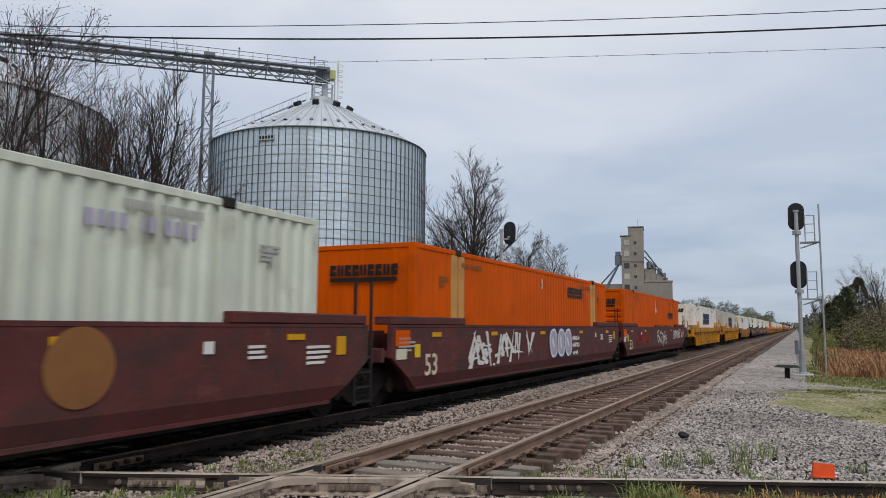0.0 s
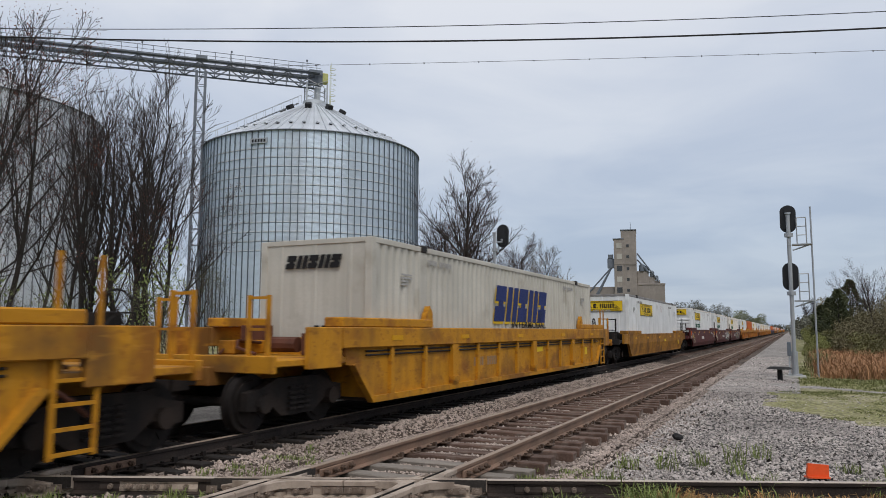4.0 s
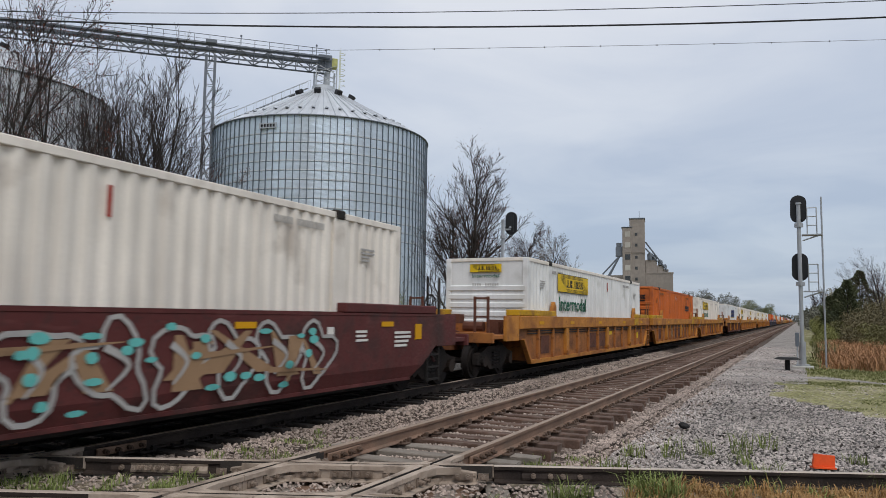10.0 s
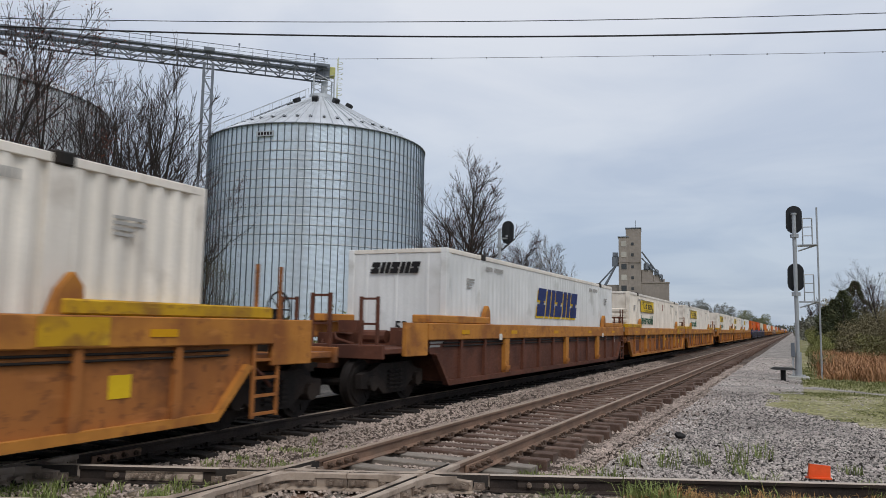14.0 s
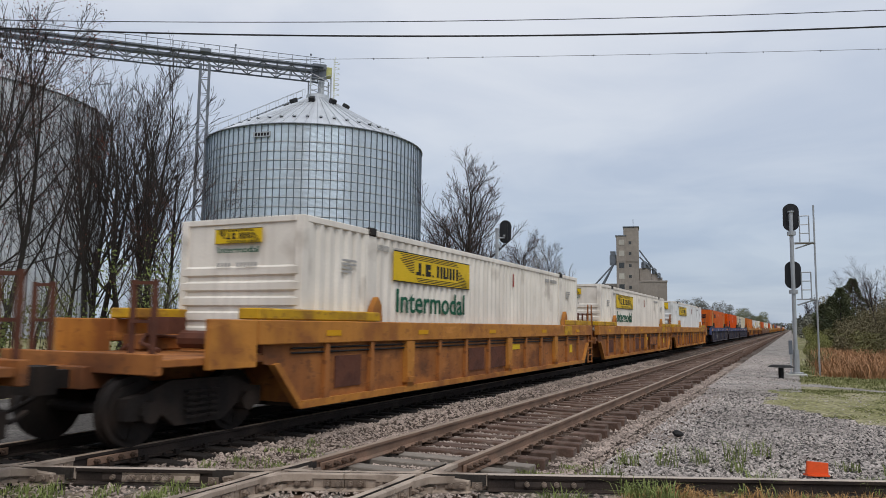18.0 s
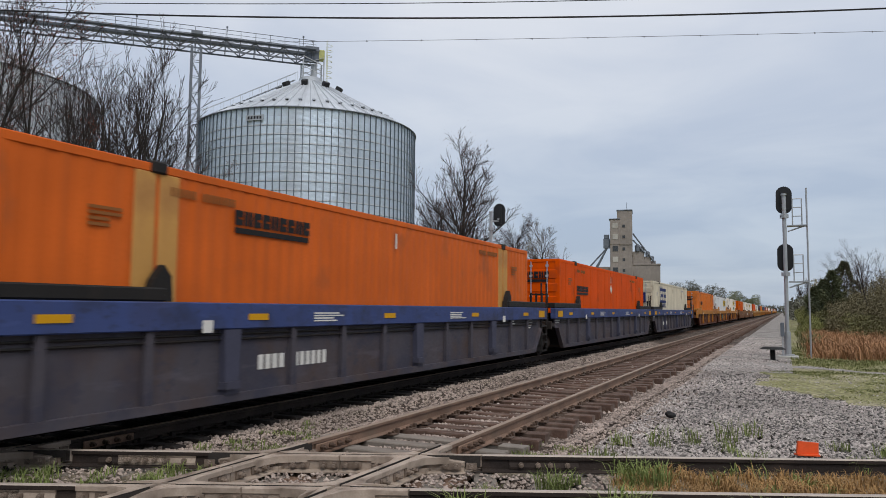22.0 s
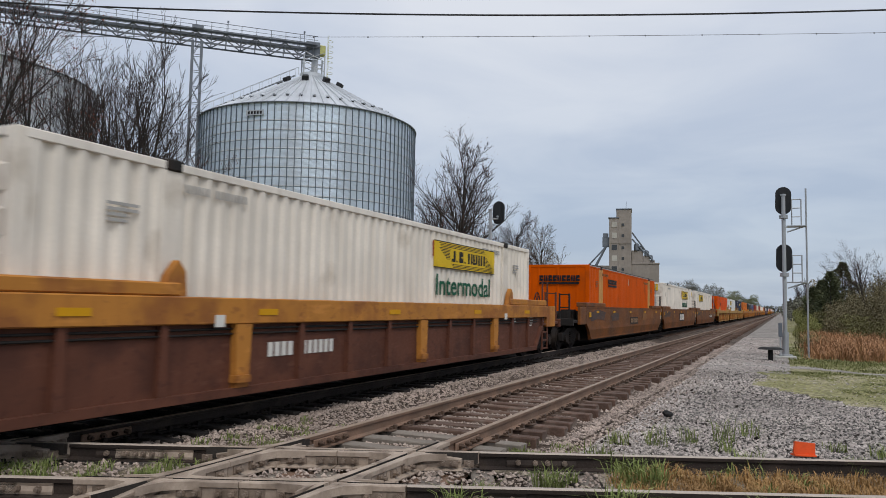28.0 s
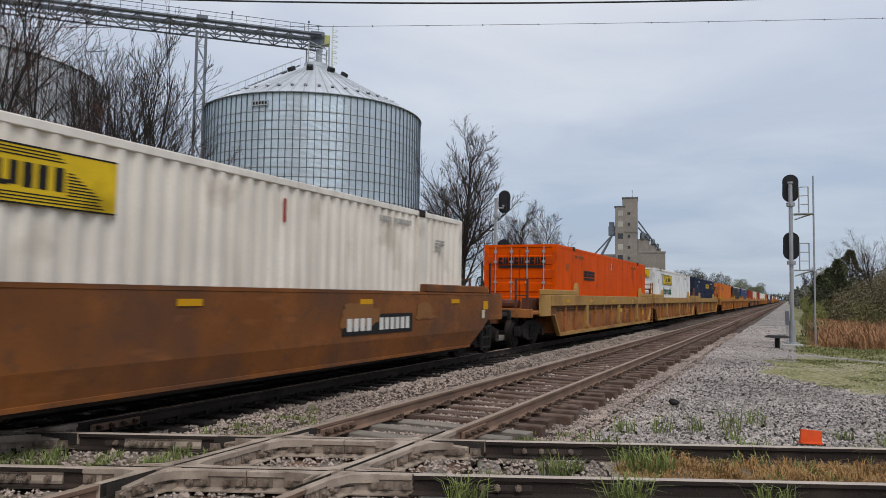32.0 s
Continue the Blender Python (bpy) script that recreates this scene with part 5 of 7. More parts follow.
def decor_trim(inner):
    """Pale strip and dark lip along the top rail."""
    def d(c):
        for s in (0, 180):
            t = pose(0, 0, 0, 0, 0, s)
            kept("rail_strip", (), lambda: box(BOX_W - 0.05, BOX_W + 0.006, -BOX_L / 2 + 0.1, BOX_L / 2 - 0.1, BOX_T - 0.052, BOX_T - 0.016), "mark_grey", c, m=t)
            kept("rail_lip", (), lambda: box(BOX_W - 0.05, BOX_W + 0.010, -BOX_L / 2 + 0.1, BOX_L / 2 - 0.1, BOX_T - 0.014, BOX_T + 0.012), "black_steel", c, m=t)
        inner(c)
    return d


def diamond_plate():
    bm = bmesh.new()
    prism(bm, [(0, -0.2), (0.2, 0), (0, 0.2), (-0.2, 0)], XY, -0.004, 0.008)
    return bm


def decor_slant(y, w, h, z, words=False):
    def d(c):
        kept("logo_shadow", (w, h), lambda: slant_blocks(w, h), "mark_yellow", c, m=on_side(SX - 0.003, y - 0.05, z - 0.06))
        kept("logo_block", (w, h), lambda: slant_blocks(w, h), "mark_navy", c, "navy slanted block logo with yellow shadow", on_side(SX + 0.006, y, z))
        if words:
            part("lettering", text_mesh("INTERMODAL", 0.20, 3.1), "mark_black", c, "thin black word INTERMODAL", on_side(SX + 0.004, y + 0.6, 1.70))
        kept("logo_block", (1.3, 0.26), lambda: slant_blocks(1.3, 0.26), "mark_black", c, m=on_end(0.0, EY, 2.85))
        part("lettering", text_mesh("53 ft", 0.26), "mark_black", c, "black length mark", on_end(0.35, EY, 1.5))
        small_marks(c)
    return d


def decor_plain(y=-3.9):
    def d(c):
        kept("stencil", ("big",), lambda: bars([0.10, 0.10, 0.09, 0.10, -0.12, 0.04, 0.09, -0.05, 0.09, 0.09, 0.09, 0.09], 0.19, 0.055), "mark_lilac", c, m=on_side(SX, 4.70, 2.76))
        small_marks(c)
    return d


def decor_rail_logo(c):
    def field():
        bm = bmesh.new()
        for k in range(3):
            x = -1.33 + k * 0.9
            bx(bm, x, x + 0.86, -0.46, 0.46, 0.002, 0.007)
        return bm

    def letters():
        bm = bmesh.new()
        for k in range(3):
            x = -1.33 + k * 0.9
            bx(bm, x + 0.12, x + 0.74, 0.10, 0.28, 0.008, 0.011)
            bx(bm, x + 0.12, x + 0.74, -0.28, -0.10, 0.008, 0.011)
            if k < 2:
                bx(bm, x + 0.12 + 0.4 * k, x + 0.34 + 0.4 * k, -0.10, 0.10, 0.008, 0.0108)
        return bm

    kept("logo_field", (), field, "mark_navy", c, "navy squares with cut-out beige shapes", on_side(SX, -4.55, 2.46) @ Matrix.Diagonal((0.92, 1, 1, 1)))
    kept("logo_cut", (), letters, "cream_box", c, m=on_side(SX, -4.55, 2.46) @ Matrix.Diagonal((0.92, 1, 1, 1)))
    part("lettering", text_mesh("INTERMODAL", 0.24, 2.42), "mark_navy", c, "navy word INTERMODAL", on_side(SX + 0.004, -4.55, 1.84))
    kept("logo_field", ("end",), lambda: slab(0.7, 0.6), "mark_navy", c, m=on_end(0.5, EY - 0.012, 2.3))
    small_marks(c)


# ---- marks on the well cars ----
def stencil_set(extra=()):
    base = [
        ("stencil", ("w1",), lambda: lines(0.70, 0.30, 4, seed=1), "mark_grey", -8.85, 1.22, 0.0),
        ("stencil", ("w2",), lambda: lines(0.50, 0.22, 3, seed=4), "mark_white", 6.6, 1.20, 0.0),
        ("stencil", ("w3",), lambda: lines(0.66, 0.32, 4, seed=6), "mark_white", 8.0, 1.12, 0.0),
        ("stencil", ("w4",), lambda: slab(0.18, 0.16), "mark_white", 5.6, 1.28, 0.0),
        ("stencil", ("w4",), lambda: slab(0.18, 0.16), "mark_white", -5.4, 1.28, 0.0),
    ]
    return base + list(extra)


def run_number(y, z=0.95, tone="mark_white"):
    return [("stencil", ("num",), lambda: bars([0.11] * 4 + [-0.16] + [0.10] * 6, 0.21, 0.05), tone, y, z, 0.0)]


def spray(kind, seed, tone, y, z, w, h, n, *more, lift=0.0):
    return [("sprayed_letters", (kind, seed), lambda: SPRAYS[kind](seed, w, h, n, *more), tone, y, z, 0.004 + lift)]


def bubble(w, h, turn):
    bm = bmesh.new()
    out = []
    for k in range(20):
        a = k * math.tau / 20
        x, y = w / 2 * math.cos(a), h / 2 * math.sin(a) * (1 + 0.12 * math.cos(2 * a + turn))
        out.append((x * math.cos(turn) - y * math.sin(turn), x * math.sin(turn) + y * math.cos(turn)))
    prism(bm, out, XY, 0.0, 0.0025)
    return bm


def bubbles(y, z):
    """Row of round sprayed letters: dark outlines, pale rims, lilac fields with pale streaks."""
    out = []
    for k, (dy, turn) in enumerate(((-0.80, 0.3), (0.0, -0.2), (0.76, 0.25))):
        out += [("sprayed_outline", ("b", k), lambda turn=turn: bubble(0.90, 1.12, turn), "mark_navy", y + dy, z, 0.0 + 0.004 * k),
                ("sprayed_rim", ("b", k), lambda turn=turn: bubble(0.80, 1.00, turn), "mark_white", y + dy, z, 0.002 + 0.004 * k),
                ("sprayed_field", ("b", k), lambda turn=turn: bubble(0.66, 0.84, turn), "mark_lilac", y + dy, z, 0.004 + 0.004 * k),
                ("sprayed_core", ("b", k), lambda turn=turn: bubble(0.12, 0.46, turn + 0.4), "mark_white", y + dy - 0.08, z + 0.03, 0.006 + 0.004 * k)]
    return out


LBL = {
    "maroon": "maroon smooth-sided well car with faded stencils",
    "gold": "rust-stained gold smooth-sided well car",
    "brown": "weathered brown smooth-sided well car",
    "yellow": "yellow well car with ribbed sides",
    "tan": "weathered tan well car with ribbed sides",
    "mixed": "brown ribbed well car with a tan top chord",
    "blue": "dark slate well car with a blue top chord",
    "sand": "sun-faded sandy yellow well car with rusty ribs",
}
STYLE = {  # style, side, chord, lower
    "maroon": ("smooth", "maroon", "maroon", "maroon"),
    "gold": ("smooth", "gold", "gold", "gold"),
    "brown": ("smooth", "brown", "brown", "brown"),
    "yellow": ("rib", "yellow", "yellow", "yellow"),
    "tan": ("rib", "tan", "tan", "rusty"),
    "mixed": ("rib", "umber", "tan", "umber"),
    "sand": ("rib", "sand", "sand", "rusty"),
    "blue": ("dark", "slate_blue", "chord_blue", "slate"),
}
JBL = "white corrugated container with yellow board and green lettering"
JBP = "white corrugated container with a yellow board"
ORL = "orange steel container with black block logo"
SWL = "off-white container with navy slanted block logo"
H = decor_hauler
# rear end of the container at the clip's start, pack position, car, container
F, MID, L, ONE = "first", "mid", "last", "single"
TRAIN = [
    (9.80, MID, "maroon", ("pale_green_box", "corr", "pale_green_box", "plain", decor_plain(), "pale greenish-white corrugated container", None), [("emblem", (), lambda: disc(0.43), "tan_rust", 3.76, 1.12, 0)] + run_number(-2.0)),
    (29.53, MID, "maroon", ("orange_box", "faint", "orange_box", "plain", decor_carrier(3.68, 2.70, 1.82), ORL, "ochre_post"), spray("shards", 11, "mark_white", -5.35, 1.05, 1.2, 0.95, 2) + spray("dabs", 14, "mark_white", -4.9, 0.9, 1.4, 0.6, 16) + spray("shards", 12, "mark_white", -3.0, 1.08, 2.7, 0.85, 4) + bubbles(1.25, 1.08) + spray("script", 13, "mark_white", 2.9, 1.2, 0.85, 0.16, 6, 0.022) + spray("script", 15, "mark_white", 2.9, 0.98, 0.85, 0.16, 6, 0.022) + spray("script", 16, "mark_white", 2.85, 0.72, 0.6, 0.14, 4, 0.02)),
    (49.32, L, "maroon", ("orange_box", "faint", "orange_box", "ribs", decor_carrier(4.87, 2.22, 1.8, True, -0.14), ORL, None), spray("script", 21, "mark_white", 0.4, 1.0, 2.9, 0.95, 8, 0.030) + spray("throwup", 22, "mark_white", 5.7, 1.17, 2.6, 0.50, 7, 0.028) + spray("script", 23, "mark_red", -5.0, 1.0, 3.0, 0.6, 5, 0.07) + [("edge_flap", (n,), lambda n=n: slab((2.05, 2.1)[n], 0.10, 0.03), "umber", (-0.25, 2.87)[n], 1.64, -0.05) for n in range(2)]),
    (73.10, ONE, "yellow", ("white_box", "faint", "white_box", "plain", decor_slant(0.2, 4.4, 0.85, 2.3), SWL, None), []),
    (96.90, ONE, "yellow", ("grey_white_box", "corr", "grey_white_box", "plain", decor_slant(0.25, 4.5, 0.95, 2.25, True), SWL, None), run_number(-2.8, 0.8, "mark_dust")),
    (120.73, ONE, "gold", ("bright_white", "smooth", "grey_rail", "plain", H(-3.42, False, 2.25, 3.62, 0.62, 2.62, 2.72, 0.50), "smooth white container with grey top rail and yellow boards", None), []),
    (144.84, F, "maroon", ("bright_white", "corr", "white_box", "ribs", H(), JBL, None), run_number(-1.9, 0.95)),
    (164.52, MID, "maroon", ("bright_white", "corr", "white_box", "ribs", H(), JBL, None), run_number(-0.8) + spray("script", 31, "mark_dust", -3.8, 0.95, 1.3, 0.8, 5, 0.025) + spray("script", 34, "mark_grey", 0.6, 1.0, 2.6, 0.7, 7, 0.02) + spray("shards", 32, "mark_white", 4.5, 0.98, 4.6, 1.10, 6) + spray("dabs", 33, "mark_teal", 4.5, 0.98, 4.6, 0.9, 16, lift=0.014)),
    (184.44, L, "maroon", ("white_box", "corr", "white_box", "ribs", H(), JBL, None), run_number(-2.0) + spray("script", 41, "mark_grey", -1.6, 1.0, 2.2, 0.6, 6, 0.02) + spray("throwup", 42, "mark_grey", 2.9, 0.97, 5.6, 1.05, 6, 0.030) + spray("shards", 44, "mark_dust", 2.9, 0.95, 5.2, 0.8, 4) + spray("dabs", 43, "mark_teal", 2.9, 0.95, 5.4, 0.9, 26, lift=0.016)),
    (208.30, F, "tan", ("bright_white", "corr", "white_box", "ribs", H(end_w=1.0, end_h=0.25, end_z=2.98), JBL, None), []),
    (228.25, MID, "tan", ("dull_orange_box", "corr", "dull_orange_box", "ribs", decor_carrier(4.95, 2.25, 1.85), "dull orange corrugated container with small black logo", None), spray("script", 51, "mark_dust", -2.85, 0.80, 1.1, 0.5, 4, 0.03) + spray("dabs", 52, "mark_dust", -2.85, 0.80, 1.0, 0.5, 14)),
    (248.07, L, "tan", ("white_box", "corr", "white_box", "ribs", H(end_w=1.0, end_h=0.25, end_z=2.98), JBL, None), []),
    (271.90, F, "mixed", ("bright_white", "faint", "white_box", "plain", decor_slant(0.4, 4.5, 0.85, 2.3), SWL, None), []),
    (291.85, MID, "tan", ("cream_white", "corr", "white_box", "ribs", H(end_w=1.0, end_h=0.25, end_z=2.98), JBL, None), []),
    (311.50, L, "tan", ("white_box", "corr", "white_box", "ribs", H(end_w=1.0, end_h=0.25, end_z=2.98), JBL, None), []),
    (335.50, F, "tan", ("white_box", "corr", "white_box", "ribs", H(end_w=1.0, end_h=0.25, end_z=2.98), JBL, None), []),
    (355.48, MID, "tan", ("white_box", "corr", "white_box", "ribs", H(end_w=1.0, end_h=0.25, end_z=2.98), JBL, None), run_number(-4.6, 0.8, "mark_rust") + [("panel", ("tx",), lambda: slab(2.3, 0.46, 0.01), "umber", 2.9, 0.84, 0.082), ("logo_block", ("tx",), lambda: slant_blocks(2.0, 0.36, 3, 0.3), "rusty", 2.9, 0.84, 0.088)]),
    (375.45, L, "tan", ("bright_white", "corr", "white_box", "ribs", H(-3.45, False), JBP, None), []),
    (399.35, F, "blue", ("faded_orange_box", "faint", "faded_orange_box", "plain", decor_carrier(-3.80, 2.69, 1.8), ORL, "ochre_post"), run_number(-3.4, 0.75)),
    (419.23, MID, "blue", ("red_orange_box", "smooth", "red_orange_box", "doors", decor_carrier(-5.03, 2.22, 1.75, True, -0.02), "bright orange smooth container with black logo and placards", None), []),
    (439.12, L, "blue", ("cream_box", "corr", "cream_box", "doors", decor_rail_logo, "beige corrugated container with navy logo and lettering", None), run_number(-4.6, 0.75)),
    (462.95, F, "mixed", ("amber_box", "corr", "amber_box", "doors", decor_carrier(-4.55, 2.2, 1.75, True, None), "amber orange corrugated container with black logo", None), run_number(-2.2, 0.85, "mark_dust")),
    (482.85, MID, "mixed", ("bright_white", "smooth", "grey_rail", "doors", H(3.95, False, 2.0, 3.75, 0.72, 2.5), "smooth white container with grey top rail and yellow board", None), spray("script", 61, "mark_teal", -1.2, 0.85, 1.5, 0.5, 5, 0.04)),
    (502.80, L, "mixed", ("cream_white", "corr", "white_box", "doors", H(3.36), JBL, None), run_number(-3.4, 0.85)),
    (526.83, F, "brown", ("orange_box", "faint", "orange_box", "plain", decor_trim(decor_carrier(-3.8, 2.62, 1.8)), ORL, "ochre_post"), [("panel", ("n",), lambda: slab(2.0, 0.34), "mark_black", 0.4, 0.98, -0.004)] + run_number(0.4, 0.98, "mark_dust") + [("worn_patch", (7,), lambda: worn(7, 1.9, 0.42), "primer", -4.2, 1.2, 0.002)]),
    (546.58, MID, "brown", ("cream_white", "corr", "white_box", "doors", H(3.36), JBL, None), [("panel", (), lambda: slab(2.75, 0.56), "mark_black", -0.18, 1.03, 0.0), ("logo_block", ("t",), lambda: slant_blocks(2.35, 0.40, 3, 0.3), "mark_white", -0.18, 1.03, 0.004)]),
    (566.15, L, "brown", ("cream_white", "corr", "white_box", "ribs", H(-3.45, False), JBP, None), [("panel", ("w",), lambda: slab(2.5, 0.36), "mark_black", 4.1, 1.0, -0.004), ("stencil", ("numw",), lambda: bars([0.15] * 4 + [-0.18] + [0.14] * 6, 0.22, 0.06), "mark_white", 4.1, 1.0, 0.0)]),
    (590.30, F, "sand", ("red_orange_box", "smooth", "red_orange_box", "doors", decor_carrier(-3.8, 2.3, 1.7, True, None), ORL, None), []),
    (609.9, MID, "sand", ("bright_white", "corr", "white_box", "ribs", H(), JBL, None), []),
    (629.8, L, "sand", ("navy_box", "corr", "navy_box", "doors", H(1.5, False, 0, 3.0, 0.4), "dark navy corrugated container with yellow board", None), []),
    (653.7, F, "tan", ("amber_box", "corr", "amber_box", "doors", decor_carrier(-4.5), ORL, None), []),
    (673.6, MID, "tan", ("dark_box", "smooth", "white_box", "plain", decor_plain(), "black smooth container with white rails", None), []),
    (693.5, L, "tan", ("blue_box", "smooth", "white_box", "plain", decor_plain(), "dark blue smooth container with white rails", None), []),
]
rr = random.Random(77)
TAIL = ["red_box", "dull_orange_box", "bright_white", "white_box", "blue_box", "cream_box", "dark_box", "orange_box", "white_box", "navy_box", "red_box", "white_box"]
rear = 693.5
k = 0
while rear < 1150:
    rear += 23.9 if k % 3 == 0 else 19.9
    tone = TAIL[(k * 5) % len(TAIL)]
    TRAIN.append((rear, (F, MID, L)[k % 3], ("mixed", "tan", "maroon", "yellow")[(k // 3) % 4], (tone, "corr", tone, "plain", (lambda c: None), "corrugated freight container far down the train, " + tone.replace("_", " ").replace(" box", ""), None), []))
    k += 1


def worn(seed, w, h):
    """A ragged patch of bare primer or rust."""
    g2 = random.Random(seed)
    n = 26
    out = []
    for k in range(n):
        a = k * math.tau / n
        c, s = math.cos(a), math.sin(a)
        f = g2.uniform(0.72, 1.05)
        out.append((w / 2 * f * math.copysign(abs(c) ** 0.55, c), h / 2 * f * math.copysign(abs(s) ** 0.55, s)))
    bm = bmesh.new()
    prism(bm, out, XY, 0.0, 0.002)
    return bm


def disc(r):
    bm = bmesh.new()
    rod(bm, (0, 0, -0.004), (0, 0, 0.006), r, 28)
    return bm


for rear, place, kind, boxed, marks in TRAIN:
    u = rear - 8.28
    st, side, chord, lower = STYLE[kind]
    single_end = 11.2
    fr = single_end if place in (F, ONE) else 9.72
    re = single_end if place in (L, ONE) else 9.72
    extra = list(marks)
    if kind == "maroon":
        extra += [("length_mark", (), lambda: text_mesh_bm("53", 0.44), "cream_box", -7.85, 0.80, 0.0)]
        extra += [("orange_patch", (), lambda: slab(0.55, 0.30), "orange_box", -9.05 if place != F else -9.8, 1.34, 0.0), ("yellow_patch", ("f",), lambda: slab(0.22, 0.26), "mark_yellow", -8.45, 1.09, 0.0), ("white_patch", (), lambda: slab(0.40, 0.20), "cream_box", -9.1 if place != F else -9.7, 1.04, 0.001)]
        extra += [("yellow_patch", (), lambda: slab(0.26, 0.30), "mark_amber", 8.6, 1.25, 0.0)]
    if kind == "blue":
        extra += [("yellow_patch", ("u",), lambda: slab(0.55, 0.20), "mark_amber", -8.9, 1.40, 0.004), ("yellow_patch", ("u",), lambda: slab(0.55, 0.20), "mark_amber", 8.9, 1.40, 0.004)]
        extra += [("stencil", ("c", n), lambda n=n: lines(0.9, 0.16, 4, seed=40 + n), "mark_white", (-2.6, 2.6)[n], 1.39, 0.001) for n in range(2)]
    if kind == "brown":
        extra += [("worn_patch", (1,), lambda: worn(1, 3.2, 0.44), "primer", -7.6, 1.26, 0.0), ("worn_patch", (2,), lambda: worn(2, 1.3, 0.50), "tan_rust", 3.4, 1.16, 0.0), ("worn_patch", (3,), lambda: worn(3, 0.8, 0.3), "tan_rust", -4.1, 1.14, 0.0), ("worn_patch", (4,), lambda: worn(4, 0.9, 0.36), "tan_rust", 5.9, 1.2, 0.0)]
        extra += [("yellow_patch", ("b",), lambda: slab(0.30, 0.20), "mark_amber", 9.2, 1.30, 0.0), ("white_patch", ("b",), lambda: slab(0.16, 0.20), "cream_box", 9.05, 1.09, 0.001), ("yellow_patch", ("b",), lambda: slab(0.30, 0.20), "mark_amber", -8.9, 1.30, 0.004)]
    well_car(u, st, side, chord, lower, LBL[kind], place in (F, ONE), fr, re, stencil_set(extra) if kind in ("maroon", "mixed", "blue") else extra if kind == "brown" else extra + [("bay_panel", (n,), lambda n=n: slab((0.95, 1.1, 0.8)[n], 0.52, 0.012), "umber", (-1.45, -0.05, -7.05)[n] + 0.05, 0.76, 0.004) for n in range(3) if kind == "tan"] + [("chord_patch", (), lambda: slab(0.85, 0.30), "sill_yellow", 6.2, 1.42, 0.006)] * (kind == "tan") + [("yellow_patch", ("w",), lambda: slab(0.6, 0.14), "mark_yellow", 1.40, 0.98, 0.0), ("yellow_patch", ("v",), lambda: slab(0.30, 0.26), "mark_yellow", 6.9, 0.8, 0.0)], rear > 694)
    skin, wall, rail, end, decor, label, post = boxed
    container(u, skin, wall, rail, end, decor, label, post)

# ---- grain bins, conveyor, elevator ----
def polar(az, d, z=0.0):
    """A place by its bearing from the road, in degrees from the tracks' direction, and its distance."""
    return Vector((math.sin(radians(az)) * d, math.cos(radians(az)) * d, z))


def grain_bin(name, centre, r, eave, peak, skin, roof_skin, label, staves, rings, near_az, stave_skin="galv_mid"):
    """Corrugated steel bin: ring by ring of sheets, upright stiffeners, ribbed cone roof with vents."""
    t = thing(name, Matrix.Translation(centre), label, "grain bin", "grain bins")
    base = -0.5 - centre.z
    ring_h = (eave - base) / rings
    seg = 96
    # one ring of corrugated sheet, stacked
    for k in range(rings):
        z0 = base + k * ring_h

        def ring():
            bm = bmesh.new()
            waves = 11
            prev = None
            for i in range(waves * 2 + 1):
                z = ring_h * i / (waves * 2)
                rr_ = r + (0.014 if i % 2 else 0.0)
                cur = [bm.verts.new((rr_ * math.cos(a * math.tau / seg), rr_ * math.sin(a * math.tau / seg), z)) for a in range(seg)]
                if prev:
                    for a in range(seg):
                        bm.faces.new((prev[a], prev[(a + 1) % seg], cur[(a + 1) % seg], cur[a]))
                prev = cur
            return bm

        def lap():
            bm = bmesh.new()
            for a in range(seg):
                a0, a1 = a * math.tau / seg, (a + 1) * math.tau / seg
                q = [(math.cos(b) * (r + 0.04), math.sin(b) * (r + 0.04), z) for z in (0.03, 0.17) for b in (a0, a1)]
                v = [bm.verts.new(p) for p in q]
                bm.faces.new((v[0], v[1], v[3], v[2]))
            return bm

        kept("sheet_ring", (r, round(ring_h, 3)), ring, skin, t, m=pose(0, 0, z0))

        def band():
            bm = bmesh.new()
            for a in range(seg):
                a0, a1 = a * math.tau / seg, (a + 1) * math.tau / seg
                q = [(math.cos(b) * (r + e), math.sin(b) * (r + e), z) for z in (-0.024, 0.024) for b, e in ((a0, 0.045), (a1, 0.045))]
                v = [bm.verts.new(p) for p in q]
                bm.faces.new((v[0], v[1], v[3], v[2]))
            return bm

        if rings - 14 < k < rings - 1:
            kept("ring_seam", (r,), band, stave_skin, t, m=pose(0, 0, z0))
            kept("seam_lap", (r,), lap, roof_skin, t, m=pose(0, 0, z0))
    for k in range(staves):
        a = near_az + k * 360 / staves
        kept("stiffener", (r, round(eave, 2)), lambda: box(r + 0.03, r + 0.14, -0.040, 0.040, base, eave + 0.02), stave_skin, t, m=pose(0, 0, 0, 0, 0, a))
    # roof: panels with raised ribs
    top_r = 1.5
    n = 60

    def panel():
        bm = bmesh.new()
        a = math.pi / n
        e, p = r + 0.16, top_r
        ze, zp = eave - 0.05, peak
        v = [bm.verts.new(q) for q in ((e * math.cos(-a), e * math.sin(-a), ze), (e * math.cos(a), e * math.sin(a), ze), (p * math.cos(a), p * math.sin(a), zp), (p * math.cos(-a), p * math.sin(-a), zp))]
        bm.faces.new(v)
        w = [bm.verts.new(q) for q in ((e, -0.06, ze + 0.02), (e, 0.06, ze + 0.02), (p, 0.03, zp + 0.02), (p, -0.03, zp + 0.02), (e, 0, ze + 0.17), (p, 0, zp + 0.12))]
        bm.faces.new((w[0], w[4], w[5], w[3]))
        bm.faces.new((w[4], w[1], w[2], w[5]))
        bm.faces.new((w[0], w[1], w[4]))
        return bm

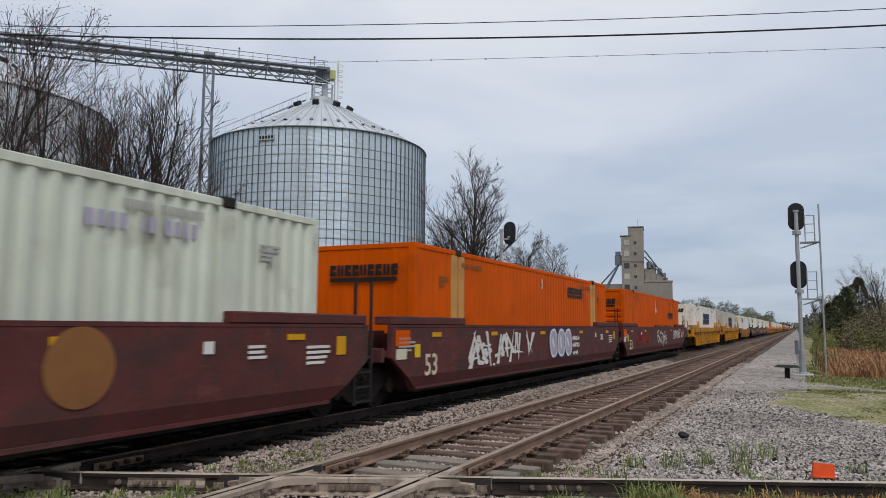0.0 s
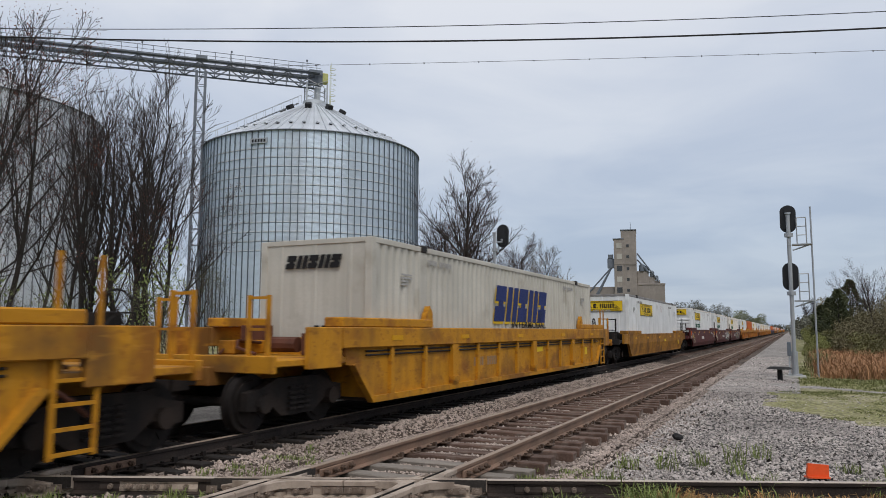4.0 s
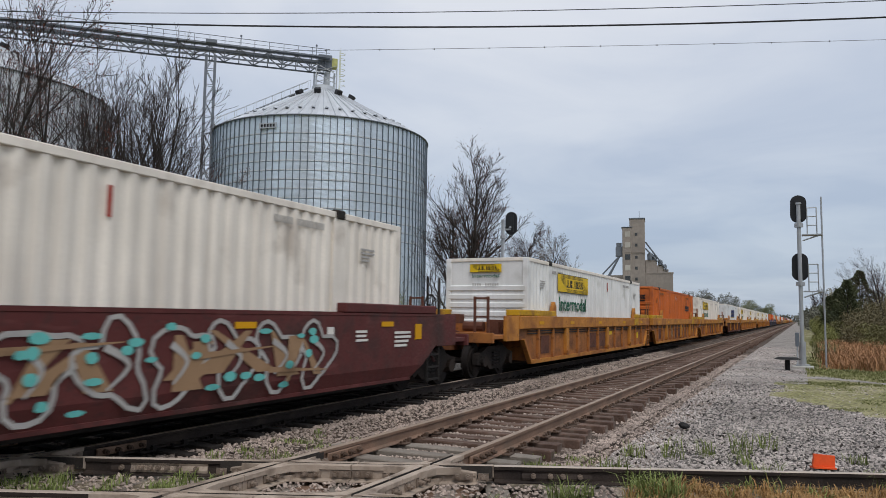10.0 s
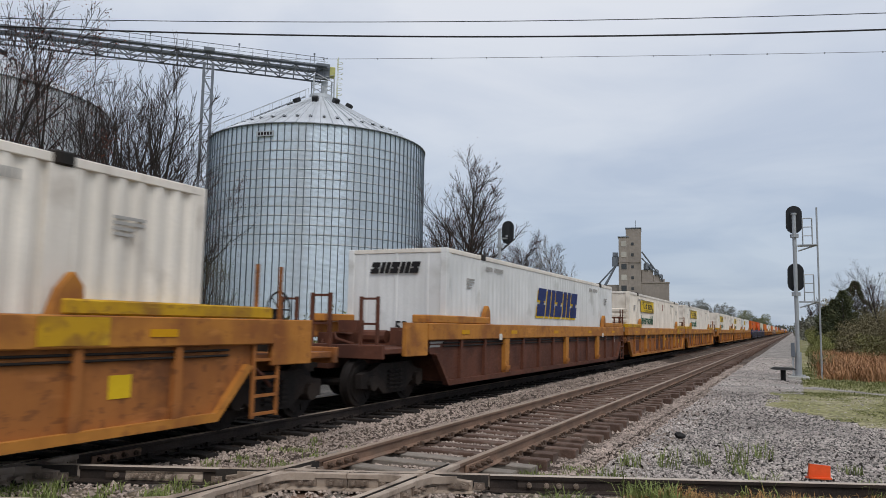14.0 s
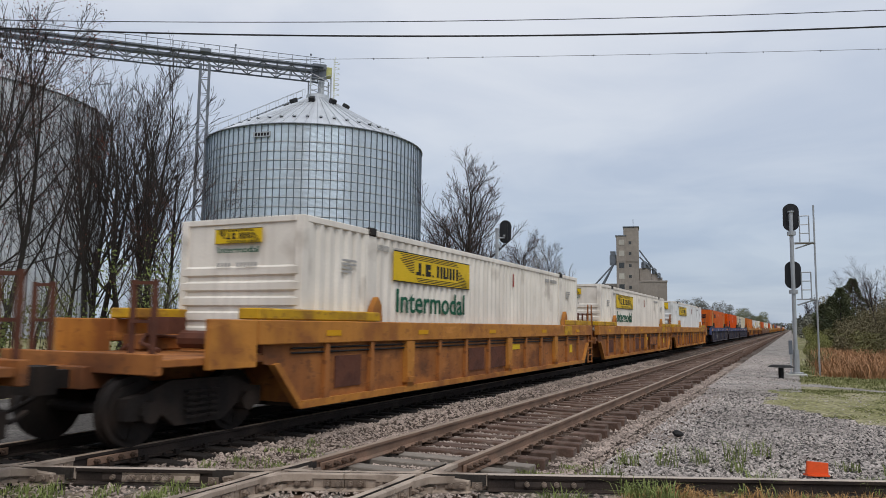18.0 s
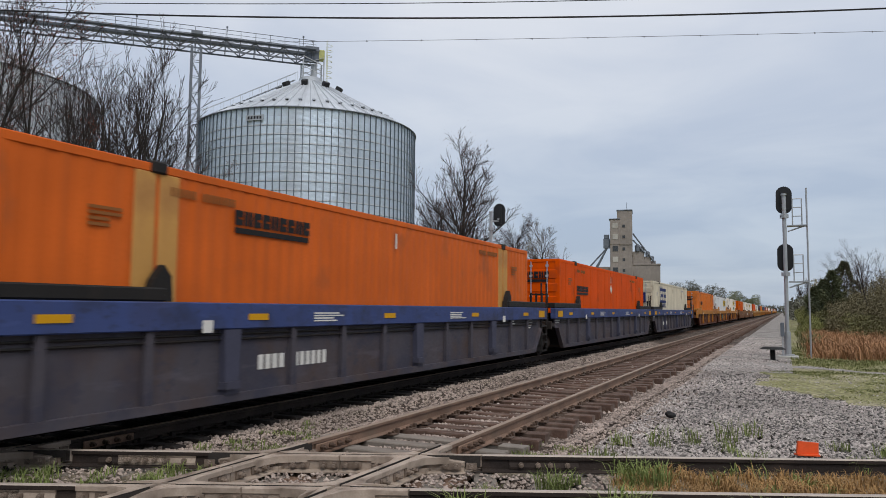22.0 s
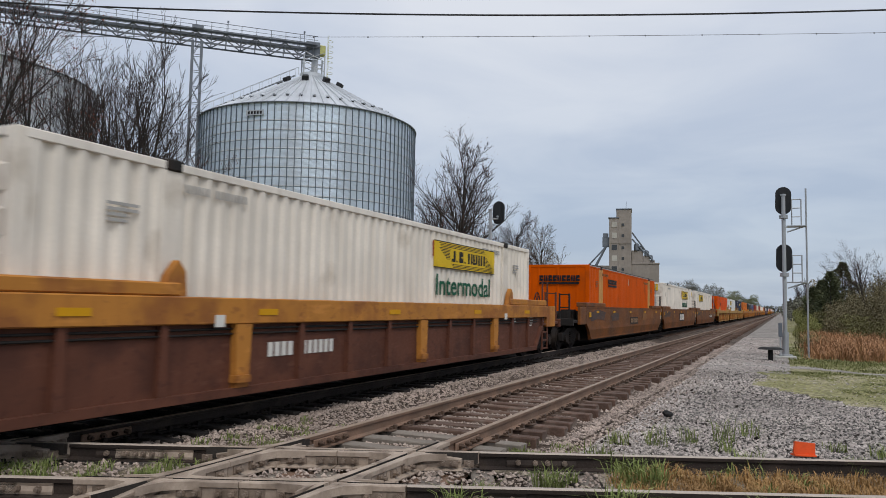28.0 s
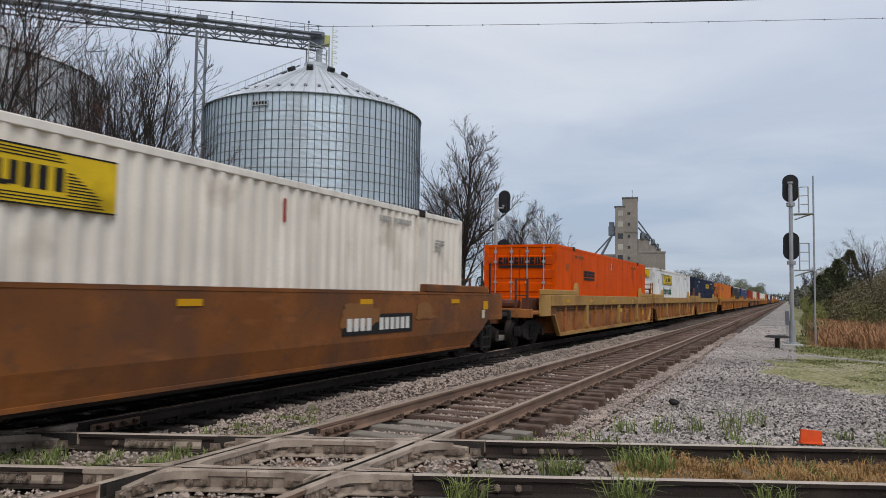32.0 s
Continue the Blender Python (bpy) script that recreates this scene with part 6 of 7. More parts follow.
    for k in range(n):
        kept("roof_panel", (r, eave), panel, roof_skin, t, m=pose(0, 0, 0, 0, 0, k * 360 / n))
    bm = bmesh.new()
    rod(bm, (0, 0, peak - 0.2), (0, 0, peak + 0.5), top_r + 0.1, 24)
    part("peak_collar", bm, roof_skin, t)

    def vent():
        bm = bmesh.new()
        bx(bm, -0.16, 0.16, -0.15, 0.15, 0.0, 0.26)
        return bm

    def vent_cap():
        bm = bmesh.new()
        prism(bm, [(-0.24, 0.262), (0.24, 0.262), (0.24, 0.34), (0.0, 0.46), (-0.24, 0.34)], YZ, -0.30, 0.20)
        return bm

    slope = (peak - eave) / (r - top_r)
    for k in range(45):
        rad = r * 0.80
        spot = pose(0, 0, 0, 0, 0, k * 8 + 4) @ pose(rad, 0, eave + slope * (r - rad) - 0.1, 0, math.degrees(math.atan(slope)), 0)
        v = kept("roof_vent", ("v", r), vent, "signal_black", t, m=spot)
        kept("vent_cap", (), vent_cap, "galv_roof", v)
    for k in range(9):
        rad = r * 0.27
        kept("roof_vent", ("big", r), lambda: box(-0.42, 0.42, -0.4, 0.4, 0.0, 0.75, 0.08), "signal_black", t, m=pose(0, 0, 0, 0, 0, k * 40 + 15) @ pose(rad, 0, eave + slope * (r - rad) - 0.1, 0, math.degrees(math.atan(slope)), 0))
    # roof stair with handrail
    for az in (-120.0,):
        bm = bmesh.new()
        steps = 26
        for s in (-0.45, 0.45):
            path_rod(bm, [(r + 0.2, s, eave + 1.1), (top_r + 0.6, s, peak + 1.1)], 0.03, 5)
            for k in range(11):
                f = k / 10
                x = (r + 0.2) * (1 - f) + (top_r + 0.6) * f
                z = eave * (1 - f) + peak * f
                rod(bm, (x, s, z), (x, s, z + 1.1), 0.022, 5)
        for k in range(steps):
            f = k / steps
            x = (r + 0.2) * (1 - f) + (top_r + 0.6) * f
            z = eave * (1 - f) + peak * f
            bx(bm, x - 0.15, x + 0.15, -0.45, 0.45, z + 0.12, z + 0.16)
        part("roof_stair", bm, "steel_grey", t, m=pose(0, 0, 0, 0, 0, az))
    # eave rail
    bm = bmesh.new()
    pts = [((r + 0.17) * math.cos(a * math.tau / 72), (r + 0.17) * math.sin(a * math.tau / 72), eave + 0.02) for a in range(73)]
    path_rod(bm, pts, 0.085, 5)
    part("eave_ring", bm, "galv_dark", t)
    return t


BIN = polar(-35.72, 100)
big_bin = grain_bin("grain_bin", BIN, 14.42, 24.95, 32.3, "galvanised", "galv_roof", "large galvanised corrugated steel grain bin with cone roof", 108, 23, -64)
OLD = polar(-59.75, 103)
old_bin = grain_bin("grain_bin", OLD, 15.6, 26.8, 34.2, "old_bin", "galv_roof", "older dull grey corrugated grain bin behind bare trees", 108, 23, -64, "old_stave")
# name plate under the eave: plain dark blocks
pl = polar(-40.1, 86.6, 23.9)
face = Matrix.Translation((BIN.x, BIN.y, 0))
ang = math.degrees(math.atan2(pl.y - BIN.y, pl.x - BIN.x))
part("name_plate", slab(2.3, 0.62, 0.03), "steel_grey", big_bin, "", pose(0, 0, 23.7, 0, 0, ang) @ Matrix.Translation((14.60, 0, 0)) @ SIDE)
part("name_bar", bars([0.26] * 5, 0.36, 0.13, 0, 0.036), "mark_black", big_bin, "", pose(0, 0, 23.7, 0, 0, ang) @ Matrix.Translation((14.605, 0, 0)) @ SIDE)

# bearing of the conveyor: from the bin's peak past the tower to the old bin
C0 = Vector((BIN.x, BIN.y, 0))
C1 = polar(-58.6, 102.6)
CD = (C1 - C0).normalized()
CL = (C1 - C0).length + 16
CZ = 35.15
conv = thing("grain_conveyor", Matrix.Translation((C0.x, C0.y, CZ)) @ Matrix.Rotation(math.atan2(CD.y, CD.x), 4, "Z"), "galvanised truss bridge carrying a covered grain conveyor", "conveyor")
TH, TW = 1.5, 0.95   # truss height and half width


def chord_run(y, z):
    bm = bmesh.new()
    bx(bm, -1.0, CL, y - 0.09, y + 0.09, z - 0.09, z + 0.09)
    return bm


for y in (-TW, TW):
    for z in (0, TH):
        part("truss_chord", chord_run(y, z), "galv_dark", conv)
nb = int(CL / 1.9)
for k in range(nb):
    x = k * 1.9
    for y in (-TW, TW):
        def brace(s=k % 2):
            bm = bmesh.new()
            rod(bm, (0, 0, 0.05 if s else TH - 0.05), (1.9, 0, TH - 0.05 if s else 0.05), 0.085, 5)
            rod(bm, (0, 0, 0), (0, 0, TH), 0.075, 5)
            return bm
        kept("truss_brace", (k % 2,), brace, "galv_dark", conv, m=pose(x, y, 0))
part("conveyor_trough", box(-0.5, CL, -0.42, 0.42, TH - 0.55, TH - 0.12, 0.06), "galv_dark", conv)
part("walkway", box(-0.5, CL, TW + 0.05, TW + 0.85, TH - 0.1, TH + 0.0), "galv_dark", conv)
bm = bmesh.new()
for y in (TW + 0.85, -TW):
    for z in (0.5, 1.05):
        rod(bm, (-0.5, y, TH + z), (CL, y, TH + z), 0.045 if z > 1 else 0.03, 5)
    for k in range(int(CL / 1.9)):
        rod(bm, (k * 1.9, y, TH), (k * 1.9, y, TH + 1.05), 0.035, 5)
part("hand_rail", bm, "galv_dark", conv)
for x in (1.0, 11.2, 22.5, 33.5, 44.5):
    bm = bmesh.new()
    rod(bm, (x, -TW, TH), (x, -TW, TH + 2.3), 0.04, 5)
    rod(bm, (x, -TW, TH + 2.3), (x, -TW, TH + 2.55), 0.13, 6)
    part("work_light", bm, "galv_dark", conv)
# head of the conveyor over the peak
part("head_house", box(-1.0, 0.9, -0.7, 0.7, 0.2, 2.2, 0.1), "galv_dark", conv)
part("drive_housing", box(-1.8, -0.9, -0.5, 0.5, 0.5, 1.9, 0.1), "safety_yellow", conv, "pale yellow drive housing")
bm = bmesh.new()
for a in range(4):
    x, y = (-1.6, 1.2)[a % 2], (-1.1, 1.1)[a // 2]
    rod(bm, (x, y, -3.0), (x, y, 0.2), 0.10, 6)
for z in (-2.0, -0.6):
    for s in (-1.1, 1.1):
        rod(bm, (-1.6, s, z), (1.2, s, z + 1.2), 0.05, 5)
        rod(bm, (1.2, s, z), (-1.6, s, z + 1.2), 0.05, 5)
rod(bm, (-0.4, 0, -2.8), (-0.4, 0, -0.2), 0.45, 10)
part("peak_frame", bm, "steel_grey", conv)
bm = bmesh.new()
for k in range(7):
    path_rod(bm, [(-2.1 - 0.7 * abs(math.sin(a)), 0.5 * math.cos(a) + 0.6, -2.0 + k * 0.75) for a in [i * math.pi / 6 for i in range(7)]], 0.03, 4)
for s in (0.2, 1.0):
    rod(bm, (-2.1, s, -3.0), (-2.1, s, 3.2), 0.035, 4)
part("ladder_cage", bm, "safety_yellow", conv)

# support tower of the conveyor: two legs with lacing
TWR = polar(-44.35, 97.4)
tower = thing("conveyor_tower", pose(TWR.x, TWR.y, -0.5, 0, 0, math.degrees(math.atan2(CD.y, CD.x))), "slender galvanised lattice tower holding the conveyor", "tower")
for x in (-0.55, 0.55):
    for y in (-0.42, 0.42):
        part("tower_leg", box(x - 0.17, x + 0.17, y - 0.17, y + 0.17, 0, CZ + 0.3), "galv_dark", tower)
for k in range(17):
    z = k * 2.1

    def lace(s=k % 2):
        bm = bmesh.new()
        for y in (-0.42, 0.42):
            rod(bm, (-0.55, y, 0 if s else 2.1), (0.55, y, 2.1 if s else 0), 0.045, 5)
            rod(bm, (-0.55, y, 0), (0.55, y, 0), 0.045, 5)
        for x in (-0.55, 0.55):
            rod(bm, (x, -0.42, 0 if s else 2.1), (x, 0.42, 2.1 if s else 0), 0.045, 5)
        return bm
    kept("lacing", (k % 2,), lace, "galv_dark", tower, m=pose(0, 0, z))
part("tower_head", box(-0.7, 0.7, -0.5, 0.5, CZ + 1.9, CZ + 2.35, 0.05), "galv_dark", tower)

# concrete elevator down the line
EL = polar(-10.1, 240)
elev = thing("grain_elevator", pose(EL.x, EL.y, -0.5, 0, 0, 10), "old concrete grain elevator with tall headhouse", "grain elevator")


def wall_block(x0, x1, y0, y1, z0, z1, name="wall"):
    return part(name, box(x0, x1, y0, y1, z0, z1, 0.12), "concrete_old", elev)


wall_block(-8.0, 6.9, -5, 7, 0, 16.3, "storage_block")
part("coping", box(-8.1, 7.05, -5.15, 7.1, 16.0, 16.5, 0.05), "concrete_old", elev)
wall_block(-6.0, -1.4, -5.6, 3, 0, 33.2, "headhouse")
part("headhouse_coping", box(-6.15, -1.25, -5.75, 3.1, 33.2, 33.55, 0.05), "galv_dark", elev)
wall_block(-8.2, -5.3, -5.85, -1, 0, 30.5, "stair_tower")
part("stair_coping", box(-8.5, -5.1, -6.05, -0.8, 30.5, 30.75, 0.04), "galv_dark", elev)
wall_block(-1.35, 2.2, -4.4, 4, 16.3, 20.4, "gallery")
wall_block(2.2, 4.2, -4.35, 3.8, 16.3, 18.7, "gallery_mid")
wall_block(4.2, 5.6, -4.3, 3.6, 16.3, 17.5, "gallery_low")
for k, z in enumerate((6, 9.5, 13.6, 17.0, 20.4, 24.2, 27.6)):
    pale = k in (1, 3, 5, 6)
    part("window", box(-7.4, -5.8, -5.92, -5.84, z, z + 1.7), "panel_pale" if pale else "window_dark", elev, "pale boarded window" if pale else "dark open window")
    part("window", box(-4.4, -3.6, -5.68, -5.59, z + 0.3, z + 1.2), "window_dark", elev)
part("floor_band", box(-8.3, -1.3, -5.95, -5.84, 22.6, 22.8), "concrete_old", elev)
for x, z, r in ((0.2, 21.3, 0.9), (1.6, 21.0, 0.7), (3.2, 19.4, 0.7), (4.6, 18.2, 0.5)):
    bm = bmesh.new()
    rod(bm, (x, -4.0, z - r), (x, -4.0, z + r), r, 10)
    rod(bm, (x, -4.0, z + r), (x, -4.0, z + r * 1.6), r, 10, 0.2)
    part("dust_cyclone", bm, "galv_dark", elev)
bm = bmesh.new()
bx(bm, -10.3, -8.3, -5, -3, 21.5, 24.5)
bx(bm, -10.1, -8.5, -4.8, -3.2, 24.6, 25.8)
part("balcony_hopper", bm, "galv_dark", elev)
bm = bmesh.new()
for dx, dz in ((-7.5, 13.5), (-5.5, 12.0), (-6.4, 9.0)):
    rod(bm, (-9.0, -4.6, 21.8), (-9.0 + dx, -4.8, dz), 0.28, 6)
part("spout", bm, "galv_dark", elev)
for p, q in (((-1.2, -4.6, 26.0), (5.2, -4.6, 17.0)), ((-1.2, -4.6, 24.0), (2.4, -4.6, 19.8))):
    bm = bmesh.new()
    rod(bm, p, q, 0.25, 6)
    part("spout", bm, "galv_dark", elev)
bm = bmesh.new()
rod(bm, (-3.0, -4, 33.0), (-3.0, -4, 36.0), 0.07, 5)
part("antenna", bm, "galv_dark", elev)
bm = bmesh.new()
bx(bm, -16, -8.25, -4.6, 5, 13.0, 15.6)
for x in (-15.6, -12.5, -9.5):
    bx(bm, x - 0.2, x + 0.2, -4.4, -4.0, 0, 13.0)
part("loading_canopy", bm, "concrete_old", elev)

# ---- railway signals ----
def signal_head(parent, z, x=0.0, facing=0):
    bm = bmesh.new()
    out = []
    for k in range(24):
        a = k * math.tau / 24
        out.append((0.30 * math.cos(a), (0.26 if math.sin(a) > 0 else -0.26) + 0.30 * math.sin(a)))
    prism(bm, out, XZ, -0.02, 0.02)
    h = part("target", bm, "signal_black", parent, "black oval signal target", pose(x, 0.17, z, 0, 0, 180))
    bm = bmesh.new()
    bx(bm, -0.14, 0.14, 0.021, 0.07, -0.42, 0.42)
    part("case", bm, "signal_black", h)
    for k, dz in enumerate((-0.28, 0.0, 0.28)):
        bm = bmesh.new()
        rod(bm, (0, -0.05, dz), (0, -0.022, dz), 0.11, 14)
        part("lens", bm, "lens", h)
        bm = bmesh.new()
        seg = [(0.13 * math.cos(a), 0.13 * math.sin(a)) for a in [math.pi * i / 10 for i in range(11)]]
        inner = [(0.12 * math.cos(a), 0.12 * math.sin(a)) for a in [math.pi * (10 - i) / 10 for i in range(11)]]
        prism(bm, seg + inner, lambda a, b, w: (a, w, b + dz), -0.30, -0.021)
        part("hood", bm, "signal_black", h)
    bm = bmesh.new()
    rod(bm, (0, 0.1, -0.2), (0, 0.2, -0.2), 0.05, 6)
    part("bracket", bm, "mast_silver", h)
    return h


def signal_mast(place, rz, label, ladder, heads, aside=0.0):
    t = thing("railway_signal", Matrix.Translation(place) @ Matrix.Rotation(radians(rz), 4, "Z"), label, "railway signal", "railway signals")
    bm = bmesh.new()
    rod(bm, (0, 0, 0), (0, 0, 1.0), 0.13, 12)
    rod(bm, (0, 0, 1.0), (0, 0, 6.45), 0.078, 12)
    rod(bm, (0, 0, 0.0), (0, 0, 0.12), 0.26, 12)
    rod(bm, (0, 0, 6.45), (0, 0, 6.52), 0.11, 10)
    part("mast", bm, "mast_silver", t)
    part("footing", box(-0.38, 0.38, -0.38, 0.38, -0.35, 0.06, 0.02), "concrete", t)
    for z in heads:
        signal_head(t, z, aside)
        if aside:
            bm = bmesh.new()
            rod(bm, (0, 0, z - 0.3), (aside, 0.12, z - 0.3), 0.04, 6)
            part("arm", bm, "mast_silver", t)
        bm = bmesh.new()
        rod(bm, (0, 0, z - 0.75), (0, 0, z - 0.60), 0.16, 8)
        part("clamp", bm, "mast_silver", t)
    if ladder:
        bm = bmesh.new()
        lx = ladder
        rod(bm, (lx, 0.25, 0.0), (lx, 0.25, 6.75), 0.035, 6)
        part("ladder_rail", bm, "mast_silver", t)
        for z in (3.0, 5.25):
            bm = bmesh.new()
            bx(bm, 0.1, lx, 0.0, 0.5, z - 0.04, z)
            for dx in (0.30, 0.64):
                rod(bm, (dx, 0.05, z), (dx, 0.05, z + 1.05), 0.025, 5)
            for dz in (0.35, 0.7, 1.05):
                rod(bm, (0.30, 0.05, z + dz), (0.64, 0.05, z + dz), 0.022, 5)
            rod(bm, (0.12, 0.1, z - 0.25), (lx, 0.1, z - 0.02), 0.03, 5)
            part("platform", bm, "mast_silver", t)
    return t


SIG = Vector((0.10, 32.1, -0.25))
signal_mast(SIG, 0, "silver twin-head railway signal mast with service platforms", 0.82, (6.28, 3.95))
signal_mast(Vector((-12.70, 32.6, -0.30)), 0, "silver railway signal mast behind the train", None, (6.35, 4.0), 0.36)
rl = part("relay_box", box(-0.07, 0.07, -0.10, 0.10, 0.82, 1.36, 0.015), "galv_dark", None, "", pose(-0.08, 31.85, -0.25))
tagged(rl, "grey metal relay box fixed beside the signal mast", "relay box")
rl.location.z = -0.25
post = part("relay_post", box(-0.03, 0.03, -0.03, 0.03, 0.0, 0.83), "steel_grey", rl)

# low black signal vent pipe with a flat cap
vent = thing("ground_vent", pose(-0.42, 29.9, -0.27), "short black post with a wide flat cap on the gravel", "vent post")
bm = bmesh.new()
rod(bm, (0, 0, 0), (0, 0, 0.42), 0.09, 10)
part("post", bm, "coal", vent)
bm = bmesh.new()
rod(bm, (0, 0, 0.42), (0, 0, 0.50), 0.46, 16, 0.34)
part("cap", bm, "coal", vent)

# ---- overhead wires ----
def wire(name, ends, sag, r, material, label, spikes=False):
    p, q = Vector(ends[0]), Vector(ends[1])
    bm = bmesh.new()
    pts = []
    for k in range(61):
        s = k / 60
        pts.append(p.lerp(q, s) - Vector((0, 0, sag * 4 * s * (1 - s))))
    path_rod(bm, pts, r, 6)
    if spikes:
        for k in range(4, 60, 2):
            bx(bm, pts[k].x - 0.02, pts[k].x + 0.02, pts[k].y - 0.02, pts[k].y + 0.02, pts[k].z - 0.035, pts[k].z + 0.02)
    ob = part(name, bm, material)
    return tagged(ob, label, "wire", "overhead wires")


def span(az0, d, mid_z, sag, tilt, half=35.0):
    """Ends of a wire that crosses the view square to the bearing az0, d metres off; mid_z is its height at mid-span, tilt its rise to the right."""
    mid, along = polar(az0, d), polar(az0 + 90, 1)
    return [(*(mid + along * q)[:2], mid_z + sag + tilt * q) for q in (-half, half)]


for az0, d, mid_z, sag, tilt, r, material, label, spikes in (
    (-23.5, 20, 9.729, 1.99, 0.0031, 0.024, "cable", "thick black overhead power line", False),
    (-23.0, 20.6, 10.442, 1.33, 0.0079, 0.012, "cable", "thin dark overhead wire", False),
    (-22.5, 30, 12.886, 0.39, 0.0083, 0.009, "cable_thin", "thin grey overhead wire with small clips", True),
):
    wire("power_line", span(az0, d, mid_z, sag, tilt), sag, r, material, label, spikes)

# ---- trees, brush, grass, stones ----
def tube_rows(v, f, p, q, r0, r1, n):
    d = (q - p)
    if d.length < 1e-6:
        return
    d.normalize()
    a = d.orthogonal().normalized()
    b = d.cross(a)
    i = len(v)
    for c, r in ((p, r0), (q, r1)):
        for k in range(n):
            t = k * math.tau / n
            v.append(c + (a * math.cos(t) + b * math.sin(t)) * r)
    for k in range(n):
        f.append((i + k, i + (k + 1) % n, i + n + (k + 1) % n, i + n + k))


def tree_meshes(seed, height, trunk_r, angle, kids, twig_mat, stems=1, up=0.35, buds=None, bud_n=0, fine=0.007, fan=0.30):
    """A bare tree: long rising stems that branch and branch again. Stems and limbs are one mesh, twigs another, buds a third."""
    g = random.Random(seed)
    tv, tf, wv, wf, tips = [], [], [], [], []
    last = len(kids)

    def grow(p, d, length, r, level):
        n = (6, 5, 4, 3, 3)[level]
        segs = (8, 6, 4, 3, 2)[level]
        v, f = (tv, tf) if level < 2 else (wv, wf)
        q, dd = p.copy(), d.copy()
        spots = []
        for k in range(segs):
            wob = 0.07 + 0.04 * level
            dd = (dd + Vector((g.uniform(-1, 1), g.uniform(-1, 1), g.uniform(-0.5, 0.5))) * wob + Vector((0, 0, up * 0.22))).normalized()
            nxt = q + dd * length / segs
            r0, r1 = r * (1 - 0.8 * k / segs), r * (1 - 0.8 * (k + 1) / segs)
            tube_rows(v, f, q, nxt, max(fine * 1.4, r0), max(fine, r1), n)
            spots.append((q.copy(), nxt.copy(), dd.copy(), r0))
            q = nxt
        if level < last:
            for c in range(kids[level]):
                s = 0.22 + 0.76 * (c + g.random()) / kids[level] if level == 0 else 0.12 + 0.86 * (c + g.random()) / kids[level]
                a, b, ad, ar = spots[min(segs - 1, int(s * segs))]
                side = Vector((g.uniform(-1, 1), g.uniform(-1, 1), g.uniform(-0.3, 0.3)))
                side = (side - ad * side.dot(ad)).normalized()
                an = angle * g.uniform(0.6, 1.25)
                nd = ad * math.cos(an) + side * math.sin(an)
                grow(a.lerp(b, g.random()), nd, length * (1.05 - 0.55 * s) * g.uniform(0.42, 0.66), ar * g.uniform(0.42, 0.62), level + 1)
        else:
            tips.append(q)

    for s in range(stems):
        a = s * math.tau / max(1, stems) + g.uniform(-0.4, 0.4)
        lean = g.uniform(0.0, 0.06) if stems == 1 else g.uniform(fan * 0.35, fan)
        d = Vector((math.cos(a) * lean, math.sin(a) * lean, 1)).normalized()
        o = Vector((math.cos(a), math.sin(a), 0)) * (0.0 if stems == 1 else trunk_r * 1.3)
        grow(o, d, height * g.uniform(0.85, 1.0), trunk_r * (1 if stems == 1 else 0.75), 0)
    sc = height / max(q.z for q in wv)
    for lst in (tv, wv, tips):
        for q in lst:
            q *= sc
    out = [("trunk", soup("trunk", tv, tf, "bark", True)), ("crown", soup("crown", wv, wf, twig_mat))]
    if buds:
        v, f = [], []
        for _ in range(bud_n):
            p = g.choice(tips) + Vector((g.gauss(0, 0.2), g.gauss(0, 0.2), g.gauss(0, 0.2)))
            a = Vector((g.uniform(-1, 1), g.uniform(-1, 1), g.uniform(-1, 1))).normalized() * g.uniform(0.02, 0.05)
            b = a.orthogonal().normalized() * g.uniform(0.015, 0.04)
            i = len(v)
            v += [p - a, p + b, p + a, p - b]
            f.append((i, i + 1, i + 2, i + 3))
        out.append(("bud_mass", soup("bud_mass", v, f, buds)))
    return out


def plant_tree(meshes, place, rz, label, size=1.0, category="tree", group="bare trees"):
    t = thing("tree", Matrix.Translation(place) @ Matrix.Rotation(radians(rz), 4, "Z"), label, category, group)
    for name, me in meshes:
        ob = part(name, me, None, t)
        ob.scale = (size, size, size)
        if name != "trunk":
            ob["kind"] = "stuff"
    return t


BARE = [
    tree_meshes(3, 15, 0.24, 0.62, (14, 7, 5), "twig", 1, 0.40),
    tree_meshes(8, 15, 0.18, 0.54, (8, 6, 5), "twig", 2, 0.34, None, 0, 0.008),
    tree_meshes(17, 15, 0.30, 0.66, (18, 10, 6), "twig", 2, 0.30),
    tree_meshes(21, 15, 0.20, 0.62, (11, 7, 6), "twig", 2, 0.30, "bud_red", 3000, 0.008),
    tree_meshes(33, 15, 0.15, 0.66, (11, 7, 5), "twig", 2, 0.36, "bud_red", 2600),
    tree_meshes(52, 15, 0.36, 0.66, (22, 11, 7), "twig", 1, 0.26, "bud_red", 2600, 0.012),
    tree_meshes(61, 15, 0.25, 0.52, (11, 7, 5), "twig", 3, 0.30, None, 0, 0.0085, 0.26),
    tree_meshes(74, 15, 0.26, 0.66, (18, 10, 7), "twig_grey", 1, 0.24, "bud_green", 3600, 0.013),
]
THIN = [tree_meshes(40 + s, 9, 0.05, 0.5, (7, 5), "twig_grey", 3, 0.45, "bud_green", 700, 0.005) for s in range(3)]


def at(az, d):
    return polar(az, d, -0.55)


DARK = "tall bare dark-barked tree with fine upright twigs"
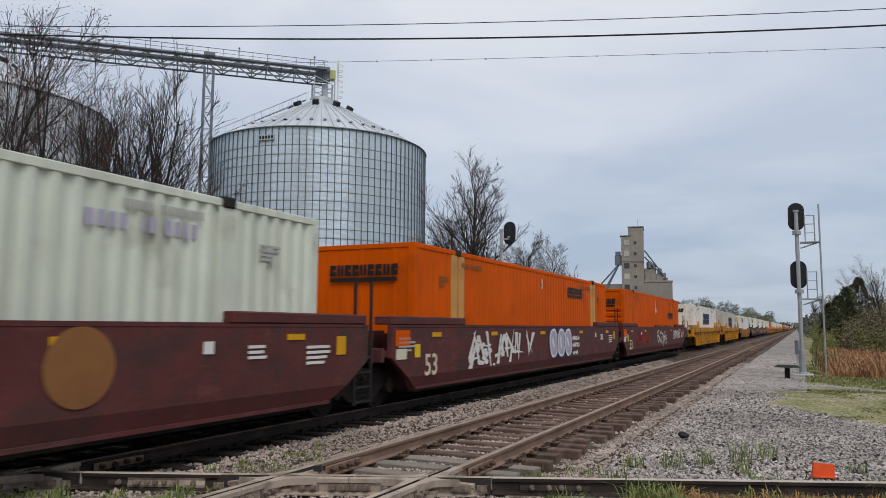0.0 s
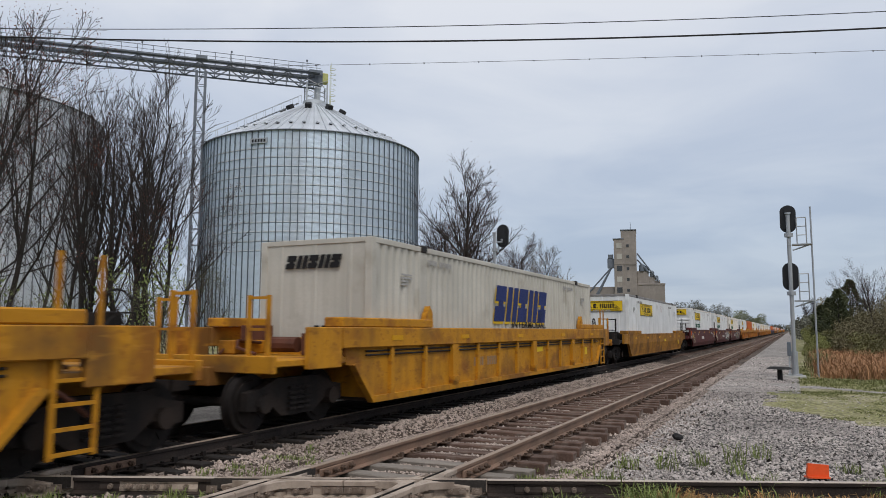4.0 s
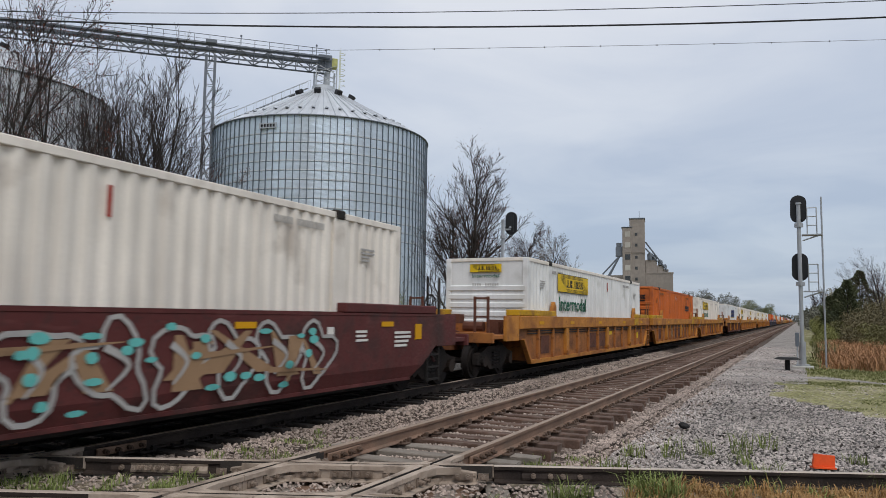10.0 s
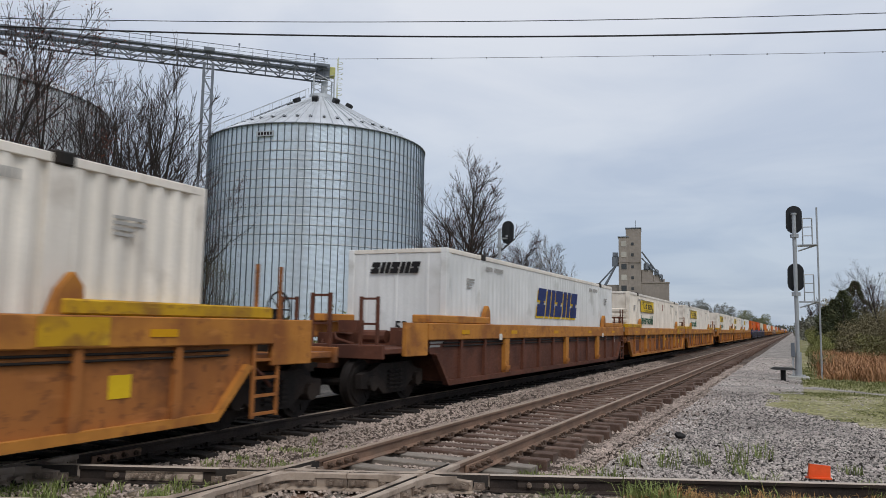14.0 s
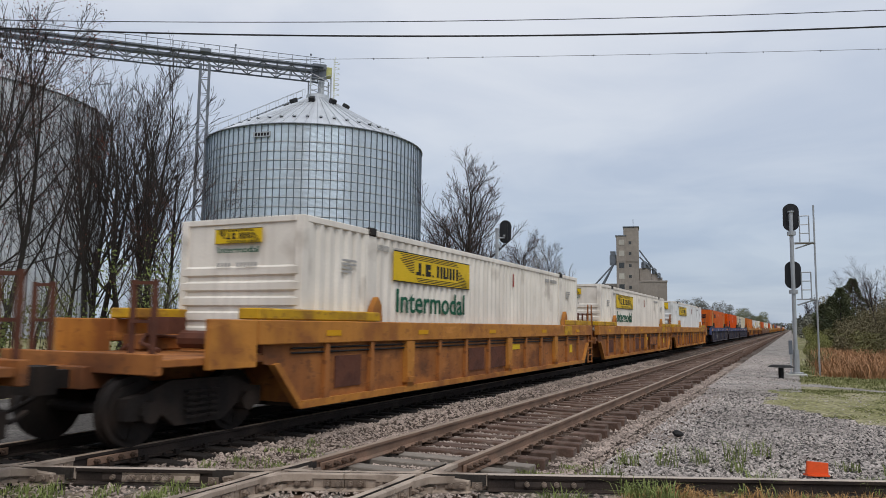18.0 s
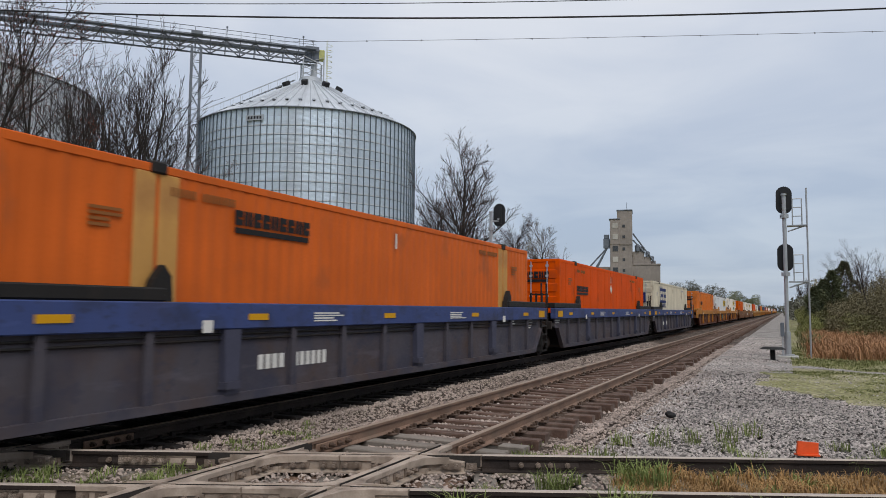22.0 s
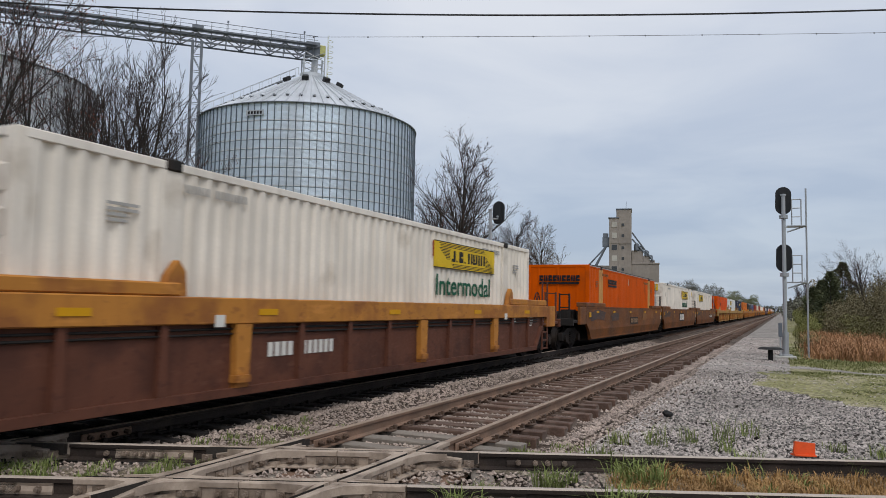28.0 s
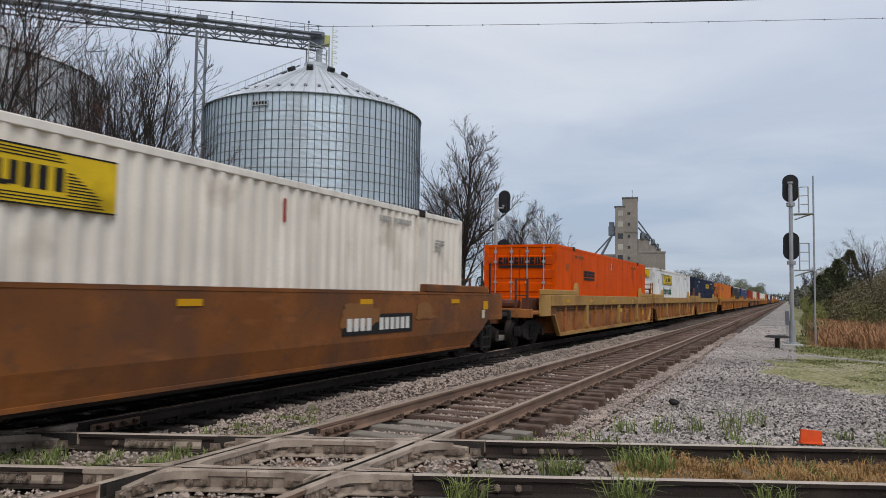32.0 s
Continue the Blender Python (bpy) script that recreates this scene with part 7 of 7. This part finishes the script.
for k, az, d, h, rz in (
    (6, -48.6, 37, 15.6, 20), (6, -51.2, 40, 16.2, 80), (1, -52.9, 36, 14.6, 150), (4, -46.0, 35, 9.0, 40), (1, -50.0, 34, 12.5, 40), (6, -47.2, 38, 14.6, 200),
    (3, -57.2, 33, 14.6, 200), (3, -61.0, 32, 15.0, 90), (1, -54.9, 42, 15.0, 260),
    (0, -43.9, 40, 6.8, 10),
):
    plant_tree(BARE[k], at(az, d), rz, "tall bare tree with dense reddish brown twigs" if k == 3 else ("bare young tree with reddish buds" if k == 4 else DARK), h / 15)
for k, az, d, h, rz in ((5, -25.2, 63, 13.0, 200), (5, -23.9, 60, 16.6, 60), (5, -19.6, 90, 14.0, 120), (4, -26.3, 70, 11.0, 160), (7, -17.3, 104, 16.0, 20), (3, -21.4, 70, 11.0, 300)):
    plant_tree(BARE[k], at(az, d), rz, "broad bare spring tree beyond the tracks", h / 15)
g = random.Random(4)
for k in range(34):
    az = g.uniform(-67, -40) if k % 4 else g.uniform(-30, -14)
    d = g.uniform(27, 36) if az < -40 else g.uniform(42, 60)
    plant_tree(THIN[k % 3], at(az, d), g.uniform(0, 360), "slim bare sapling with pale green buds", g.uniform(0.35, 0.6) if az < -38 else g.uniform(0.35, 0.55), "sapling", "saplings behind the train")


def clumps(name, seed, boxes, count, size, material, label, category):
    """Brush: thousands of small leaf blades gathered in uneven clumps. boxes: centre, half sizes."""
    r = np.random.RandomState(seed)
    v, f = [], []
    for (cx, cy, cz), (hx, hy, hz) in boxes:
        m = r.randint(8, 14)
        cents = np.array([cx, cy, cz]) + r.uniform(-1, 1, (m, 3)) * np.array([hx, hy, hz]) * np.array([0.8, 0.8, 0.75])
        for c in range(count):
            s = cents[r.randint(m)]
            d = r.normal(0, 1, 3)
            d /= np.linalg.norm(d)
            p = s + d * np.array([hx, hy, hz]) * 0.42 * r.uniform(0.3, 1.0) ** 0.5
            if p[2] < -0.5:
                continue
            a = r.normal(0, 1, 3)
            a *= size * r.uniform(0.5, 1.2) / np.linalg.norm(a)
            b = np.cross(a, r.normal(0, 1, 3))
            b *= size * 0.55 / np.linalg.norm(b)
            i = len(v)
            v += [tuple(p - a), tuple(p + b), tuple(p + a), tuple(p - b)]
            f.append((i, i + 1, i + 2, i + 3))
    return tagged(new(name, soup(name, v, f, material)), label, category, kind="stuff")


# evergreens and brush along the right of the service road
def cedar(place, h, seed, label):
    r = np.random.RandomState(seed)
    t = thing("cedar_tree", Matrix.Translation(place), label, "tree", "cedars along the verge")
    bm = bmesh.new()
    rod(bm, (0, 0, 0), (0, 0, h * 0.9), 0.12, 6, 0.03)
    part("trunk", bm, "bark", t)
    v, f = [], []
    n = int(1900 * h / 5)
    for _ in range(n):
        z = h * (0.06 + 0.94 * r.uniform() ** 0.9)
        prof = (1 - (z / h) ** 2.2) ** 0.8 * h * 0.34 + 0.10
        a = r.uniform(0, math.tau)
        lob = 0.68 + 0.32 * math.sin(a * 3 + seed) * math.sin(z * 2.6 + seed)
        rad = prof * lob * r.uniform(0.35, 1.0) ** 0.5
        p = np.array([math.cos(a) * rad, math.sin(a) * rad, z])
        d = np.array([math.cos(a), math.sin(a), 0.5 + r.uniform(-0.4, 0.4)])
        d *= r.uniform(0.10, 0.26) / np.linalg.norm(d)
        b = np.cross(d, r.normal(0, 1, 3))
        b *= 0.07 / np.linalg.norm(b)
        i = len(v)
        v += [tuple(p - d), tuple(p + b), tuple(p + d), tuple(p - b)]
        f.append((i, i + 1, i + 2, i + 3))
    ob = part("crown", soup("crown", v, f, "cedar"), None, t)
    ob["kind"] = "stuff"
    return t


for k, (az, d, h) in enumerate(((1.95, 82, 4.6), (2.5, 80, 5.2), (3.05, 78, 6.0), (3.8, 84, 7.2))):
    cedar(at(az, d), h, k + 5, "dark green cedar on the grassy verge")
for k, az, d, h in ((4, 4.3, 80, 7.8), (0, 5.0, 82, 8.2), (5, 2.7, 130, 8.0), (4, 5.6, 66, 7.8), (5, 1.2, 190, 9), (5, 1.8, 160, 9)):
    plant_tree(BARE[k], at(az, d), k * 50, "bare tree among the cedars of the verge", h / 15)
clumps("brush", 2, [((3.6, 62, 0.6), (1.6, 5, 1.0)), ((5.4, 55, 0.5), (1.8, 5, 0.9)), ((3.2, 84, 0.9), (1.6, 10, 1.4)), ((2.6, 110, 1.2), (1.2, 12, 1.8)), ((7.5, 50, 0.6), (2, 5, 1.1))], 2600, 0.085, "leaf", "olive green spring brush on the verge", "brush")
clumps("lime_brush", 21, [((1.5, 62, 0.4), (0.9, 8, 0.9)), ((1.9, 80, 0.7), (0.9, 8, 1.2)), ((3.2, 80, 0.6), (1.0, 5, 0.9))], 7000, 0.05, "lime", "bright yellow-green spring bushes beside the service road", "brush")
tb = random.Random(31)
spots = []
for k in range(26):
    y = 57 + 1.5 * k
    for n in range(4):
        h = tb.uniform(3.0, 5.0) * (0.66 + 0.012 * k) * (0.75 + 0.22 * n)
        x = y * math.tan(radians(3.5)) + 0.2 + 1.2 * n + tb.uniform(-0.6, 0.6)
        spots.append(((x, y + tb.uniform(-1, 1), h * 0.45), (tb.uniform(0.6, 1.1), tb.uniform(0.6, 1.1), h * 0.55)))
clumps("tall_brush", 3, spots, 480, 0.085, "thicket", "tall olive brown spring thicket on the verge", "brush")
spots = [((0.038 * y + tb.uniform(-0.5, 2.6), y, tb.uniform(1.6, 2.4)), (tb.uniform(0.9, 1.5), 2.5, tb.uniform(2.4, 3.6))) for y in range(98, 176, 3)]
clumps("thicket", 32, spots, 900, 0.12, "thicket", "dense grey-brown thicket along the railway", "brush")
clumps("far_brush", 5, [((2.4 + 0.006 * y, y, 1.4), (1.0 + 0.01 * y, 24, 2.0 + 0.004 * y)) for y in range(150, 700, 45)], 700, 0.34, "far_wood", "hazy brush line along the railway", "brush")
# woods on the horizon left of the line
clumps("far_woods", 9, [((-14 - 0.10 * y + dx, y, 3.2), (9, 16, 4.2)) for y in range(180, 620, 55) for dx in (0, -16)], 520, 0.55, "far_wood", "distant bare woods along the railway", "woods")
clumps("far_woods", 11, [((-900 + 70 * k, 1500, 5), (60, 20, 9)) for k in range(28)], 420, 2.6, "far_wood", "distant tree line on the horizon", "woods")
clumps("far_woods", 41, [((math.sin(radians(a)) * d, math.cos(radians(a)) * d, h * 0.55), (h * 0.32, h * 0.32, h * 0.52)) for a, d, h in ((-8.9, 410, 15), (-8.0, 430, 16), (-7.2, 400, 15), (-6.5, 420, 16.5), (-5.8, 400, 15), (-5.2, 440, 14.5), (-4.5, 410, 15.5))], 4200, 0.23, "far_wood", "hazy bare trees beyond the train", "woods")
clumps("far_green_woods", 42, [((math.sin(radians(a)) * d, math.cos(radians(a)) * d, h * 0.45), (h * 0.55, h * 0.5, h * 0.5)) for a, d, h in ((-3.9, 560, 14), (-3.4, 580, 17), (-2.9, 600, 18), (-2.4, 640, 16), (-2.0, 700, 13))], 3200, 0.42, "far_green", "hazy pale green trees far down the line", "woods")
# hedge behind the train on the left
clumps("undergrowth", 12, [(tuple(at(az, 30 + (k % 3) * 4) + Vector((0, 0, 0.9))), (1.6, 1.6, 1.5)) for k, az in enumerate(range(-66, -14, 3))], 200, 0.10, "leaf", "budding undergrowth along the far side of the tracks", "undergrowth")


clumps("leafing_shrubs", 14, [(tuple(at(az, d) + Vector((0, 0, z))), (w, w, h)) for az, d, z, w, h in ((-49.5, 31, 2.6, 1.3, 2.2), (-47.6, 32, 3.4, 1.2, 2.4), (-45.8, 33, 2.4, 1.2, 2.0), (-51.8, 32, 2.0, 1.2, 1.8), (-55.5, 31, 1.9, 1.3, 1.8), (-58.5, 30, 2.0, 1.2, 1.8), (-33.0, 42, 1.6, 1.6, 1.6), (-29.5, 44, 1.7, 1.6, 1.7))], 420, 0.075, "fresh_leaf", "shrubs in fresh yellow-green leaf under the bare trees", "shrubs")


def blades(name, seed, spots, material, label, category="grass", tall=0.28, wide=0.007):
    """Tufts of bent grass blades. spots: x, y, z, radius, count, height."""
    r = np.random.RandomState(seed)
    v, f = [], []
    for x, y, z, rad, n, h in spots:
        for _ in range(n):
            a, q = r.uniform(0, math.tau), rad * r.uniform() ** 0.5
            bx_, by_ = x + math.cos(a) * q, y + math.sin(a) * q
            t = r.uniform(0, math.tau)
            lean = r.uniform(0.15, 1.0)
            hh = h * r.uniform(0.45, 1.1)
            dx, dy = math.cos(t) * lean * hh, math.sin(t) * lean * hh
            wx, wy = -math.sin(t) * wide * r.uniform(0.6, 1.5), math.cos(t) * wide * r.uniform(0.6, 1.5)
            i = len(v)
            v += [(bx_ - wx, by_ - wy, z), (bx_ + wx, by_ + wy, z), (bx_ + dx * 0.4 + wx, by_ + dy * 0.4 + wy, z + hh * 0.6), (bx_ + dx * 0.4 - wx, by_ + dy * 0.4 - wy, z + hh * 0.6), (bx_ + dx, by_ + dy, z + hh * (0.95 - 0.35 * lean))]
            f += [(i, i + 1, i + 2, i + 3), (i + 3, i + 2, i + 4)]
    return tagged(new(name, soup(name, v, f, material)), label, category, kind="stuff")


def turf_edge(x, y):
    """Above zero on the grassy side of the yard's slanting edge."""
    return np.minimum((x + 0.6) * 0.862 + (y - 19.8) * 0.506, (x + 0.5) * 1.0) + 0.22 * np.sin(x * 2.3 + y * 1.7) + 0.15 * np.sin(x * 5.1 - y * 3.3)


def cross_spot(s, o):
    """A place by its run along the crossing track and its offset across it."""
    return CROSS_O + CROSS_D * s + CROSS_N * o


g = random.Random(12)
green, straw = [], []
# between and beside the rails of the crossing track, right of the diamond
for k in range(560):
    s, o = g.uniform(1.6, 9.5), g.uniform(-0.66, 0.60)
    p = cross_spot(s, o)
    straw.append((p.x, p.y, -0.19, 0.11, 40, g.uniform(0.07, 0.20)))
for k in range(60):
    s, o = g.uniform(1.2, 9.5), g.uniform(-0.9, 0.9)
    p = cross_spot(s, o)
    green.append((p.x, p.y, -0.20, 0.07, 18, g.uniform(0.12, 0.30)))
for s, o, n, h in ((1.75, 0.25, 90, 0.38), (1.6, 0.95, 80, 0.40), (0.95, -0.1, 130, 0.32), (0.35, -0.35, 60, 0.2), (1.95, 0.1, 110, 0.36), (3.2, 0.9, 60, 0.35), (4.3, 0.85, 60, 0.3), (5.8, 0.95, 70, 0.3), (1.4, -1.05, 140, 0.42), (0.1, -1.0, 90, 0.34), (2.6, -1.0, 70, 0.3), (4.0, -0.95, 90, 0.36), (5.2, 1.0, 60, 0.28), (7.0, 0.7, 120, 0.36)):
    p = cross_spot(s, o)
    green.append((p.x, p.y, -0.21, 0.16, n, h))
# weeds in the yard
for x, y, h in ((-1.55, 10.2, 0.42), (-1.2, 10.6, 0.30), (-0.75, 11.0, 0.46), (-0.45, 11.6, 0.34), (-0.7, 10.3, 0.22), (-2.0, 10.0, 0.3), (0.6, 11.0, 0.2), (1.1, 10.8, 0.24), (1.6, 11.2, 0.2)):
    green.append((x, y, -0.27, 0.15, 40, h * 0.95))
# left of the diamond and along the train's ballast
for k in range(26):
    p = cross_spot(g.uniform(-4.6, -2.5), g.uniform(-0.6, 0.5))
    green.append((p.x, p.y, -0.20, 0.13, 46, g.uniform(0.09, 0.22)))
for k in range(34):
    green.append((g.uniform(-6.7, -5.2), g.uniform(6.6, 9.4), -0.24, 0.14, 24, g.uniform(0.04, 0.12)))
for k in range(14):
    green.append((g.uniform(-3.2, -2.4), g.uniform(8.6, 9.6), -0.27, 0.14, 26, g.uniform(0.05, 0.10)))
blades("grass_tufts", 3, green, "grass", "fresh green grass tufts between rails and gravel", wide=0.0045)
blades("dry_grass", 4, straw, "straw", "dry brown grass matted between the rails", wide=0.0035)
# verge: short green turf, then reddish sedge
turf = [(g.uniform(0.25, 6.5), g.uniform(23.5, 42), -0.30, 0.35, 26, g.uniform(0.05, 0.14)) for _ in range(700)]
turf = [q for q in turf if abs(q[1] - (27.2 - 5.2 * (q[0] - 0.1) / 7.5)) > 0.75]
for _ in range(2600):
    x, y = g.uniform(-0.9, 7.5), g.uniform(10, 25)
    if turf_edge(x, y) > 0.05 and noise.noise((x * 0.7, y * 0.45, 2)) > -0.22:
        turf.append((x, y, -0.275, 0.20, 16, g.uniform(0.015, 0.05)))
blades("verge_grass", 6, turf, "turf", "short patchy spring turf on the verge", wide=0.012)
sedge = [(0.6 + 0.016 * y + g.uniform(0, 6.5) ** 1.1, y, -0.32, 0.5, 46, g.uniform(0.40, 0.95)) for y in [32 + 32 * g.random() for _ in range(760)]]
blades("sedge", 7, sedge, "sedge", "tall reddish brown sedge on the verge", wide=0.012)
tall = [(0.75 + 0.02 * (y - 38) + g.uniform(0, 0.9), y, -0.3, 0.4, 22, g.uniform(0.5, 1.0)) for y in [38 + 0.5 * k for k in range(90)]]
blades("tall_grass", 8, tall, "leaf", "taller green weeds along the service road", wide=0.016)


v, f = [], []
for y in [9.5 + 0.3 * n for n in range(50)]:
    for x in [-1.0 + 0.3 * n for n in range(30)]:
        if turf_edge(x + 0.15, y + 0.15) > -0.05:
            b = len(v)
            v += [(p, q, lot(p, q) + 0.012) for p, q in ((x, y), (x + 0.3, y), (x + 0.3, y + 0.3), (x, y + 0.3))]
            f.append((b, b + 1, b + 2, b + 3))
# bare track worn across the verge
def verge_top(x, y):
    return (-0.30 + 0.06 * noise.noise((x * 0.4, y * 0.4, 9)) if y > 23.95 else lot(x, y) + 0.012) + 0.012


pv, pf = [], []
for k in range(41):
    a = k / 40
    x, y = 0.22 + 7.4 * a, 27.2 - 5.2 * a + 0.25 * math.sin(a * 9)
    w = 0.42 + 0.14 * math.sin(a * 23) + 0.10 * math.sin(a * 41)
    pv += [(x + o * 0.4, y + o, verge_top(x + o * 0.4, y + o)) for o in (-w, -w / 3, w / 3, w)]
    if k:
        b = 4 * k
        pf += [(b - 4 + n, b + n, b + n + 1, b - 3 + n) for n in range(3)]
tagged(new("worn_path", soup("worn_path", pv, pf, "pale_gravel", True)), "bare pale track worn across the grassy verge", "path", kind="structure")
tagged(new("turf_edge", soup("turf_edge", v, f, "meadow")), "patchy turf creeping over the gravel yard", "turf", kind="structure")


def stones(name, seed, count, place, size, material, label):
    """Loose crushed stones, each an uneven lump of eight faces."""
    r = np.random.RandomState(seed)
    P = place(r, count)
    count = len(P)
    base = np.array([(1, 0, 0), (-1, 0, 0), (0, 1, 0), (0, -1, 0), (0, 0, 1), (0, 0, -1)], float)
    sz = size * np.exp(r.normal(0, 0.33, count))
    V = base[None] * r.uniform(0.55, 1.15, (count, 6, 1)) * sz[:, None, None] * np.array([1, 1, 0.75])
    a, b = r.uniform(0, math.tau, count), r.normal(0, 0.5, count)
    ca, sa, cb, sb = np.cos(a), np.sin(a), np.cos(b), np.sin(b)
    X, Y, Z = V[..., 0], V[..., 1], V[..., 2]
    Y, Z = Y * cb[:, None] - Z * sb[:, None], Y * sb[:, None] + Z * cb[:, None]
    X, Y = X * ca[:, None] - Y * sa[:, None], X * sa[:, None] + Y * ca[:, None]
    V = np.stack([X, Y, Z], -1) + P[:, None, :]
    F = np.array([(0, 2, 4), (2, 1, 4), (1, 3, 4), (3, 0, 4), (2, 0, 5), (1, 2, 5), (3, 1, 5), (0, 3, 5)])
    faces = (F[None] + 6 * np.arange(count)[:, None, None]).reshape(-1, 3)
    me = bpy.data.meshes.new(name)
    me.from_pydata(V.reshape(-1, 3).tolist(), [], faces.tolist())
    me.materials.append(M[material])
    return tagged(new(name, me), label, "ballast", kind="stuff")


def in_cross(p):
    """True inside the rails of the crossing track."""
    d = p[:, 0] * CROSS_N.x + p[:, 1] * CROSS_N.y - 7.148
    return np.abs(d) < 0.95


def ballast_places(x0, x1, y0, y1, power=1.6):
    def f(r, n):
        y = y0 + (y1 - y0) * r.uniform(0, 1, n) ** power
        x = r.uniform(x0, x1, n)
        z = np.array([bed(a, b) for a, b in zip(x, y)]) + 0.006
        p = np.stack([x, y, z], -1)
        dn, dt = np.abs(x - NEAR_X), np.abs(x - TRAIN_X)
        keep = ~in_cross(p) & (np.abs(dn - HALF) > 0.10) & (np.abs(dt - HALF) > 0.10)
        lift = np.abs((y - 7.9 + 0.26) % 0.52 - 0.26)
        on_tie = (dn < 1.33) & (lift < 0.135) & (r.uniform(0, 1, n) < 0.93) & (y > 7.6) | (dt < 1.3) & (r.uniform(0, 1, n) < 0.4)
        return p[keep & ~on_tie]
    return f


stones("ballast_stones", 1, 105000, ballast_places(-7.2, -1.2, 5.5, 42), 0.0225, "stone_brown", "brown and grey crushed ballast stones")
# near-black colour of these stones paints the train's shade on the ballast
stones("ballast_stones", 2, 16000, ballast_places(-10.6, -7.25, 2.5, 30), 0.030, "stone_dark_shaded", "ballast stones under the train, its shade in their near-black colour")


def yard_places(r, n):
    y = 7.0 + 48 * r.uniform(0, 1, n) ** 2.2
    x = np.where(y < 24, r.uniform(-2.3, 6.5, n), r.uniform(-2.4, 0.1, n))
    p = np.stack([x, y, np.array([max(lot(a, b), bed(a, b) if a < -1.6 else -9) for a, b in zip(x, y)]) + 0.004], -1)
    far = turf_edge(p[:, 0], p[:, 1]) > 0
    return p[~in_cross(p) & ~(far & (r.uniform(0, 1, n) < 0.85))]


stones("yard_stones", 3, 135000, yard_places, 0.0205, "stone_pale", "pale grey loose gravel of the yard")


stones("dark_stones", 8, 9000, yard_places, 0.023, "stone_dark_shaded", "dark stones strewn through the pale gravel")


def cross_places(r, n):
    s, o = r.uniform(-7, 2.2, n), r.uniform(-1.3, 1.3, n)
    p = np.stack([CROSS_O.x + CROSS_D.x * s + CROSS_N.x * o, CROSS_O.y + CROSS_D.y * s + CROSS_N.y * o, np.full(n, -0.178)], -1)
    return p[(np.abs(np.abs(o) - HALF) > 0.12)]


stones("crossing_stones", 4, 7000, cross_places, 0.022, "stone_brown", "mixed stones between the crossing rails")

# soil between the rails of the crossing track and in front of it
def strip(name, s0, s1, o0, o1, z, material, label):
    v, f = [], []
    ns, no = int((s1 - s0) / 0.25), int((o1 - o0) / 0.12)
    for i in range(ns + 1):
        for j in range(no + 1):
            p = cross_spot(s0 + (s1 - s0) * i / ns, o0 + (o1 - o0) * j / no)
            v.append((p.x, p.y, z + 0.03 * noise.noise((p.x * 2, p.y * 2, 5))))
    for i in range(ns):
        for j in range(no):
            a = i * (no + 1) + j
            f.append((a, a + no + 1, a + no + 2, a + 1))
    tagged(new(name, soup(name, v, f, material, True)), label, "soil", kind="structure")


strip("soil_strip", 1.5, 30, -0.70, 0.70, -0.185, "soil", "matted soil between the crossing rails")
strip("soil_strip", -14, -1.9, -0.70, 0.70, -0.215, "soil", "dark soil between the crossing rails")
strip("soil_front", -14, 30, -5.0, -0.80, -0.235, "soil", "bare soil in front of the crossing track")
strip("soil_verge", -1.0, 12, 0.80, 1.7, -0.262, "soil", "soil edge between the crossing track and the yard")

# loose things
bm = bmesh.new()
prism(bm, [(-0.135, 0.0), (0.13, 0.0), (0.135, 0.16), (-0.11, 0.175)], XZ, -0.02, 0.02)
prism(bm, [(-0.13, 0.0), (0.13, 0.0), (0.13, 0.02), (-0.13, 0.02)], XZ, -0.06, 0.08)
om = part("orange_marker", bm, "orange_plastic", None, "", pose(0.22, 10.3, -0.24, -4, 1, 22))
tagged(om, "torn orange plastic marker stuck in the gravel", "marker")
bm = bmesh.new()
bmesh.ops.create_icosphere(bm, subdivisions=2, radius=0.09)
for q in bm.verts:
    q.co *= 1 + 0.45 * noise.noise(q.co * 9)
    q.co.z = q.co.z * 0.65
cl = part("coal_lump", bm, "coal", None, "", pose(-1.78, 12.9, -0.20, 0, 0, 20))
tagged(cl, "black lump of coal lying on the gravel", "lump")

# ---- what moves ----
def motions():
    for ob, u in MOVERS:
        x, z = ob.location.x, ob.location.z
        walk(ob, [(0.0, pose(x, u, z)), (32.0, pose(x, u - SPEED * 32.0, z))])
    for ob, u in WHEELS:
        # the wheels roll; their turning is keyed while they pass near the camera
        x, y, z = ob.location
        t0, t1 = max(0.0, (u - 32.0) / SPEED), min(32.0, (u - 2.0) / SPEED)
        if t1 <= 0 or t0 >= 32.0:
            continue
        rows, f0, f1 = [], math.ceil(t0 * FPS), math.floor(t1 * FPS)
        if f0 > 0:
            rows.append((0.0, pose(x, y, z)))
        for k in range(f0, f1 + 1):
            rows.append((k / FPS, pose(x, y, z, math.degrees(SPEED * (k - f0) / FPS / 0.44) % 360)))
        if f1 < 960:
            rows.append((32.0, rows[-1][1]))
        walk(ob, rows)


motions()
